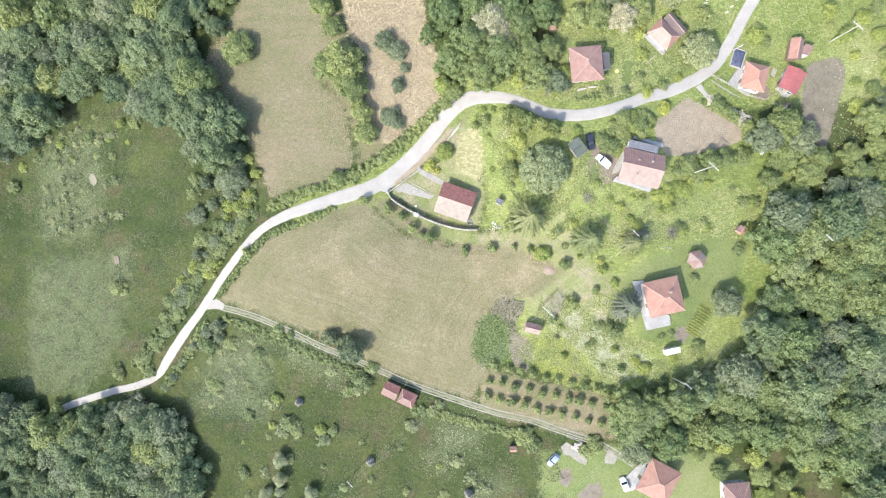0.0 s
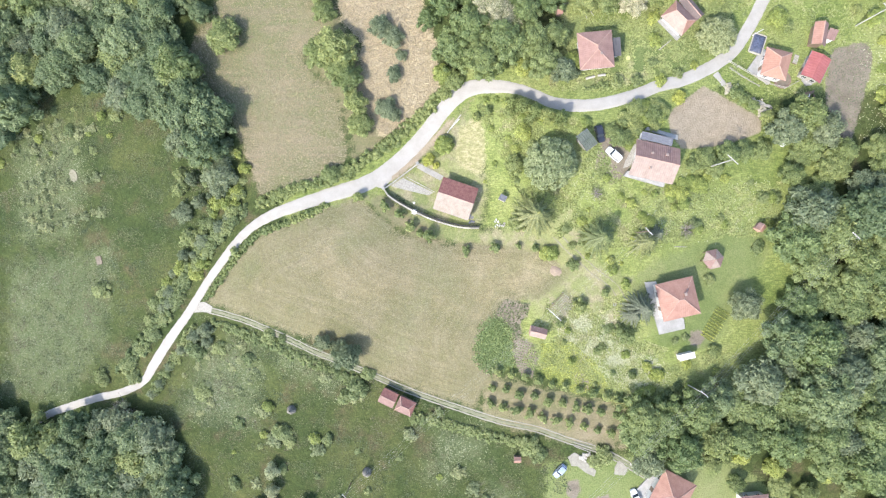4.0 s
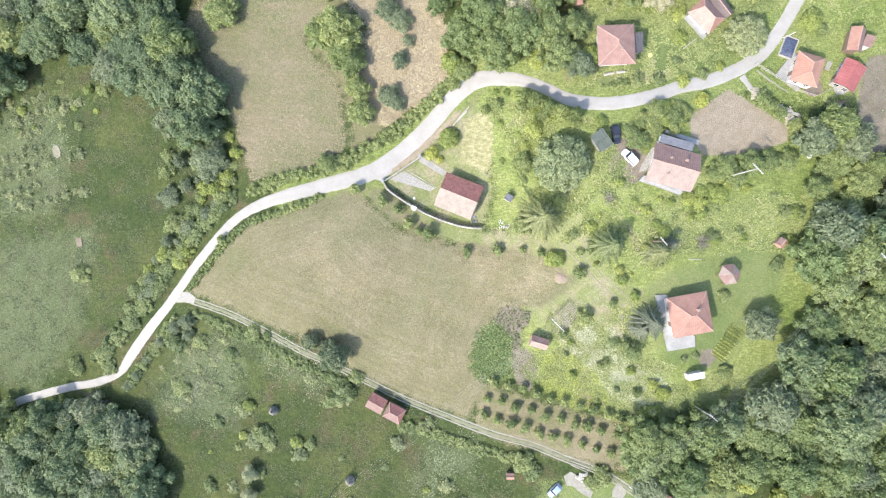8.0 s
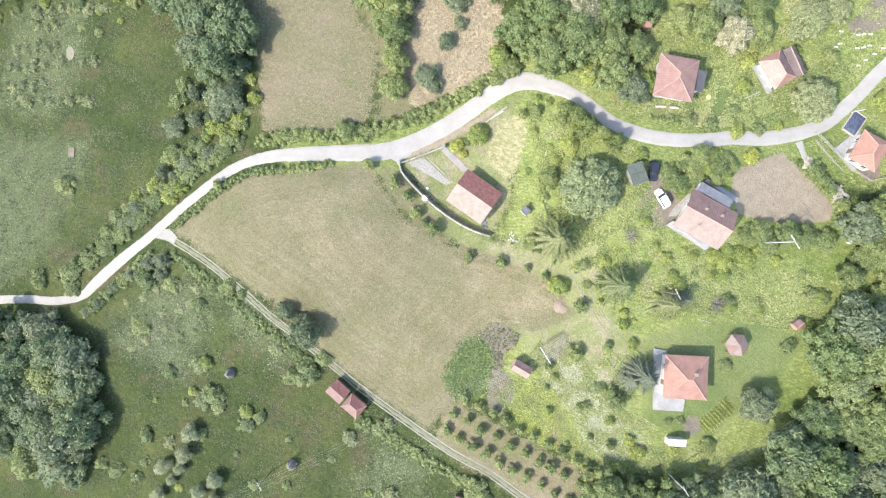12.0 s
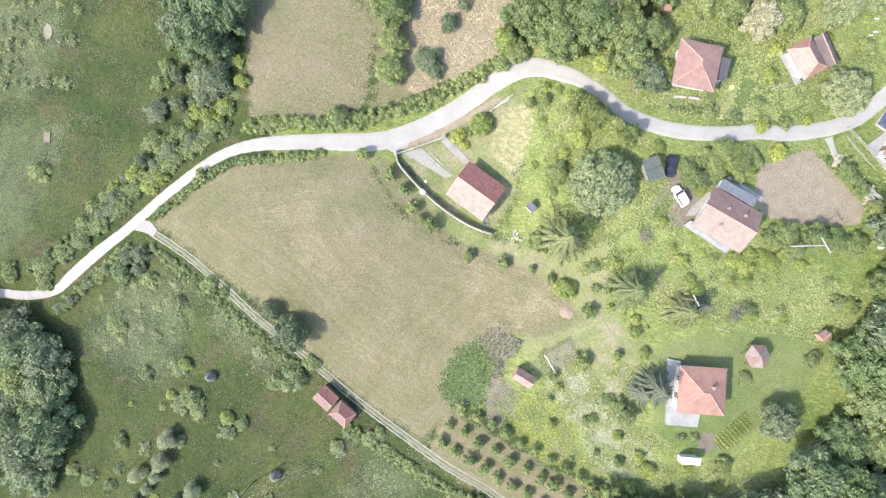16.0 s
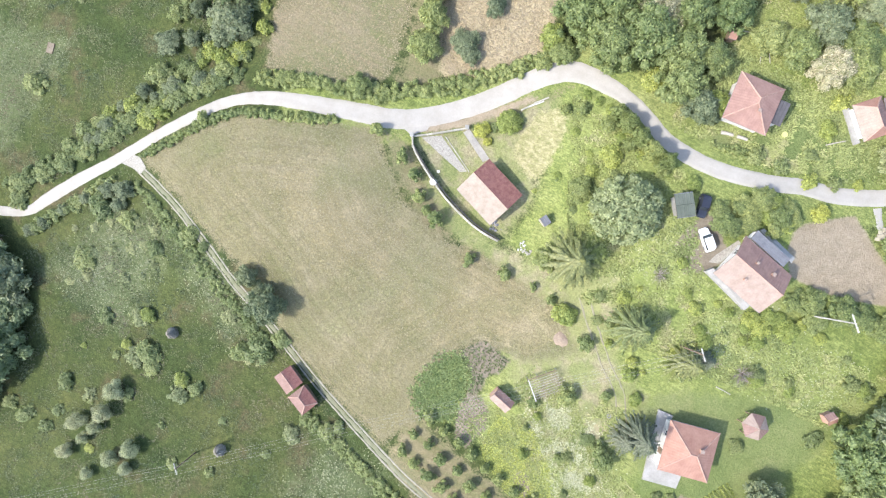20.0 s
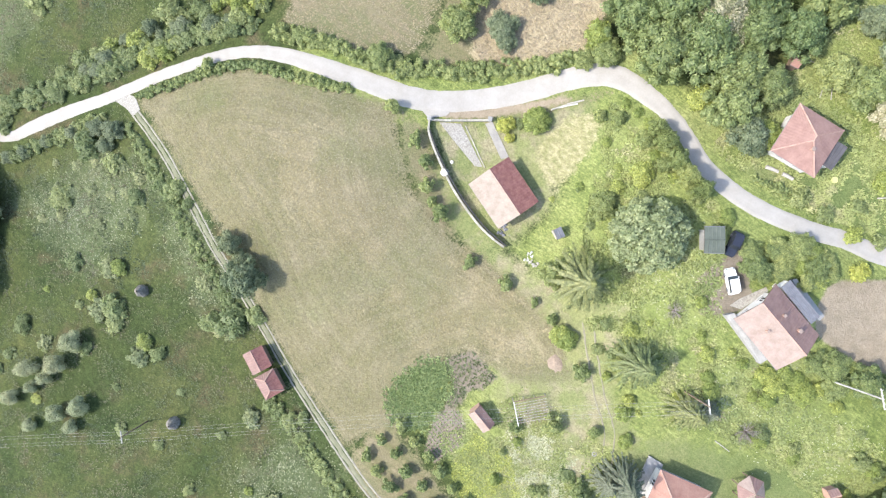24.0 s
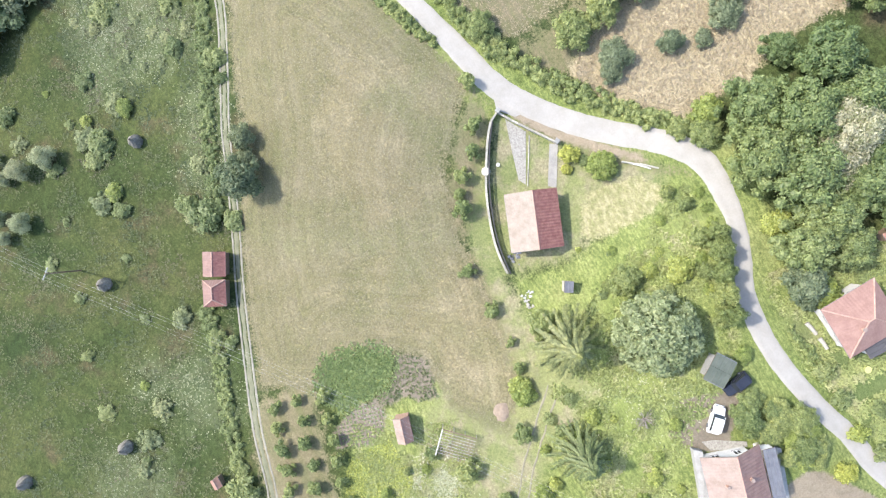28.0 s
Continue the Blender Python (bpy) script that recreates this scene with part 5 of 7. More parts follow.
MEADOW_W = [(-123.3, 30.0), (-93.7, 40.2), (-61.0, 31.5), (-44.2, 13.9), (-45.7, 7.4), (-62.8, -14.2), (-74.5, -28.8), (-102.3, -34.8), (-128.2, -36.9)]
MEADOW_S = [(-56.6, -12.7), (-37.7, -16.5), (-19.4, -25.6), (5.6, -36.2), (22.0, -39.3), (27.2, -50.3), (27.6, -71.7), (-82.0, -81.6), (-68.4, -34.2)]
SLOPE_E = [(6.6, 31.8), (25.6, 28.4), (36.1, 15.1), (49.9, 13.5), (68.8, 15.5), (68.0, 4.5), (47.9, 3.2), (33.2, 2.0), (21.4, 4.5), (14.0, 15.7)]
SLOPE_N = [(23.4, 48.2), (61.6, 52.5), (65.4, 49.0), (53.4, 38.8), (32.6, 32.5), (21.0, 34.8)]
BLOOM = WEEDS[6]
tufts("meadow_grass", scatter(MEADOW_W, 19000, 21, 0.3), 0.24, 0.7, GRASS_DARK, "rough tussocky meadow grass")
tufts("meadow_grass", scatter(MEADOW_S, 18000, 22, 0.3), 0.24, 0.7, GRASS_DARK, "rough tussocky meadow grass")
tufts("meadow_grass", scatter(SLOPE_E, 12000, 23, 0.4), 0.3, 0.6, GRASS_TUFT, "lush grass on the slope")
tufts("meadow_grass", scatter(SLOPE_N, 8000, 24, 0.4), 0.3, 0.6, GRASS_TUFT, "lush grass on the slope")
for k, poly in enumerate(WEEDS):
    area = (max(p[0] for p in poly) - min(p[0] for p in poly)) * (max(p[1] for p in poly) - min(p[1] for p in poly))
    tufts("meadow_flowers", scatter(poly, int(area * 3.2), 40 + k, 0.22, (), 1.8), 0.16, 0.45, FLOWER if poly[0][0] > 10 else FLOWER_WEST, "pale flowering weeds in the rough grass")
tufts("stubble", scatter(STUBBLE, 24000, 31), 0.19, 0.2, STRAW_TUFT, "dry straw stubble on the mown field", 2)
tufts("stubble", scatter(HAYFIELD, 12000, 32), 0.2, 0.25, STRAW_TUFT, "dry grass stubble on the mown field", 3)
tufts("straw_litter", scatter(STRAW, 8000, 33), 0.26, 0.25, STRAW_TUFT, "loose dry straw on the bare field", 3)
tufts("meadow_grass", scatter(LUSH_S, 9000, 34, 0.4), 0.28, 0.6, GRASS_TUFT, "lush grass below the houses")
tufts("meadow_grass", scatter(LUSH_N, 12000, 35, 0.4, (PLOT_FAR, NORTH_LAWN)), 0.25, 0.6, GRASS_TUFT, "lush grass above the lane")
tufts("potato_plants", scatter(PLOT_POTATO, 2300, 29, 0.0, (), 0.55), 0.32, 0.8, CROP_LEAF, "dense green potato plants on the plot")
dot_rows = []
for i in range(14):
    for j in range(18):
        x, y = 13.6 + 0.52 * i + 0.12 * j, -25.9 - 0.1 * i + 0.58 * j
        if inside(x, y, PLOT_DOTS):
            dot_rows += [(x + prng.uniform(-0.07, 0.07), y + prng.uniform(-0.07, 0.07)) for _ in range(3)]
tufts("bean_plants", dot_rows, 0.2, 0.9, CROP_LEAF, "young plants dotted in rows over tilled soil")
tufts("weeds", scatter(PLOT_BROWN, 260, 36), 0.3, 0.7, GRASS_DARK, "sparse weeds on the dug plot")
tufts("lush_crop", scatter(PLOT_GREEN, 2600, 37), 0.22, 0.6, LEAF_LIME, "bright green crop on the garden plot")
tufts("meadow_flowers", scatter(BLOOM, 6500, 50, 0.3, (), 1.0), 0.2, 0.35, FLOWER, "cream flowering weeds on the slope")
tufts("young_crop", scatter(PLOT_FAR, 900, 38), 0.16, 0.5, GRASS_DARK, "sparse young green crop on the tilled plot")

# ---- houses ----


def tile_slope(corners, material, pitch=0.4, course=0.42, swell=0.035):
    """One roof slope (eave left, eave right, top right, top left) laid with stepped courses of rounded tiles over a slab."""
    if material in (TILE_PINK, TILE_CREAM, TILE_ORANGE, TILE_BRIGHT, TILE_BRICK):
        swell = 0.015
    a, b, c, d = (Vector(p) for p in corners)
    across = (b - a).normalized()
    nrm = (b - a).cross(d - a).normalized()
    height = max((d - a).length, (c - b).length)
    rows = max(2, int(height / course))
    cols = max(2, int((b - a).length / pitch * 4))
    vs, fs = [], []
    for j in range(rows):
        for t, lift in ((j / rows, 0.03), ((j + 1) / rows, 0.0)):
            l0, r0 = a.lerp(d, t), b.lerp(c, t)
            for k in range(cols + 1):
                p = l0.lerp(r0, k / cols)
                h = swell * (0.5 + 0.5 * math.cos(2 * math.pi * (p - a).dot(across) / pitch))
                vs.append(p + nrm * (h + lift + 0.012))
    n = cols + 1
    fs = [(i * n + k, i * n + k + 1, (i + 1) * n + k + 1, (i + 1) * n + k) for i in range(2 * rows - 1) for k in range(cols)]
    return mesh("roof_slope", [tuple(v) for v in vs], fs, material)


def deck(corners, thick=0.1):
    """The boarding under a roof slope."""
    a, b, c, d = (Vector(p) for p in corners)
    low = (b - a).cross(d - a).normalized() * thick
    quad = [a, b] + ([c, d] if (c - d).length > 0.05 else [c])
    n = len(quad)
    fs = [tuple(range(n)), tuple(n + k for k in reversed(range(n)))] + [(k, n + k, n + (k + 1) % n, (k + 1) % n) for k in range(n)]
    return mesh("roof_deck", [tuple(v) for v in quad + [q - low for q in quad]], fs, WOOD_DARK)


def sheet_slope(corners, material, rib=0.5):
    """A slope of sheet with folded ribs, one continuous profile."""
    a, b, c, d = (Vector(p) for p in corners)
    nrm = (b - a).cross(d - a).normalized()
    n = max(2, int((b - a).length / rib))
    vs = []
    for k in range(n + 1):
        for off, h in ((-0.05, 0.0), (0.0, 0.05), (0.05, 0.0)):
            s = min(max(k / n + off / (b - a).length, 0), 1)
            vs += [a.lerp(b, s) + nrm * (0.01 + h), d.lerp(c, s) + nrm * (0.01 + h)]
    fs = [(2 * k, 2 * k + 2, 2 * k + 3, 2 * k + 1) for k in range(3 * (n + 1) - 1)]
    return mesh("roof_slope", [tuple(v) for v in vs], fs, material)


def wall_part(parent, x0, x1, y0, y1, z0, z1, material, label=""):
    return part("wall", box(x0, x1, y0, y1, z0, z1, 0.02), material, parent, label)


def window(parent, x, y, z, w, h, face, recess=0.0):
    """A window with a frame, a pane and a sill on a wall; face 0: -y, 1: +x, 2: +y, 3: -x."""
    win = new("window")
    win.parent = parent
    win.matrix_basis = pose(x, y, z, 0, 0, face * 90)
    bm = bmesh.new()
    for s in (((-w / 2, -w / 2 + 0.07, -h / 2, h / 2)), (w / 2 - 0.07, w / 2, -h / 2, h / 2), (-w / 2, w / 2, -h / 2, -h / 2 + 0.07), (-w / 2, w / 2, h / 2 - 0.07, h / 2), (-0.03, 0.03, -h / 2, h / 2)):
        box(s[0], s[1], -0.05, 0.02, s[2], s[3], 0, bm)
    part("window_frame", bm, WHITE_METAL, win)
    part("pane", box(-w / 2 + 0.05, w / 2 - 0.05, -0.02, 0.0, -h / 2 + 0.05, h / 2 - 0.05), GLASS, win)
    part("window_sill", box(-w / 2 - 0.06, w / 2 + 0.06, -0.14, 0.0, -h / 2 - 0.06, -h / 2 - 0.01), CONCRETE, win)


def door(parent, x, y, z0, face, material=None):
    d = part("door", box(-0.45, 0.45, -0.05, 0.0, 0, 2.0, 0.01), material or WOOD_DARK, parent)
    d.matrix_basis = pose(x, y, z0, 0, 0, face * 90)
    part("door_handle", tube([(0.36, -0.05, 1.0), (0.36, -0.1, 1.0), (0.26, -0.1, 1.0)], 0.012, sides=6), IRON, d)


def house(name, label, rect, eaves, rise, roof="gable", along="y", tiles=(None, None), walls=None, over=0.4, chimneys=(), openings=True, down=1.6, sheet=False, ridge=0.0, base=0.0, category="house"):
    """A house under a gable or hip roof. rect: centre x, y, eaves length along its x and y, turn. ridge: share of the length that a hip's ridge takes."""
    cx, cy, lx, ly, rot = rect
    ob = thing(name, label, category, at(cx, cy, rot, base))
    walls = walls or PLASTER
    hx, hy = lx / 2, ly / 2
    wx_, wy_ = hx - over, hy - over
    t = 0.25
    wall_part(ob, -wx_, wx_, -wy_, -wy_ + t, -down, eaves, walls)
    wall_part(ob, -wx_, wx_, wy_ - t, wy_, -down, eaves, walls)
    wall_part(ob, -wx_, -wx_ + t, -wy_ + t, wy_ - t, -down, eaves, walls)
    wall_part(ob, wx_ - t, wx_, -wy_ + t, wy_ - t, -down, eaves, walls)
    za, zb = eaves, eaves + rise
    make = sheet_slope if sheet else tile_slope
    cap = (lambda p, q: part("ridge_cap", tube([Vector(p).lerp(Vector(q), k / 6) for k in range(7)], 0.1, 0.1, 8), RIDGE_CAP if not sheet else tiles[0], ob))
    if roof == "gable" and along == "y":
        s = [((-hx, hy, za), (-hx, -hy, za), (0, -hy, zb), (0, hy, zb)), ((hx, -hy, za), (hx, hy, za), (0, hy, zb), (0, -hy, zb))]
        cap((0, -hy - 0.02, zb + 0.03), (0, hy + 0.02, zb + 0.03))
        for y in (-wy_, wy_ - t):
            gab = bmesh.new()
            q = [gab.verts.new(p) for p in ((-wx_, y, za), (wx_, y, za), (0, y, zb - 0.2), (-wx_, y + t, za), (wx_, y + t, za), (0, y + t, zb - 0.2))]
            for f in ((0, 1, 2), (5, 4, 3), (0, 3, 4, 1), (1, 4, 5, 2), (2, 5, 3, 0)):
                gab.faces.new([q[i] for i in f])
            part("gable", gab, walls, ob)
    elif roof == "gable":
        s = [((-hx, -hy, za), (hx, -hy, za), (hx, 0, zb), (-hx, 0, zb)), ((hx, hy, za), (-hx, hy, za), (-hx, 0, zb), (hx, 0, zb))]
        cap((-hx - 0.02, 0, zb + 0.03), (hx + 0.02, 0, zb + 0.03))
        for x in (-wx_, wx_ - t):
            gab = bmesh.new()
            q = [gab.verts.new(p) for p in ((x, -wy_, za), (x, wy_, za), (x, 0, zb - 0.2), (x + t, -wy_, za), (x + t, wy_, za), (x + t, 0, zb - 0.2))]
            for f in ((2, 1, 0), (3, 4, 5), (1, 4, 3, 0), (2, 5, 4, 1), (0, 3, 5, 2)):
                gab.faces.new([q[i] for i in f])
            part("gable", gab, walls, ob)
    elif roof == "mono":
        s = [((-hx, -hy, za), (hx, -hy, za), (hx, hy, zb), (-hx, hy, zb))]
    else:
        k = ridge
        r0, r1 = ((-hx * k, 0, zb), (hx * k, 0, zb)) if along == "x" else ((0, -hy * k, zb), (0, hy * k, zb))
        if along == "x":
            s = [((-hx, -hy, za), (hx, -hy, za), r1, r0), ((hx, hy, za), (-hx, hy, za), r0, r1), ((hx, -hy, za), (hx, hy, za), r1, r1), ((-hx, hy, za), (-hx, -hy, za), r0, r0)]
        else:
            s = [((hx, -hy, za), (hx, hy, za), r1, r0), ((-hx, hy, za), (-hx, -hy, za), r0, r1), ((-hx, -hy, za), (hx, -hy, za), r0, r0), ((hx, hy, za), (-hx, hy, za), r1, r1)]
        for sx, sy in ((-1, -1), (1, -1), (1, 1), (-1, 1)):
            top = (r1 if sx > 0 else r0) if along == "x" else (r1 if sy > 0 else r0)
            cap((sx * hx, sy * hy, za + 0.05), (top[0], top[1], zb + 0.05))
        if k:
            cap(r0[:2] + (zb + 0.05,), r1[:2] + (zb + 0.05,))
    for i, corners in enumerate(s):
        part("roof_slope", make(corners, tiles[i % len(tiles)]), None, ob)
        part("roof_deck", deck(corners), None, ob)
    for x, y, w, h in chimneys:
        ch = part("chimney", box(x - w / 2, x + w / 2, y - w / 2, y + w / 2, za, zb + h, 0.02), BRICKM, ob)
        part("chimney_cap", box(x - w * 0.7, x + w * 0.7, y - w * 0.7, y + w * 0.7, zb + h + 0.01, zb + h + 0.1, 0.02), TILE_PINK, ch)
    if roof != "mono":
        for face, (x, y) in ((0, (0, -hy + 0.02)), (2, (0, hy - 0.02)), (1, (hx - 0.02, 0)), (3, (-hx + 0.02, 0))):
            ln = lx if face in (0, 2) else ly
            off = pose(x, y, za - 0.02, 0, 0, face * 90)
            g = part("gutter", tube([(-ln / 2, 0, 0), (ln / 2, 0, 0)], 0.06, 0.06, 6), GREY_METAL, ob) if roof == "hip" or (along == "y") == (face in (1, 3)) else None
            if g:
                g.matrix_basis = off
    if openings:
        z = eaves - 1.1
        for sx in (-0.5, 0.5):
            window(ob, sx * wx_, -wy_ - 0.003, z, 0.9, 1.0, 0)
            window(ob, sx * wx_, wy_ + 0.003, z, 0.9, 1.0, 2)
            window(ob, wx_ + 0.003, sx * wy_, z, 0.9, 1.0, 1)
        window(ob, -wx_ - 0.003, 0.45 * wy_, z, 0.9, 1.0, 3)
        door(ob, -wx_ - 0.003, -0.4 * wy_, max(eaves - 2.5, 0.0), 3)
    return ob


COTTAGE = (2.3, 12.25, 6.9, 7.7, 71.0)
# Cream sunward, red behind: the slopes' lit and shaded look is put into the tiles.
house("cottage", "white cottage with a tiled gable roof, sunlit slope coloured cream, the other red", COTTAGE, 2.7, 1.8, "gable", "y", (TILE_CREAM, TILE_RED), down=1.4)
HIP = (46.5, -8.3, 7.6, 7.6, 13.0)
house("hip_roof_house", "white house with an orange tiled hip roof", HIP, 3.2, 1.9, "hip", "x", (TILE_ORANGE,), ridge=0.12, chimneys=((1.0, 0.9, 0.4, 0.15),))
HOUSE_N = (29.5, 40.4, 6.7, 7.2, 5.0)
house("hip_roof_house", "white house with a pinkish tiled hip roof beside the lane", HOUSE_N, 3.2, 1.7, "hip", "y", (TILE_BRICK,), ridge=0.1, over=0.7, chimneys=((0.6, -1.2, 0.35, -0.1),))
BIG = (40.45, 18.45, 7.0, 8.6, 77.0)
# Pale tile on the sunny side, brown on the far side: light coloured in.
house("gable_house", "white house with a tiled gable roof, sunlit slope coloured pink, shaded slope dark red", BIG, 2.8, 1.9, "gable", "y", (TILE_PINK, TILE_BROWN), over=0.9, chimneys=((1.2, 1.2, 0.28, -0.1), (1.5, -1.6, 0.34, -0.2), (-1.6, 0.9, 0.26, -0.3)))
HOUSE_4 = (45.8, 46.7, 5.5, 4.3, -44.0)
house("hip_roof_house", "white cottage with a cream, brown and orange tiled hip roof", HOUSE_4, 2.3, 1.5, "hip", "x", (TILE_CREAM, TILE_BROWN, TILE_ORANGE, TILE_ORANGE), ridge=0.5, openings=False, over=0.5)
HOUSE_4B = (48.3, 48.8, 5.2, 2.0, -50.0)
house("old_shed", "long shed with a dark brown tiled gable roof", HOUSE_4B, 2.2, 0.6, "gable", "x", (TILE_DARK,), walls=WOOD_DARK, openings=False, over=0.15, category="shed")
HOUSE_5 = (65.2, 38.0, 5.1, 5.6, -14.0)
house("hip_roof_house", "house with a bright orange tiled hip roof", HOUSE_5, 2.6, 1.5, "hip", "y", (TILE_BRIGHT,), ridge=0.3, walls=PLASTER)
RED = (73.4, 37.5, 4.3, 5.2, -26.0)
house("red_roof_house", "small house with a bright red sheet metal roof", RED, 2.2, 0.55, "gable", "y", (RED_METAL,), sheet=True, walls=WOOD_PALE)
HOUSE_6 = (74.0, 43.9, 2.7, 4.5, -10.0)
house("brown_roof_house", "old house with a brown tiled gable roof", HOUSE_6, 2.1, 1.1, "gable", "y", (TILE_ORANGE, TILE_BROWN), openings=False, walls=WOOD_DARK)
HOUSE_6B = (76.3, 43.8, 1.8, 2.0, -18.0)
house("lean_to", "lean-to shed with a brown tiled roof", HOUSE_6B, 2.0, 0.5, "mono", "x", (TILE_BROWN,), openings=False, over=0.15, category="shed")
HOUSE_7 = (46.8, -48.9, 7.4, 7.8, -28.0)
house("hip_roof_house", "house with an orange tiled hip roof and a white terrace", HOUSE_7, 3.1, 1.9, "hip", "x", (TILE_ORANGE,), ridge=0.15)
HOUSE_8 = (64.1, -52.3, 5.7, 6.1, 5.0)
house("hip_roof_house", "house with a brownish red tiled hip roof", HOUSE_8, 3.0, 1.5, "hip", "x", (TILE_BROWN,), ridge=0.2)
GARAGE = (27.7, 22.9, 2.7, 3.5, 36.0)
house("garage", "small garage with a grey-green felt gable roof", GARAGE, 2.3, 0.1, "gable", "x", (GREEN_FELT,), openings=False, over=0.4, sheet=True, walls=CONCRETE, category="garage")
BRICK_HUT = (19.3, -15.5, 2.1, 3.4, 76.0)
house("brick_hut", "small brick hut with a tiled gable roof beside the plots", BRICK_HUT, 2.1, 0.8, "gable", "y", (TILE_PINK, TILE_BRICK), walls=BRICKM, openings=False, over=0.15, category="hut")
BARN_A = (-12.5, -30.8, 3.3, 3.6, 64.0)
house("barn", "wooden barn with a rusty red tiled roof beside the track", BARN_A, 2.3, 0.9, "gable", "y", (TILE_BROWN, TILE_RED), walls=WOOD_DARK, openings=False, over=0.2, category="barn")
BARN_B = (-8.7, -32.6, 3.3, 3.8, 66.0)
house("barn", "wooden barn with a rusty red hip tiled roof beside the track", BARN_B, 2.3, 1.0, "hip", "y", (TILE_RED, TILE_BROWN), walls=WOOD_DARK, openings=False, over=0.2, ridge=0.45, category="barn")
SHRINE = (63.8, 6.0, 1.5, 1.6, 52.0)
house("small_hut", "tiny hut with a brick-red tiled roof on the lawn", SHRINE, 1.5, 0.6, "gable", "x", (TILE_ORANGE, TILE_BROWN), walls=BRICKM, openings=False, over=0.1, down=0.6, category="hut")
COOP = (22.9, 49.2, 1.2, 1.6, 10.0)
house("small_hut", "tiny hut with an orange roof in the trees", COOP, 1.5, 0.5, "gable", "x", (TILE_ORANGE,), walls=WOOD_DARK, openings=False, over=0.1, down=0.6, category="hut")
HUT_S = (15.4, -43.1, 1.5, 1.2, 2.0)
house("small_hut", "tiny hut with a red-brown roof in the meadow", HUT_S, 1.5, 0.4, "gable", "x", (TILE_ORANGE,), walls=WOOD_DARK, openings=False, over=0.1, down=0.6, category="hut")
HUT_E = (83.0, -39.8, 2.3, 1.1, 13.0)
house("small_hut", "tiny hut with an orange roof under the trees", HUT_E, 3.0, 0.4, "gable", "x", (TILE_ORANGE,), walls=WOOD_DARK, openings=False, over=0.1, down=0.6, category="hut")
TOOL = (12.0, 12.3, 1.2, 1.5, 63.0)
house("tool_shed", "small shed with a blue-grey sheet metal roof", TOOL, 1.7, 0.3, "mono", "x", (GREY_METAL,), walls=WOOD_PALE, openings=False, over=0.08, down=0.6, sheet=True, category="shed")
WHITE_SHED = (49.3, -20.2, 3.2, 1.3, 13.0)
house("white_shed", "low shed with a white sheet roof", WHITE_SHED, 1.8, 0.3, "mono", "x", (WHITE_METAL,), openings=False, over=0.1, down=0.6, sheet=True, category="shed")
ANNEX = (33.75, 41.2, 1.5, 3.5, 5.0)
house("lean_to", "lean-to with a dark grey sheet roof against the house", ANNEX, 2.3, 0.35, "mono", "y", (DARK_METAL,), openings=False, over=0.35, sheet=True, category="shed")
STRIP = (41.0, 22.9, 1.5, 6.2, 77.0)
house("veranda", "veranda with a pale grey sheet roof along the house", STRIP, 2.5, 0.2, "mono", "y", (GREY_METAL,), openings=False, over=0.1, sheet=True, category="veranda")


def terrace(poly, label, height=0.35):
    return slab("terrace", poly, CONCRETE, label, height, "structure", "terrace")


terrace([(40.7, -5.1), (43.0, -4.9), (45.5, -13.3), (49.0, -12.6), (49.3, -14.7), (44.1, -15.9)], "pale concrete terrace round the house")
terrace([(35.2, 16.1), (35.9, 17.0), (43.6, 15.1), (43.2, 13.9)], "white concrete terrace below the house", 1.0)
terrace([(39.3, -50.6), (43.5, -45.9), (46.4, -45.2), (42.5, -52.1), (40.7, -52.7)], "white concrete terrace beside the house", 0.3)
terrace([(39.4, 25.1), (39.8, 25.6), (46.1, 24.1), (46.0, 23.2)], "white concrete edge of the veranda", 0.5)
terrace([(42.4, 47.0), (42.9, 47.5), (46.8, 43.7), (46.3, 43.1)], "white concrete terrace beside the cottage", 0.6)

terrace([(60.6, 37.5), (63.6, 41.8), (64.3, 41.4), (62.5, 37.9), (65.4, 35.2), (64.9, 34.6)], "white concrete terrace round the orange roofed house", 0.3)
terrace([(71.8, 35.7), (73.0, 36.5), (74.0, 34.6), (72.7, 34.4)], "white concrete steps before the red roofed house", 0.25)
# gazebo
gx, gy = [(53.9, -0.4)][0]
gaz = thing("gazebo", "small open gazebo with a red-brown tiled roof", "gazebo", at(gx, gy, 12))
for k in range(6):
    a, b = radians(60 * k), radians(60 * k + 60)
    part("roof_slope", tile_slope(((2.1 * math.cos(a), 2.1 * math.sin(a), 2.2), (2.1 * math.cos(b), 2.1 * math.sin(b), 2.2), (0, 0, 3.5), (0, 0, 3.5)), TILE_BROWN if k % 2 else TILE_PINK), None, gaz)
    part("post", box(-0.07, 0.07, -0.07, 0.07, -0.6, 2.2, 0.01), WOOD_DARK, gaz).matrix_basis = pose(1.75 * math.cos(a), 1.75 * math.sin(a), 0)
part("table", box(-0.6, 0.6, -0.4, 0.4, 0.7, 0.76, 0.02), WOOD_DARK, gaz)

# ---- garden wall ----
WALL_A = [(-12.8, 14.6), (-12.0, 13.2), (-9.9, 11.7), (-6.7, 9.9), (-3.8, 8.5), (-0.7, 7.4), (2.7, 6.5), (5.4, 6.2), (7.2, 6.2)]
WALL_B = [(-12.8, 14.6), (-11.0, 15.8), (-8.3, 17.8), (-5.6, 19.8)]
WALL_C = [(0.6, 26.0), (1.9, 27.8), (3.5, 29.7)]


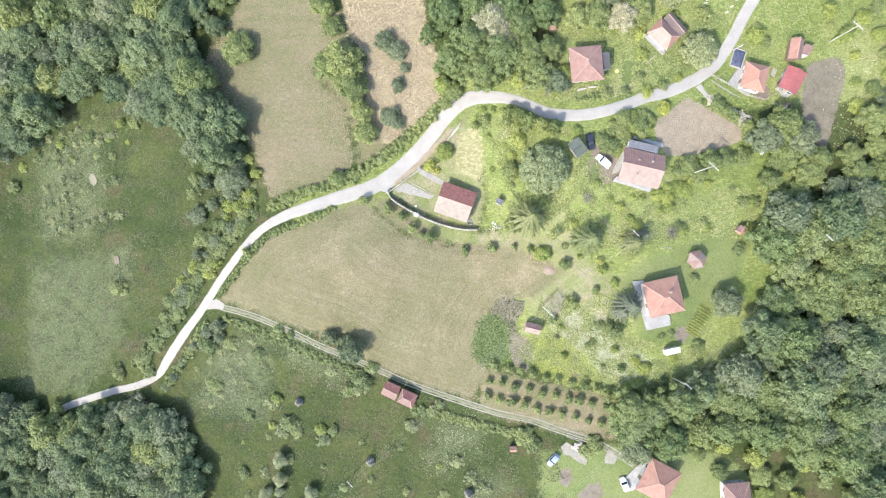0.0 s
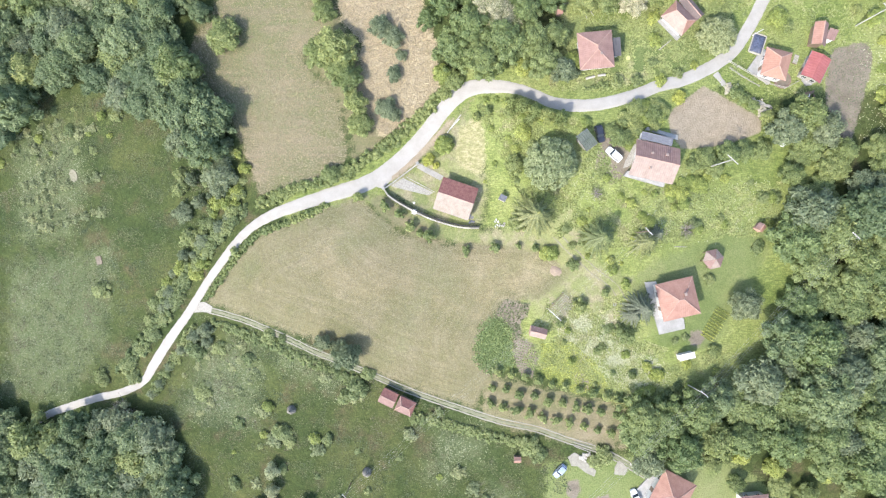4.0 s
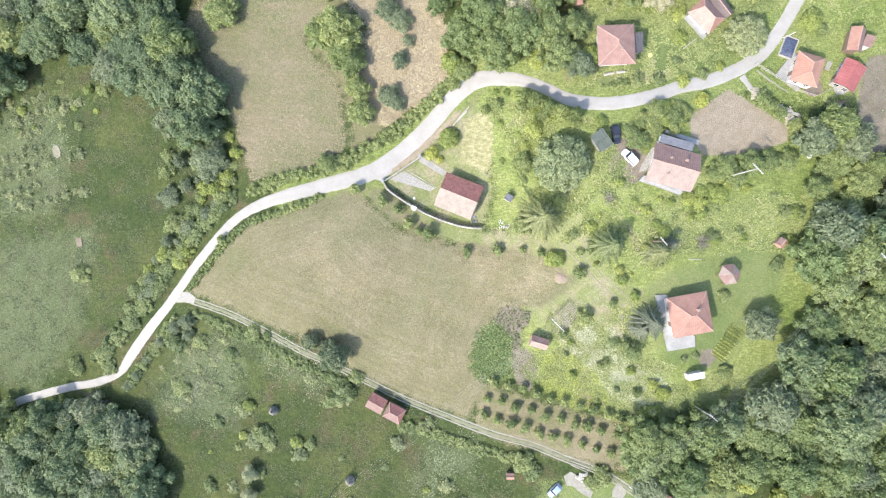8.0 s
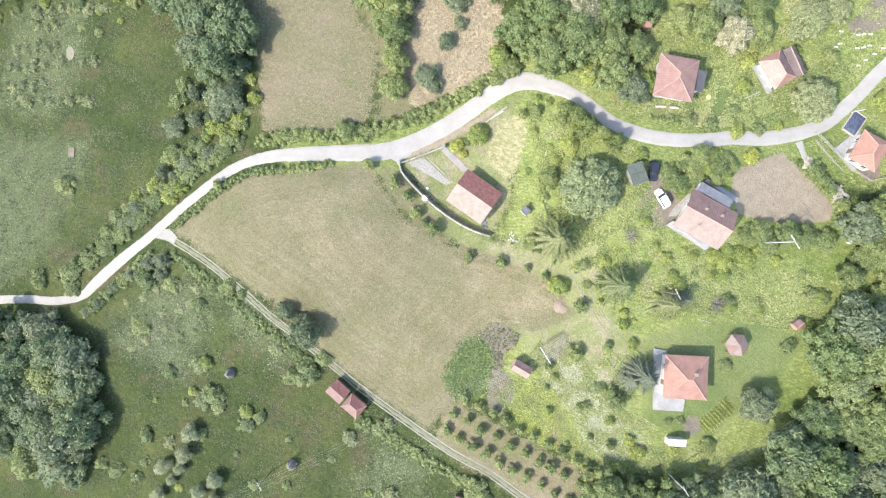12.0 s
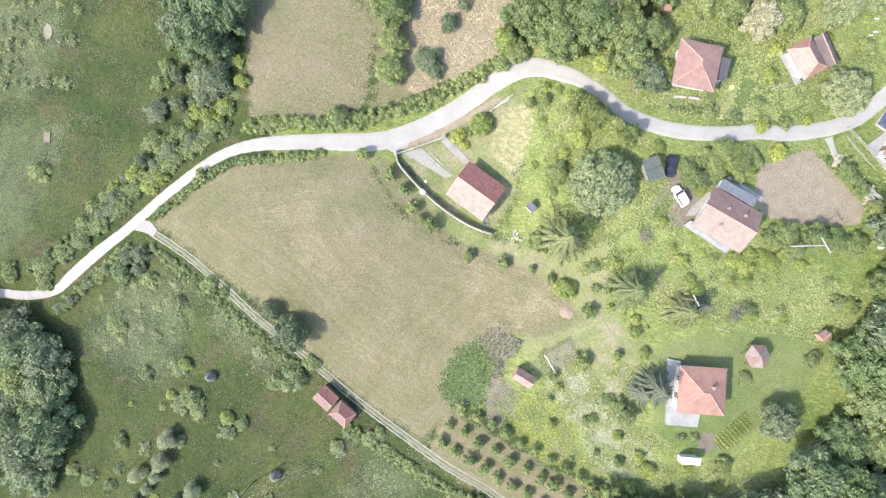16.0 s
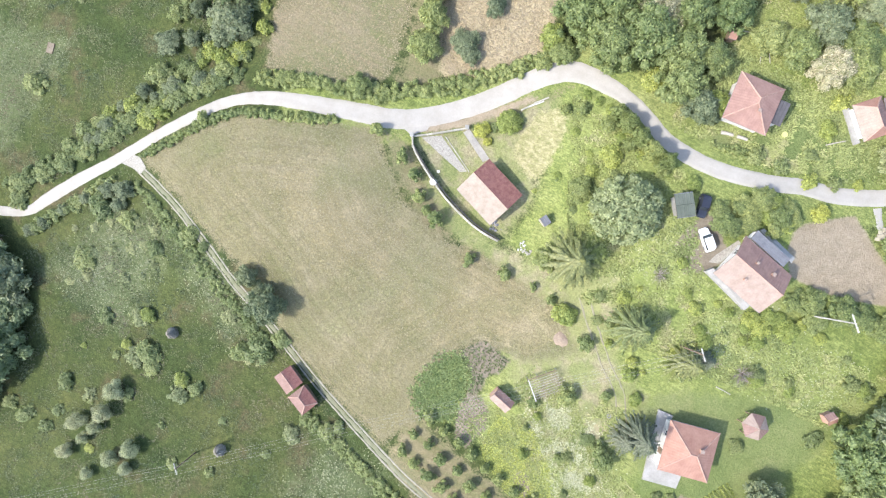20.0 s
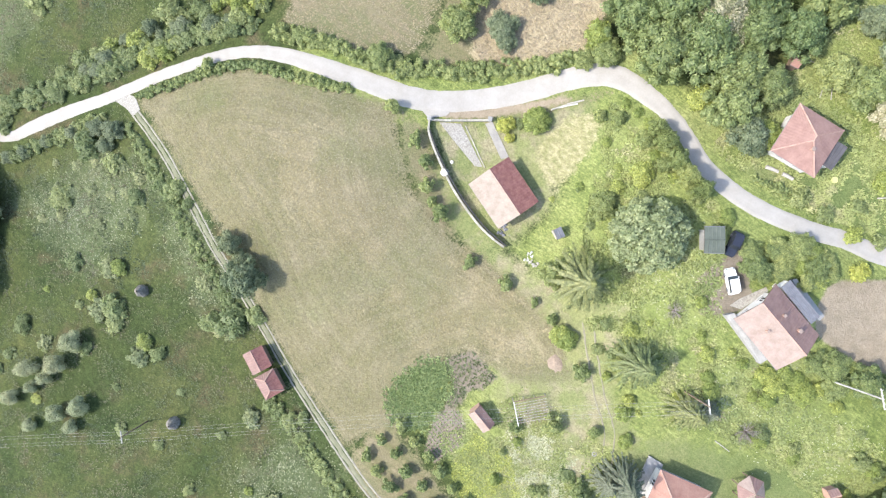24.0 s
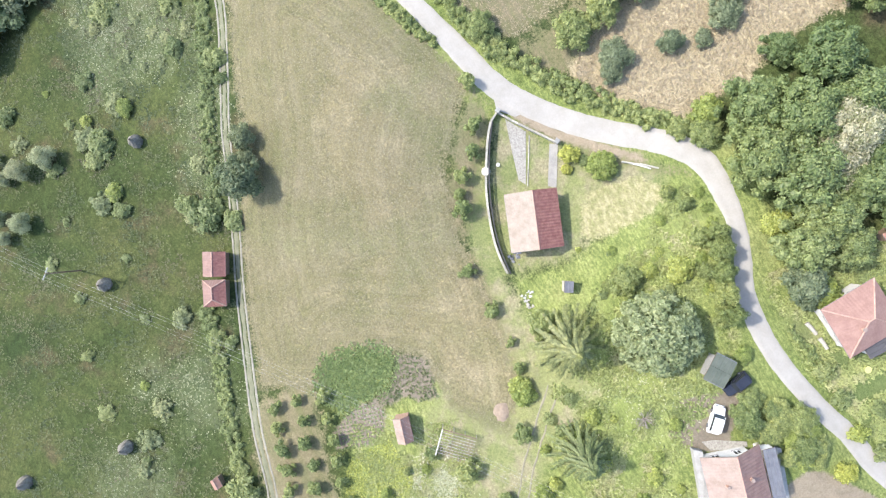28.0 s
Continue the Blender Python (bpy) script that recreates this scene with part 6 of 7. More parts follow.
def wall_run(name, label, line, height, step=1.05, half=0.17):
    pts = smooth_line(line, step)
    p0 = pts[0]
    ob = thing(name, label, "wall", pose(p0[0], p0[1], gz(p0[0], p0[1])))
    rng = random.Random(len(pts))
    for p, q in zip(pts, pts[1:]):
        ln, mid = np.linalg.norm(q - p), (p + q) / 2
        st = part("stone", box(-ln / 2 + 0.012, ln / 2 - 0.012, -half, half, -0.8, height + rng.uniform(-0.05, 0.05), 0.025), STONE, ob)
        st.matrix_basis = pose(mid[0] - p0[0], mid[1] - p0[1], gz(mid[0], mid[1]) - gz(p0[0], p0[1]), 0, 0, math.degrees(math.atan2(q[1] - p[1], q[0] - p[0])))
    return ob


wall_run("garden_wall", "white stone garden wall curving down the lawn", WALL_A, 0.95, 1.05, 0.14)
wall_run("garden_wall", "white stone garden wall along the lane", WALL_B, 0.6, 1.05, 0.13)
wall_run("garden_wall", "low white stone wall beside the lawn", WALL_C, 0.35, 1.4, 0.1)
wall_run("kerb", "pale kerb beside the garden path", [(-8.1, 17.1), (-2.1, 13.9)], 0.14, 1.05, 0.07)
# Thick dark rails and posts stand in for the shadow band beside the wall.
shadow_band_line = smooth_line([(-11.9, 13.4), (-9.8, 12.0), (-6.5, 10.2), (-3.6, 8.9), (-0.5, 7.8), (2.9, 6.9), (5.6, 6.6), (7.3, 6.5)], 1.2)
rx0, ry0 = shadow_band_line[0]
rail = thing("railing", "dark railing behind the garden wall, standing in for its shadow band", "railing", pose(rx0, ry0, gz(rx0, ry0)))
top = []
for p in shadow_band_line:
    z = gz(p[0], p[1]) - gz(rx0, ry0)
    part("post", tube([(p[0] - rx0, p[1] - ry0, z - 0.2), (p[0] - rx0, p[1] - ry0, z + 1.0)], 0.09, sides=6), IRON, rail)
    top.append((p[0] - rx0, p[1] - ry0, z + 1.0))
for dz in (0.0, -0.2, -0.4, -0.6, -0.8):
    part("rail", tube([(x, y, z + dz) for x, y, z in top], 0.1 if not dz else 0.045, sides=5), IRON, rail)
wlx, wly = [(-6.4, 9.7)][0]
well = thing("well", "round white concrete well with a lid", "well", at(wlx, wly))
part("ring", tube([(0, 0, -0.5), (0, 0, 0.82)], 0.5, 0.5, 20), CONCRETE, well)
part("lid", tube([(0, 0, 0.83), (0, 0, 0.9), (0, 0, 0.93)], 0.58, 0.5, 20), PLASTER, well)
gpx, gpy = [(-6.5, 11.6)][0]
lamp_post = thing("garden_tap", "small white stand pipe on the lawn", "tap", at(gpx, gpy, 30))
part("pipe", tube([(0, 0, -0.1), (0, 0, 0.9)], 0.05, 0.05, 8), PLASTER, lamp_post)
part("basin", tube([(0, 0, 0.05), (0, 0, 0.3)], 0.16, 0.26, 12), PLASTER, lamp_post)
for (px_, py_), lab in zip([(-5.7, 19.8), (-12.9, 14.7)], ("stone gate pillar beside the garden path", "stone pillar at the corner of the wall")):
    gp = thing("gate_pillar", lab, "pillar", at(px_, py_, 30))
    part("shaft", box(-0.25, 0.25, -0.25, 0.25, -0.4, 1.1, 0.03), STONE, gp)
    part("cap", box(-0.32, 0.32, -0.32, 0.32, 1.11, 1.2, 0.03), CONCRETE, gp)

# ---- vehicles ----


def car(label, x, y, rot, paint, length=3.9, width=1.62, boxy=0.0, group=""):
    """A car: lofted body, glass house, roof, four wheels, lamps and bumpers."""
    ob = thing("car", label, "car", at(x, y, rot, 0.05), group)
    w = width / 2

    def loft(sections):
        bm = bmesh.new()
        rings = []
        for px_, hw, z0, z1, tuck in sections:
            rings.append([bm.verts.new(v) for v in ((px_, -hw, z0), (px_, -hw * 1.0, (z0 + z1) / 2), (px_, -hw * tuck, z1), (px_, hw * tuck, z1), (px_, hw, (z0 + z1) / 2), (px_, hw, z0))])
        for s, t in zip(rings, rings[1:]):
            for k in range(6):
                bm.faces.new((s[k], t[k], t[(k + 1) % 6], s[(k + 1) % 6]))
        bm.faces.new(rings[0]), bm.faces.new(rings[-1][::-1])
        bmesh.ops.recalc_face_normals(bm, faces=bm.faces)
        return bm

    h = length / 2
    part("body", loft([(-h, w * 0.84, 0.35, 0.72, 0.9), (-h + 0.12, w * 0.95, 0.26, 0.9, 0.92), (-h + 0.8, w, 0.24, 0.96, 0.93), (0, w, 0.24, 0.97, 0.93), (h - 1.1, w, 0.24, 0.93, 0.92), (h - 0.25, w * 0.93, 0.26, 0.78, 0.9), (h, w * 0.8, 0.34, 0.62, 0.9)]), paint, ob)
    part("glass_house", loft([(-h + 0.2 + 0.1 * (1 - boxy), w * 0.9, 0.93, 0.98, 0.98), (-h + 0.5, w * 0.9, 0.93, 1.42, 0.9), (h - 1.5, w * 0.88, 0.93, 1.44, 0.88), (h - 1.0, w * 0.88, 0.9, 0.95, 0.98)]), GLASS, ob, "dark car windows")
    part("roof", loft([(-h + 0.34, w * 0.84, 1.36, 1.42, 0.96), (-h + 0.6, w * 0.86, 1.4, 1.49, 0.94), (h - 1.6, w * 0.86, 1.4, 1.5, 0.94), (h - 1.36, w * 0.84, 1.38, 1.45, 0.96)]), paint, ob)
    for sx in (-h + 0.72, h - 0.78):
        for sy in (-1, 1):
            wh = new("wheel")
            wh.parent = ob
            wh.matrix_basis = pose(sx, sy * (w - 0.1), 0.29)
            part("tyre", tube([(0, -0.1, 0), (0, 0.1, 0)], 0.29, 0.29, 16), RUBBER, wh)
            part("rim", tube([(0, sy * 0.09, 0), (0, sy * 0.115, 0)], 0.18, 0.16, 12), GREY_METAL, wh)
    for sy in (-1, 1):
        part("headlight", box(h - 0.12, h - 0.02, sy * w * 0.62 - 0.14, sy * w * 0.62 + 0.14, 0.56, 0.68, 0.02), GLASS, ob)
        part("mirror", box(h - 1.32, h - 1.16, sy * (w + 0.08) - 0.07, sy * (w + 0.08) + 0.07, 0.92, 1.06, 0.02), paint, ob)
    part("bumper", box(h - 0.04, h + 0.06, -w * 0.8, w * 0.8, 0.3, 0.46, 0.03), paint, ob)
    part("bumper", box(-h - 0.06, -h + 0.04, -w * 0.8, w * 0.8, 0.34, 0.5, 0.03), paint, ob)
    return ob


def car_at(label, ends, paint, length, width=1.62):
    (ax, ay), (bx, by) = ends
    car(label, (ax + bx) / 2, (ay + by) / 2, math.degrees(math.atan2(by - ay, bx - ax)), paint, length, width)


car_at("white compact car parked beside the house", [(34.5, 19.0), (31.9, 21.4)], CAR_WHITE, 3.45, 1.42)
car_at("dark blue car parked against the garage", [(30.1, 26.0), (30.9, 22.7)], CAR_BLUE, 3.4, 1.42)
car_at("white car parked beside the terrace", [(40.8, -52.2), (39.6, -49.1)], CAR_WHITE, 3.2, 1.4)
car_at("pale blue car parked on the grass", [(25.2, -44.5), (23.5, -46.4)], CAR_SILVER, 3.2, 1.42)
# blue pool cover in a timber frame
tarp_rect = (62.6, 42.6, 3.7, 2.4, 72.0)
pool = thing("covered_pool", "dark blue tarpaulin stretched over a timber frame", "pool", at(*tarp_rect[:2], tarp_rect[4]))
hw, hl = tarp_rect[2] / 2, tarp_rect[3] / 2
vs, fs = [], []
for j in range(9):
    for i in range(9):
        edge = i in (0, 8) or j in (0, 8)
        vs.append((-hw + hw * i / 4, -hl + hl * j / 4, 0.2 if edge else 0.5 + 0.16 * math.sin(i * 2.2 + j * 1.3) * math.cos(j * 2.6)))
        if i and j:
            k = j * 9 + i
            fs.append((k - 10, k - 9, k, k - 1))
part("tarpaulin", mesh("tarpaulin", vs, fs, TARP, True), None, pool)
for x0, x1, y0, y1 in ((-hw - 0.15, -hw, -hl, hl), (hw, hw + 0.15, -hl, hl), (-hw, hw, -hl - 0.15, -hl), (-hw, hw, hl, hl + 0.15)):
    part("beam", box(x0, x1, y0, y1, -0.4, 0.45, 0.02), WOOD_PALE, pool)

# ---- haystacks ----
first_stack = None
for k, (x, y) in enumerate([(-34.6, -34.2), (-17.6, -48.2), (5.5, -54.3), (3.6, -71.3)]):
    if first_stack:
        copy_thing(first_stack, at(x, y, 70 * k))
        continue
    first_stack = thing("haystack", "dark weathered haystack round a pole", "haystack", at(x, y), "haystacks")
    rng = np.random.default_rng(6)
    hv, hf = [], []
    for j, (r, z) in enumerate(((0.95, -0.2), (1.0, 0.5), (0.88, 1.0), (0.63, 1.5), (0.32, 1.9), (0.1, 2.15))):
        for i in range(18):
            a = i * math.pi / 9
            q = r * (1 + rng.uniform(-0.12, 0.12))
            hv.append((q * math.cos(a), q * math.sin(a), z + rng.uniform(-0.06, 0.06)))
            if j:
                b = (j - 1) * 18
                hf.append((b + i, b + (i + 1) % 18, b + 18 + (i + 1) % 18, b + 18 + i))
    part("hay", mesh("hay", hv, hf, HAY), None, first_stack)
    part("pole", tube([(0, 0, 1.9), (0.04, 0, 2.8)], 0.05, 0.03, 6), WOOD_DARK, first_stack)

# ---- power lines ----


def power_pole(x, y, height, rot, group="power poles", shaft=None, arm=0.95):
    ob = thing("power_pole", "power pole with a pale cross-arm and insulators", "power pole", at(x, y, rot), group)
    part("shaft", tube([(0, 0, -0.4), (0, 0, height)], 0.13, 0.09, 10), shaft or POLE_MAT, ob)
    part("cross_arm", box(-arm, arm, -0.07, 0.07, height - 0.25, height - 0.1, 0.015), POLE_MAT, ob)
    part("brace", tube([(-0.6 * arm, 0.05, height - 0.25), (0, 0.05, height - 1.0)], 0.025, sides=5), IRON, ob)
    part("brace", tube([(0.6 * arm, 0.05, height - 0.25), (0, 0.05, height - 1.0)], 0.025, sides=5), IRON, ob)
    for x_ in (-0.87 * arm, -0.4 * arm, 0.4 * arm, 0.87 * arm):
        part("insulator", tube([(x_, 0, height - 0.1), (x_, 0, height + 0.02), (x_, 0, height + 0.12)], 0.05, 0.03, 8), PLASTER, ob)
    return ob


def wires(p, q, rot_p, rot_q, hp, hq, sag=1.2, label="thin power line wires between poles"):
    zp, zq = gz(*p) + hp + 0.1, gz(*q) + hq + 0.1
    ob = thing("power_line", label, "power line", pose(p[0], p[1], zp), "power lines")
    for off in (-0.83, -0.38, 0.38, 0.83):
        a = Vector((p[0] + off * math.cos(radians(rot_p)), p[1] + off * math.sin(radians(rot_p)), zp))
        b = Vector((q[0] + off * math.cos(radians(rot_q)), q[1] + off * math.sin(radians(rot_q)), zq))
        o = Vector((p[0], p[1], zp))
        part("wire", tube([a.lerp(b, t / 14) - o - Vector((0, 0, sag * 4 * (t / 14) * (1 - t / 14))) for t in range(15)], 0.01, sides=4), WIRE, ob)


POLES = [(-21.3, -50.9), (38.4, 5.0)]
run_dir = math.degrees(math.atan2(POLES[1][1] - POLES[0][1], POLES[1][0] - POLES[0][0]))
for x, y in POLES:
    power_pole(x, y, 8.0, run_dir + 90, shaft=WOOD_DARK)
wires(POLES[0], POLES[1], run_dir + 90, run_dir + 90, 8, 8, 1.5)
west = (POLES[0][0] - 45 * math.cos(radians(run_dir)), POLES[0][1] - 45 * math.sin(radians(run_dir)))
power_pole(*west, 8.0, run_dir + 90, shaft=WOOD_DARK)
wires(west, POLES[0], run_dir + 90, run_dir + 90, 8, 8, 1.0)
P2 = [(52.8, 18.0)][0]
P1 = [(82.3, 46.2)][0]
power_pole(*P2, 10.5, -43, arm=1.3)
power_pole(*P1, 9.0, -41, arm=1.3)
FOREST_POLES = [(50.0, -26.3), (78.0, 4.1)]
fdir = math.degrees(math.atan2(FOREST_POLES[1][1] - FOREST_POLES[0][1], FOREST_POLES[1][0] - FOREST_POLES[0][0]))
fp0 = (FOREST_POLES[0][0] - 48 * math.cos(radians(fdir)), FOREST_POLES[0][1] - 48 * math.sin(radians(fdir)))
power_pole(*FOREST_POLES[0], 9.0, fdir + 90)
power_pole(*FOREST_POLES[1], 9.0, fdir + 90)
power_pole(*fp0, 9.0, fdir + 90)
wires(FOREST_POLES[0], FOREST_POLES[1], fdir + 90, fdir + 90, 9, 9)
wires(fp0, FOREST_POLES[0], fdir + 90, fdir + 90, 9, 9)

# ---- garden clutter ----
trellis_rect = (24.1, -10.1, 4.6, 3.5, 48.0)
tr = thing("vine_trellis", "timber vine trellis with wires and pale posts", "trellis", at(*trellis_rect[:2], trellis_rect[4]))
tw, tl = trellis_rect[2] / 2, trellis_rect[3] / 2
for k in range(4):
    x = -tw + 2 * tw * k / 3
    for y in (-tl, tl):
        part("post", tube([(x, y, -0.6), (x, y, 1.7)], 0.06, 0.05, 6), WOOD_PALE, tr)
part("beam", tube([(-tw, -tl, 1.7), (-tw, tl, 1.7)], 0.08, sides=6), PLASTER, tr)
part("beam", tube([(-tw, tl, 1.7), (tw, tl, 1.7)], 0.07, sides=6), WOOD_DARK, tr)
for k in range(1, 9):
    y = -tl + 2 * tl * k / 9
    part("wire", tube([(-tw, y, 1.7), (tw, y, 1.7)], 0.04, sides=4), WOOD_PALE, tr)
for k in range(1, 11):
    x = -tw + 2 * tw * k / 11
    part("wire", tube([(x, -tl, 1.71), (x, tl, 1.71)], 0.035, sides=4), WOOD_DARK, tr)
mx_, my_ = [(23.3, -2.7)][0]
heap = thing("clay_heap", "low heap of pinkish clay on the dry grass", "heap", at(mx_, my_))
hv, hf = [(0, 0, 0.26)], []
rng = np.random.default_rng(9)
for j, (r, z) in enumerate(((0.5, 0.22), (1.0, 0.1), (1.5, -0.1))):
    for i in range(16):
        a = i * math.pi / 8
        q = r * (1 + rng.uniform(-0.2, 0.2))
        hv.append((q * math.cos(a), q * math.sin(a) * 0.8, z + rng.uniform(-0.05, 0.05)))
        b = 1 + j * 16
        hf.append((0, b + i, b + (i + 1) % 16) if not j else (b - 16 + i, b + i, b + (i + 1) % 16, b - 16 + (i + 1) % 16))
part("clay", mesh("clay", hv, hf, CLAY, True), None, heap)


def stone_heap(label, x, y, count, spread, material, size=0.35, name="stone_heap", category="stones"):
    ob = thing(name, label, category, at(x, y))
    rng = np.random.default_rng(count)
    for k in range(count):
        s = size * rng.uniform(0.5, 1.2)
        st = part("block", box(-s, s, -s * 0.7, s * 0.7, -s * 0.3, s * 0.5, s * 0.15), material, ob)
        st.matrix_basis = pose(*(rng.normal(size=2) * spread * 0.5), s * 0.3 + (0.15 if k % 3 == 0 else 0), *rng.uniform(-20, 20, 2), rng.uniform(0, 180))


(s1x, s1y), (s2x, s2y), (s3x, s3y) = [(11.1, 7.2), (12.3, 7.0), (5.7, 8.1)]
stone_heap("heap of white broken blocks beside the lawn", s1x, s1y, 14, 0.9, PLASTER, 0.16)
stone_heap("pile of pale planks and blocks", s2x, s2y, 10, 0.8, WOOD_PALE, 0.2)
stone_heap("grey clutter stacked behind the cottage", s3x, s3y, 14, 0.9, GREY_METAL, 0.22)
first_hive = None
for k, (x, y) in enumerate([(67.2, 25.2), (67.7, 24.2), (68.1, 23.3), (68.2, 22.6)]):
    if first_hive:
        copy_thing(first_hive, at(x, y, 20 + 9 * k))
        continue
    first_hive = thing("beehive", "white box beehive on the grass", "beehive", at(x, y, 20), "beehives")
    part("body", box(-0.3, 0.3, -0.24, 0.24, -0.1, 0.6, 0.02), PLASTER, first_hive)
    part("lid", box(-0.36, 0.36, -0.29, 0.29, 0.61, 0.68, 0.02), WHITE_METAL, first_hive)
for x, y in [(57.1, 34.0), (62.2, 31.1), (64.1, 29.7)]:
    stone_heap("pale rubble beside the garden path", x, y, 9, 1.3, CREAM_ROCK, 0.45)
for x, y in [(90.8, 17.9), (89.9, 16.7)]:
    stone_heap("pale rubble patch on the slope", x, y, 12, 1.2, TRACKM, 0.5)


def log(label, ends, r=0.12, material=None):
    (ax, ay), (bx, by) = ends
    mx2, my2 = (ax + bx) / 2, (ay + by) / 2
    ob = thing("log", label, "log", at(mx2, my2, math.degrees(math.atan2(by - ay, bx - ax))))
    ln = math.hypot(bx - ax, by - ay) / 2
    z0 = (gz(bx, by) - gz(ax, ay)) / 2
    part("trunk", tube([(-ln, 0, r - z0 * 1.0), (0, 0.03, r + 0.05), (ln, 0, r + z0)], r, r * 0.8, 8), material or WOOD_PALE, ob)


log("pale peeled log on the grass", [(42.7, 41.2), (45.1, 43.2)], 0.1)
log("pale peeled log beside the coop", [(24.1, 50.9), (25.4, 51.2)], 0.08)
log("pale plank leaning in the garden", [(46.5, 2.1), (49.1, 2.1)], 0.08)
log("white beam beside the lane", [(1.0, 26.6), (3.1, 28.8)], 0.12, PLASTER)
log("white beam beside the pool", [(61.6, 44.3), (63.8, 45.5)], 0.1, PLASTER)
# bean rows
for k in range(11):
    mx2, my2 = 53.9 + 3.2 * k / 10, -16.6 + 5.6 * k / 10
    rr = random.Random(k)
    tufts("bean_row", [(mx2 + 2.5 * t / 30 - 1.2 + rr.uniform(-0.09, 0.09), my2 - 1.5 * t / 30 + 0.7 + rr.uniform(-0.09, 0.09)) for t in range(31)], 0.26, 1.1, BEAN_LEAF, "row of bean plants")
(bx_, by_), (cx_, cy_), (dx_, dy_) = [(68.0, 35.6), (73.8, 32.8), (73.3, 32.1)]
patio = thing("round_patio", "round sunken patio edged with brick", "patio", at(bx_, by_))
part("rim", tube([(0, 0, -0.3), (0, 0, 0.18)], 1.7, 1.7, 24), TILE_BROWN, patio)
part("floor_disc", tube([(0, 0, 0.185), (0, 0, 0.21)], 1.45, 1.45, 24), SOIL, patio)
stone_heap("brown board pile on the grass", cx_, cy_, 8, 0.9, WOOD_DARK, 0.4, "board_pile", "boards")
stone_heap("white blocks on the grass", dx_, dy_, 4, 0.5, PLASTER, 0.3)
log("pale log seat beside the house", [(28.2, 35.6), (29.9, 36.0)], 0.28)
log("pale log seat beside the house", [(30.5, 36.1), (32.0, 36.3)], 0.28)
log("pale pole in the garden", [(28.7, 47.7), (28.2, 49.2)], 0.07)
log("pale pole in the garden", [(30.0, 48.4), (29.2, 49.7)], 0.07)
log("white plank before the red roofed house", [(72.4, 35.0), (73.8, 35.7)], 0.12, PLASTER)
log("white plank before the red roofed house", [(73.1, 34.6), (74.5, 35.4)], 0.12, PLASTER)
tx_, ty_ = 36.5, 39.6
tub = thing("tub", "round yellow plastic tub on the grass", "tub", at(tx_, ty_))
part("wall", tube([(0, 0, 0.0), (0, 0, 0.35)], 0.34, 0.4, 20), TUB_YELLOW, tub)
part("rim", tube([(0, 0, 0.352), (0, 0, 0.4)], 0.43, 0.43, 20), TUB_YELLOW, tub)
bnx, bny = [(70.4, 39.6)][0]
bench = thing("bench", "pale grey slatted bench beside the house", "bench", at(bnx, bny, -110))
for k in range(5):
    part("slat", box(-0.9, 0.9, -0.42 + 0.18 * k, -0.29 + 0.18 * k, 0.42, 0.46, 0.01), WOOD_PALE, bench)
for x_ in (-0.75, 0.75):
    part("leg", box(x_ - 0.06, x_ + 0.06, -0.4, 0.45, -0.2, 0.415), WOOD_DARK, bench)
log("white beam beside the terrace", [(39.1, -43.7), (42.4, -46.0)], 0.1, PLASTER)
log("pale plank on the garden grass", [(27.4, -39.3), (31.0, -40.4)], 0.09)
log("pale plank on the garden grass", [(27.4, -40.1), (30.8, -41.4)], 0.09)
first_board = None
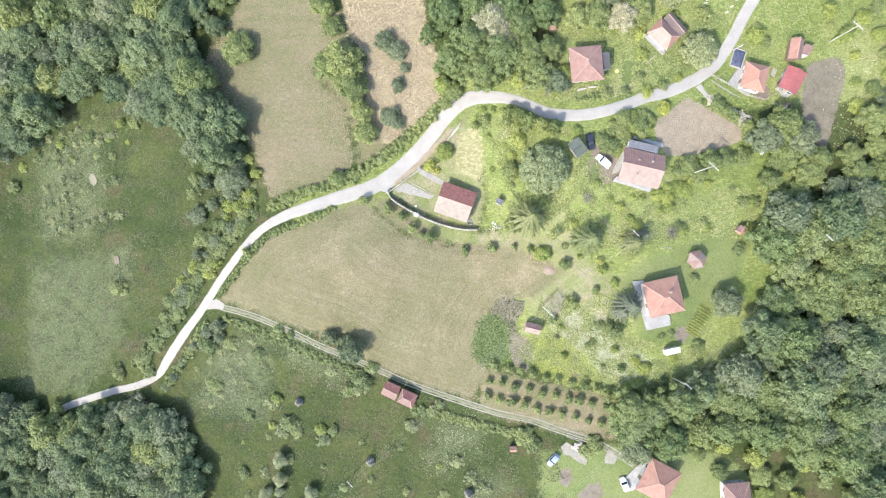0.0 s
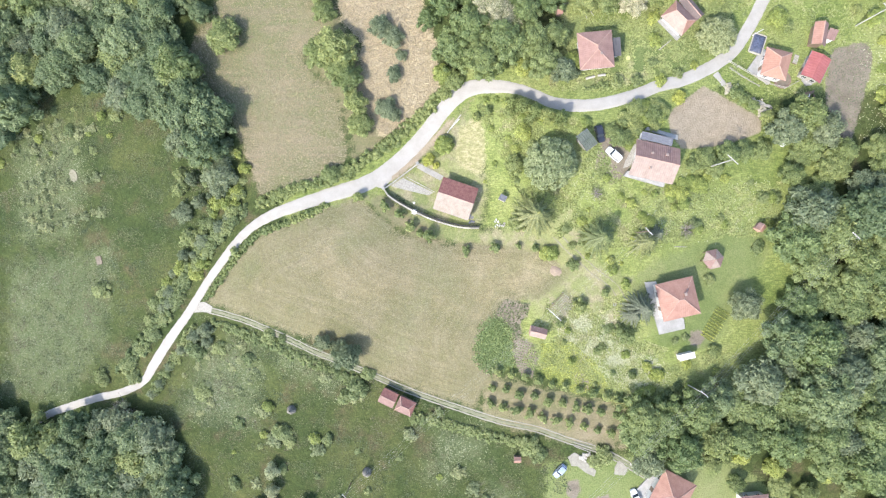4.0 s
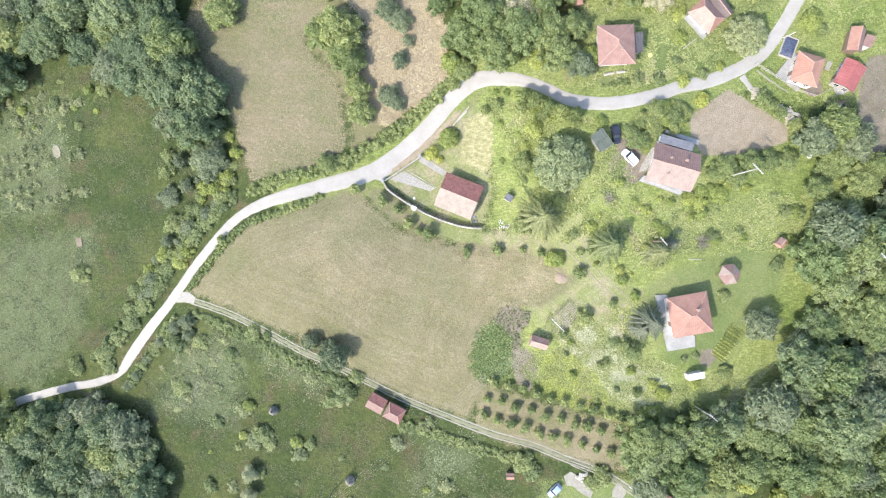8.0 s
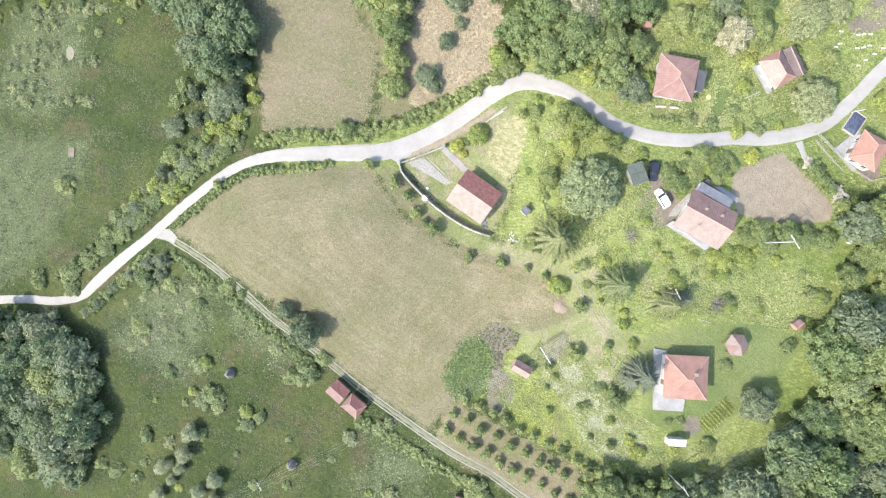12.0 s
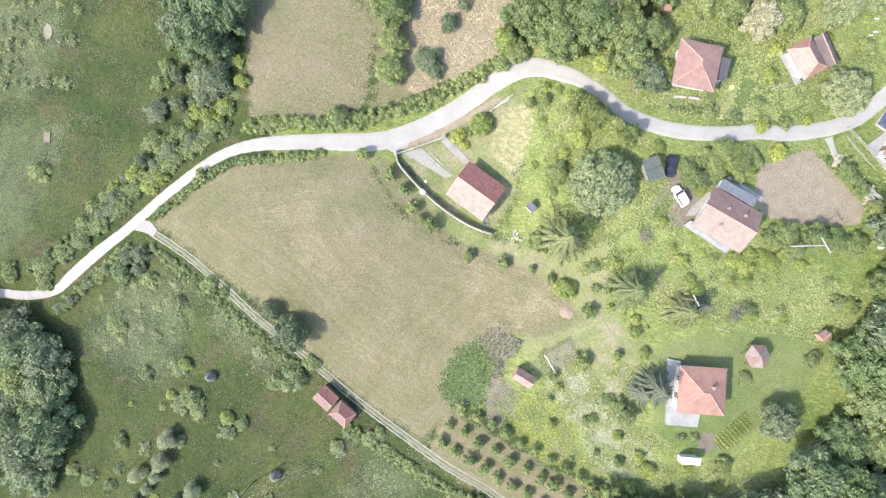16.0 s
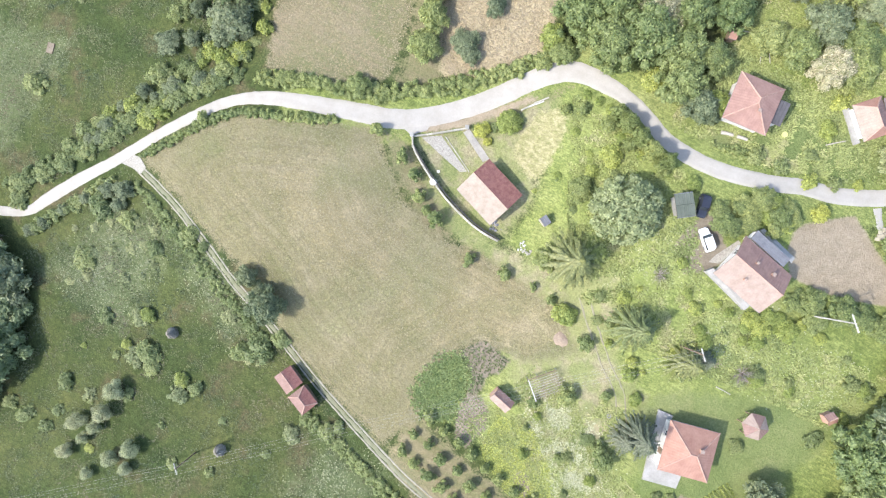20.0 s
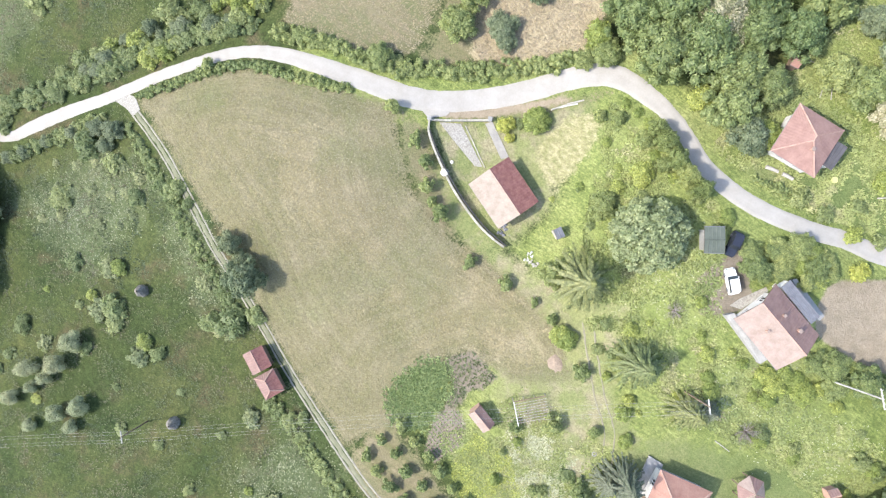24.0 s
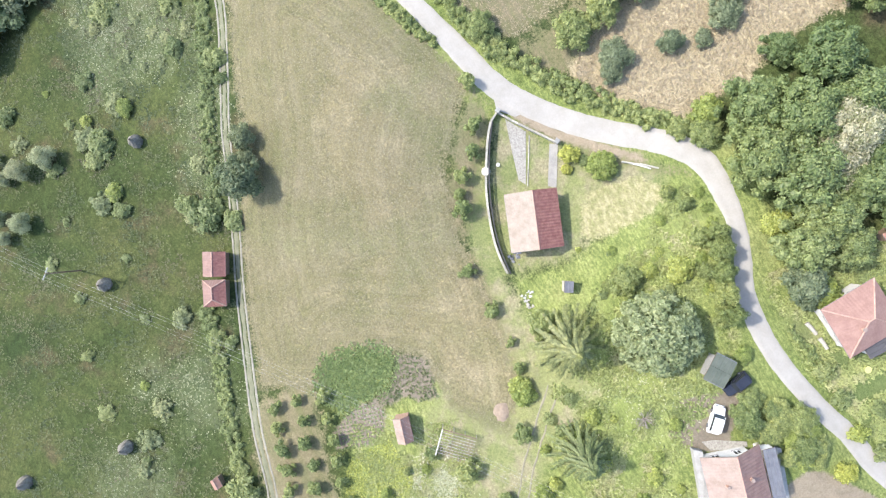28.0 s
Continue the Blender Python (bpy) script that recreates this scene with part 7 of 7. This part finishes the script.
for k, (x, y) in enumerate([(55.3, 56.8), (55.3, 54.1), (55.8, 54.8), (54.6, 52.2), (58.3, 57.0), (59.2, 57.4), (60.3, 57.7), (58.9, 54.9), (59.9, 55.3), (60.8, 55.9), (60.0, 52.2), (61.0, 53.4), (62.1, 54.8), (63.2, 56.1)]):
    if first_board:
        copy_thing(first_board, at(x, y, 12 + 7 * (k % 3)))
        continue
    first_board = thing("white_board", "short white board lying on the mown grass", "board", at(x, y, 12), "white boards on the grass")
    part("plank", box(-0.36, 0.36, -0.13, 0.13, -0.05, 0.12, 0.015), PLASTER, first_board)
    part("cleat", box(-0.05, 0.05, -0.12, 0.12, 0.121, 0.15, 0.008), WOOD_PALE, first_board)
stone_heap("stack of pale sawn planks on the gravel yard", 29.4, -42.4, 12, 1.1, WOOD_PALE, 0.42, "plank_stack", "planks")


def fence(label, line, height=0.9):
    """A weathered timber fence: posts every two metres, two rails between each pair."""
    pts = smooth_line(line, 2.0)
    x0, y0 = pts[0][:2]
    ob = thing("fence", label, "fence", at(x0, y0))
    tops = []
    for p in pts:
        z = gz(p[0], p[1]) - gz(x0, y0)
        tops.append(Vector((p[0] - x0, p[1] - y0, z)))
        part("post", box(p[0] - x0 - 0.06, p[0] - x0 + 0.06, p[1] - y0 - 0.06, p[1] - y0 + 0.06, z - 0.3, z + height + 0.1, 0.01), WOOD_PALE, ob)
    for p, q in zip(tops, tops[1:]):
        for h in (0.45, 0.95):
            part("rail", tube([p + Vector((0, 0, height * h)), q + Vector((0, 0, height * h))], 0.05, sides=5), WOOD_PALE, ob)


fence("weathered timber fence before the orange roofed house", [(56.5, 39.1), (60.8, 36.9), (65.1, 34.7), (68.4, 33.9), (70.9, 35.2)])
ring = thing("tyre_ring", "pale painted tyre lying on the lawn", "tyre", at(34.9, -9.7))
bm = bmesh.new()
seat = [[bm.verts.new(((0.27 + 0.08 * math.cos(b)) * math.cos(a), (0.27 + 0.08 * math.cos(b)) * math.sin(a), 0.08 + 0.08 * math.sin(b))) for b in (k * math.pi / 4 for k in range(8))] for a in (k * math.pi / 12 for k in range(24))]
for i in range(24):
    for k in range(8):
        bm.faces.new((seat[i][k], seat[(i + 1) % 24][k], seat[(i + 1) % 24][(k + 1) % 8], seat[i][(k + 1) % 8]))
part("tyre", bm, CONCRETE, ring)
